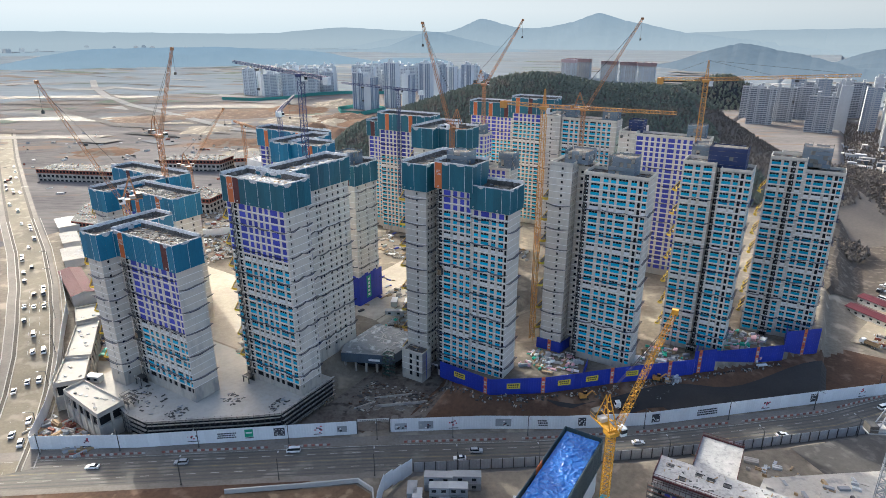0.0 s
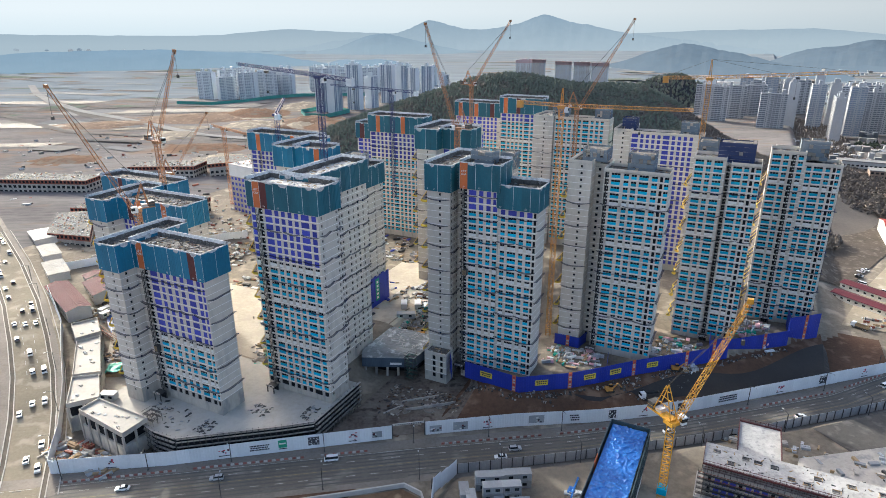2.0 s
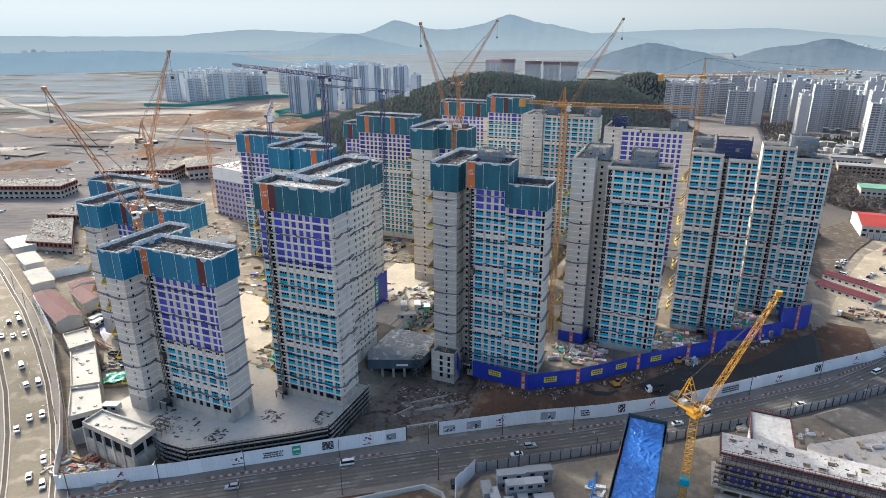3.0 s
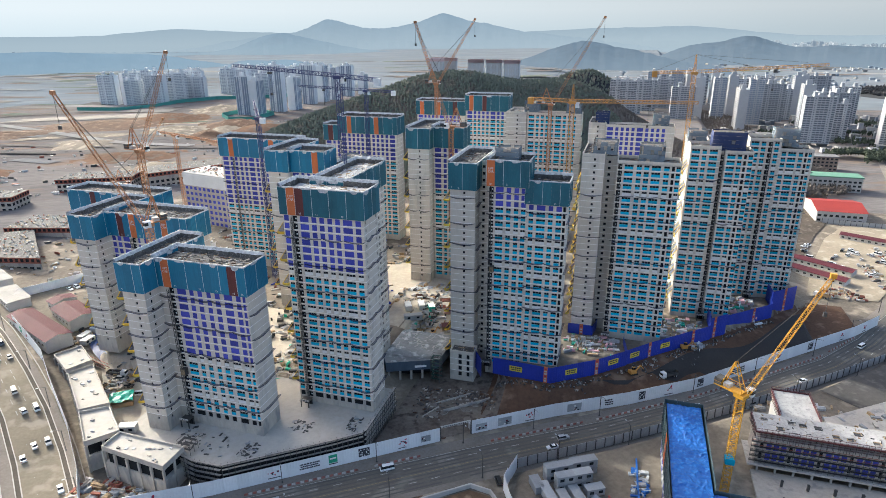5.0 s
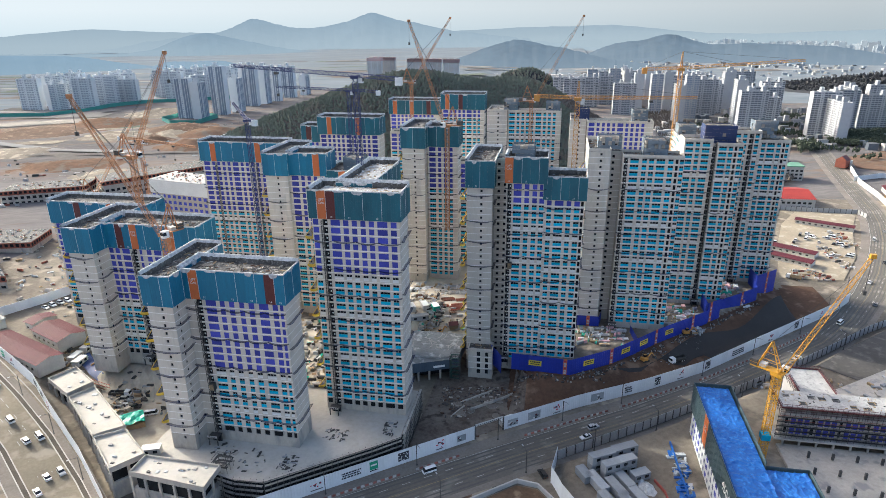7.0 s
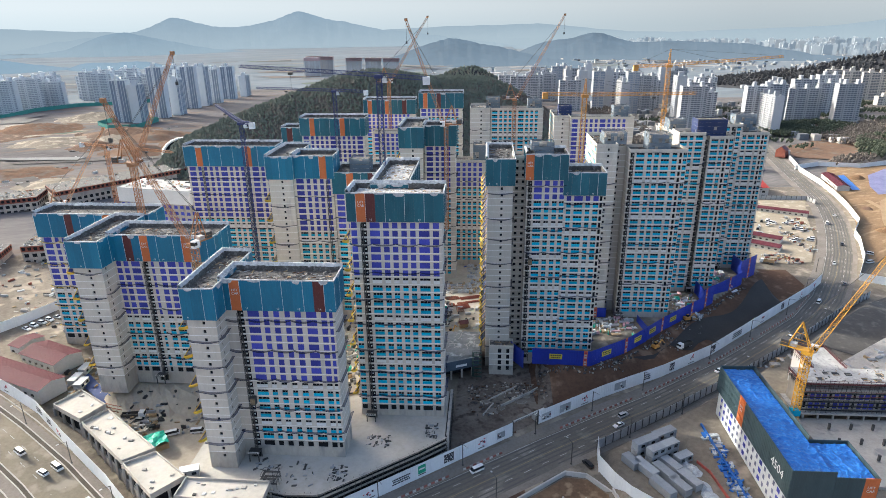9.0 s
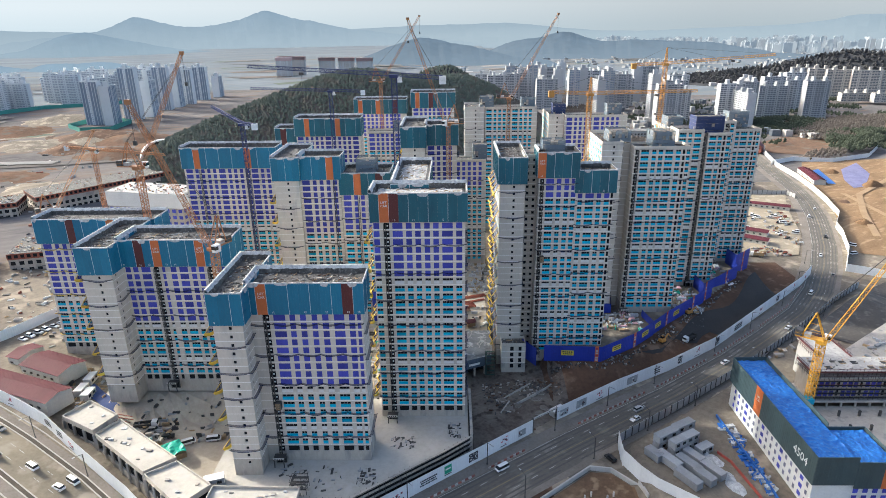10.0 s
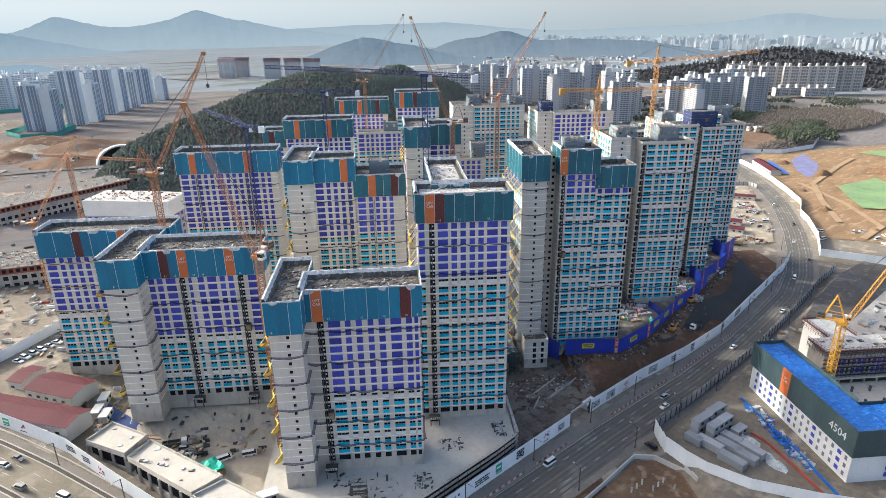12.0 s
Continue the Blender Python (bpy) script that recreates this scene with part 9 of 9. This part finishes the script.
woodland("slope_wood", lambda x, y: (bump(x, y, 700, 560, 85, 45, 9) + bump(x, y, 700, 440, 60, 40, 9) + bump(x, y, 620, 400, 40, 40, 8) + bump(x, y, 540, 560, 40, 30, 7) - 2.5) * (noise.noise(Vector((x * 0.03, y * 0.03, 6))) > -0.12), 420, 900, 380, 680, 3.6, WOOD_DARKENED, "dark evergreen trees below the estates", 2.6, 2.5, 10)
woodland("bare_wood", lambda x, y: 2.2 + 1.5 * noise.noise(Vector((x * 0.012, y * 0.012, 8))) if 300 < x < 300 + 0.62 * (y - 420) + 60 and x > 250 + 0.25 * abs(y - 640) else 0, 300, 640, 470, 980, 4.8, BARE, "leafless grey-brown wood between the hill and the town", 1.4, 2.0, 14, 4)
woodland("town_trees", lambda x, y: 1.6 if noise.noise(Vector((x * 0.02, y * 0.02, 4))) > 0.12 else 0, 560, 1080, 480, 800, 6.0, WOOD_DARKENED, "dark trees standing between the estates", 2.2, 1.5, 15)
# Dark ribbon over pale earth: the trees' shade painted on the slope.
ribbon("leaf_litter", [(18, 372), (14, 420), (18, 500), (26, 640)], [(42, 396), (62, 452), (84, 500), (110, 640)], mat("leaf_litter", (0.115, 0.095, 0.077), (0.07, 0.058, 0.048), 0.08, 0.7, 0.98, bump=0.6, c3=(0.16, 0.135, 0.11), spec=0.1), 0.5, "brown slope painted dark for the shade of the bare trees", "ground", 8)
def far_rise(x, y):
    p, q = (x - 1350) * 0.45 - (y - 850) * 0.89, (x - 1350) * 0.89 + (y - 850) * 0.45
    return 62 * math.exp(-((p - 20) / 150) ** 2 - (q / 85) ** 2) + 40 * math.exp(-((p - 230) / 170) ** 2 - (q / 85) ** 2) + 18 * math.exp(-((p + 200) / 120) ** 2 - (q / 85) ** 2) - 2


woodland("far_slope_wood", far_rise, 1050, 1650, 500, 1250, 10.0, FAR_WOOD, "grey-brown winter wood on the far slope", 4.2, 2.0, 16)
mound("far_slope", far_rise, 1000, 1800, 400, 1500, 60, FAR_WOOD, "far wooded slope behind the east estate", 2.0)

# ---- earthworks north-west of the estate ----
RED_EARTH = mat("red_spoil", (0.21, 0.135, 0.095), (0.12, 0.085, 0.065), 0.025, 0.2, 0.98, bump=0.6, c3=(0.17, 0.145, 0.12), spec=0.0)
def spoil(x, y, r, h, label, m):
    mb = Mesh()
    n, rings = 22, 7
    rng = random.Random(int(x * 3 + y))
    sx, sy = rng.uniform(0.8, 1.5), rng.uniform(0.7, 1.1)
    zb = ground_z(*uvs((x, y))[0]) - 0.8
    for k in range(rings + 1):
        f = k / rings
        for i in range(n):
            a = math.tau * i / n
            q = r * f * (1 + 0.18 * noise.noise(Vector((math.cos(a) * 1.4, math.sin(a) * 1.4, x * 0.1 + f))))
            mb.v.append((x + q * math.cos(a) * sx, y + q * math.sin(a) * sy, zb + h * 0.6 * (math.cos(f * math.pi) * 0.5 + 0.5) + h * 0.22 * noise.noise(Vector((q * 0.09 * math.cos(a), q * 0.09 * math.sin(a), x))) + 0.8 * noise.noise(Vector((q * 0.2, a, x)))))
    for k in range(rings):
        for i in range(n):
            j = (i + 1) % n
            mb.f.append((k * n + i, (k + 1) * n + i, (k + 1) * n + j, k * n + j))
            mb.k.append(0)
    mb.slot(m)
    mb.link("spoil_mound", label=label, category="spoil heap", group="spoil heaps", smooth=True)


for x, y, r, h, m in ((-172, 824, 34, 12, DIRT), (-130, 760, 42, 16, RED_EARTH), (-60, 790, 55, 17, RED_EARTH), (-30, 750, 30, 9, RED_EARTH), (-150, 870, 40, 8, EARTH), (-240, 700, 45, 7, RED_EARTH), (-300, 800, 60, 7, EARTH), (-360, 650, 50, 6, RED_EARTH), (-420, 900, 70, 8, DIRT), (-90, 700, 26, 6, RED_EARTH), (-200, 640, 40, 6, EARTH), (-140, 905, 60, 14, DIRT), (-215, 880, 55, 9, EARTH), (-240, 1000, 70, 14, RED_EARTH), (-170, 1080, 80, 16, EARTH), (-320, 960, 80, 9, DIRT), (-100, 850, 45, 13, RED_EARTH)):
    spoil(x, y, r, h, "bare red-brown spoil heap on the cleared land" if m is not EARTH else "bare sandy spoil heap on the cleared land", m)
arch = empty("culvert_arch", pose(-86, 732, 19.5, 0, 0, 8), "white concrete arch over a dark cutting", "arch")
mb = Mesh()
for i in range(18):
    a0, a1 = math.pi * i / 18, math.pi * (i + 1) / 18
    for r0, r1, y0, y1 in ((21, 23, -2, 2),):
        p = [(r * math.cos(a), y, r * 0.75 * math.sin(a)) for a in (a0, a1) for r in (r0, r1) for y in (y0, y1)]
        mb.poly([p[0], p[2], p[6], p[4]], WHITE)
        mb.poly([p[2], p[3], p[7], p[6]], WHITE)
        mb.poly([p[3], p[1], p[5], p[7]], WHITE)
        mb.poly([p[1], p[0], p[4], p[5]], WHITE)
mb.link("ring", arch)
# Flat dark fan closing the arch: the cutting's shade put in as colour.
mb = Mesh()
for i in range(18):
    a0, a1 = math.pi * i / 18, math.pi * (i + 1) / 18
    mb.poly([(0, 1, 0), (20.5 * math.cos(a0), 1, 15.4 * math.sin(a0)), (20.5 * math.cos(a1), 1, 15.4 * math.sin(a1))], DARK)
mb.link("opening", arch, "dark sheet painted as the shade under the arch")
FAR_TRACK = mat("far_track", (0.20, 0.185, 0.17), (0.13, 0.12, 0.112), 0.02, 0.2, 1.0, spec=0.0)
TEAL = mat("teal_hoarding", (0.06, 0.30, 0.25), (0.045, 0.23, 0.20), 0.05, 0.5, 0.6)
for ln in ([(-404, 1148), (-338, 1126), (-289, 1161), (-257, 1224), (-199, 1262), (-140, 1255), (-60, 1270)], [(-168, 1000), (-156, 955), (-122, 940), (-92, 1000), (-130, 1060), (-168, 1000)]):
    for a, b in zip(uvs(*ln), uvs(*ln)[1:]):
        fence("hoarding", [a, b], 7.0, 12.0, TEAL, "teal-green hoarding round a far works", "hoarding_panel", foot=lambda a, b: 19.0)
for ln, w in (([(-774, 1396), (-498, 1010), (-403, 914), (-270, 810), (-200, 600)], 9), ([(-640, 1034), (-440, 834), (-250, 763), (-60, 700)], 6), ([(-900, 1100), (-600, 1080), (-300, 1150)], 7)):
    p = uvs(*ln)
    ribbon("haul_road", offset(p, w), offset(p, -w), FAR_TRACK, 0.8, "pale haul road across the cleared land", "road", 8)
for (x, y, a, b, m) in ((-560, 900, 90, 34, TARP_BLACK), (-380, 1050, 120, 30, PAVE), (-700, 1200, 140, 36, PAVE), (-260, 950, 80, 22, EARTH), (-480, 740, 70, 18, PAVE), (-330, 860, 60, 16, EARTH), (-620, 760, 60, 20, EARTH)):
    p = uvs((x - a, y - b * 0.4), (x - a * 0.3, y), (x + a * 0.4, y + b * 0.2), (x + a, y - b * 0.2))
    ribbon("works_field", [(q[0], q[1] + b * 0.8) for q in p], [(q[0], q[1] - b * 0.8) for q in p], m, 0.6, "graded strip on the cleared land", "ground", 5)
# Strip colours greyed: part of the distance haze is put into them.
STRIPS = [mat("field_" + n, c, tuple(v * 0.72 for v in c), 0.012, 0.09, 1.0, bump=0.1, spec=0.0) for n, c in (("straw", (0.245, 0.232, 0.215)), ("clay", (0.205, 0.178, 0.16)), ("grey", (0.20, 0.20, 0.202)), ("pale", (0.30, 0.292, 0.28)), ("dark", (0.14, 0.135, 0.13)), ("green", (0.16, 0.18, 0.15)))]
def fields(n, box, seed, label, lift, size):
    """Ploughed and graded strips lying on the plain between straight banks."""
    rng = random.Random(seed)
    mb = Mesh()
    for i in range(n):
        x, y = rng.uniform(*box[:2]), rng.uniform(*box[2:])
        a, b = rng.uniform(*size), rng.uniform(*size) * 0.28
        t = radians(rng.choice((-24, -18, 8, -30)) + rng.uniform(-4, 4))
        c, sn, m = math.cos(t), math.sin(t), rng.choice(STRIPS)
        q = [(x + p * c - r * sn, y + p * sn + r * c) for p, r in ((-a, -b), (a * rng.uniform(0.7, 1), -b), (a, b * rng.uniform(0.6, 1)), (-a * rng.uniform(0.7, 1), b))]
        mb.poly([(px, py, max(ground_z(*uvs((px, py))[0]) for px, py in q) + lift + 0.003 * i) for px, py in q], m)
    mb.link("field_strips", label=label, category="field", kind="stuff")


fields(200, (-1500, -190, 640, 2200), 71, "straw and clay coloured strips on the cleared plain", 0.25, (20, 90))
fields(110, (250, 1900, 1450, 2600), 72, "straw coloured fields on the valley floor", 0.25, (30, 110))
p = uvs((-876, 1586), (-760, 1380), (-638, 1194), (-520, 1050), (-419, 953), (-264, 791), (-182, 748))
ribbon("haul_road", offset(p, 7), offset(p, -7), STRIPS[3], 1.6, "pale straight road across the cleared plain", "road", 8)
mound("far_knoll", lambda x, y: bump(x, y, 530, 1190, 80, 70, 56) + bump(x, y, 420, 1230, 80, 70, 22) - 2, 150, 800, 950, 1450, 44, FAR_WOOD, "dark wooded knoll behind the hill", 2.0)
woodland("knoll_wood", lambda x, y: bump(x, y, 530, 1190, 80, 70, 56) + bump(x, y, 420, 1230, 80, 70, 22) - 2, 220, 740, 1020, 1330, 6.5, FOREST, "hazy evergreen wood on the knoll", 3.0, 2.0, 12)
ribbon("red_cut", uvs((518, 455), (563, 500), (636, 508)), uvs((549, 418), (621, 424), (668, 450)), RED_EARTH, 0.7, "bare red-brown earth cut below the estates", "ground", 8)


# low buildings beside the curving road
def low_block(u, v, L, D, h, wall, roof, label, pitch=0.0, turn=0):
    root = empty("low_building", at(u, v, ground_z(u, v), turn), label, "building", group="low buildings")
    mb = Mesh()
    mb.box(0, L, 0, D, -1, h, wall)
    mb.link("wall", root)
    mb = Mesh()
    if pitch:
        for y0, y1 in ((-0.6, D / 2), (D + 0.6, D / 2)):
            mb.poly([(-0.6, y0, h), (L + 0.6, y0, h), (L + 0.6, y1, h + pitch), (-0.6, y1, h + pitch)], roof)
        mb.poly([(-0.5, 0, h), (-0.5, D, h), (-0.5, D / 2, h + pitch)], wall)
        mb.poly([(L + 0.5, 0, h), (L + 0.5, D, h), (L + 0.5, D / 2, h + pitch)], wall)
    else:
        mb.box(-0.5, L + 0.5, -0.5, D + 0.5, h, h + 0.9, roof)
    mb.link("roof", root)
    for f in range(int(h / 3.6)):
        for i in range(int(L / 4)):
            piece("window", ("lowwin",), lambda mb: mb.box(-1.2, 1.2, -0.08, 0.02, 0, 1.7, GLASS), root, pose(2 + i * 4, -0.01, 1.2 + f * 3.6))


low_block(70, 488, 34, 40, 9.0, SANDWICH, mat("bright_red_roof", (0.34, 0.05, 0.04), (0.27, 0.04, 0.035), 0.1, 1.0, 0.7, spec=0.15), "large hall with a bright red pitched roof", 3.5)
low_block(86, 594, 44, 18, 13.0, FAR_BEIGE, mat("pale_green_roof", (0.14, 0.30, 0.20), (0.10, 0.23, 0.15), 0.1, 1.0, 0.7), "cream school building with a green roof")
low_block(82, 688, 52, 16, 14.5, mat("tan_brick", (0.30, 0.22, 0.17), (0.24, 0.175, 0.135), 0.1, 1.0, 0.9), FAR_ROOF, "tan brick school building with a flat roof")
low_block(60, 742, 60, 14, 13.0, FAR_BEIGE, FAR_ROOF, "cream flat-roofed school wing")
DARKSAND = mat("damp_sand", (0.20, 0.12, 0.065), (0.12, 0.075, 0.045), 0.05, 0.6, 0.98, bump=0.8, c3=(0.26, 0.165, 0.095), spec=0.1)
for ln in ([(138, 366), (164, 423), (193, 476), (261, 537), (304, 572)], [(129, 330), (160, 352), (176, 410), (182, 480)]):
    ribbon("haul_road", offset(ln, 2.4), offset(ln, -2.4), mat("rutted_track", (0.37, 0.265, 0.165), (0.28, 0.195, 0.12), 0.1, 0.9, 0.98, spec=0.1), 1.0, "pale rutted haul track across the earthworks", "road", 30)
for u, v, r, h, m in ((148, 398, 11, 7, DARKSAND), (225, 508, 15, 9, DARKSAND), (288, 505, 20, 10, DARKSAND), (150, 346, 9, 6, SAND), (292, 450, 34, 10, SAND), (222, 358, 18, 7, RED_EARTH), (218, 560, 12, 6, DARKSAND), (168, 455, 7, 5, RED_EARTH)):
    spoil(*xy(u, v), r, h, "sandy orange spoil heap on the earthworks", m)
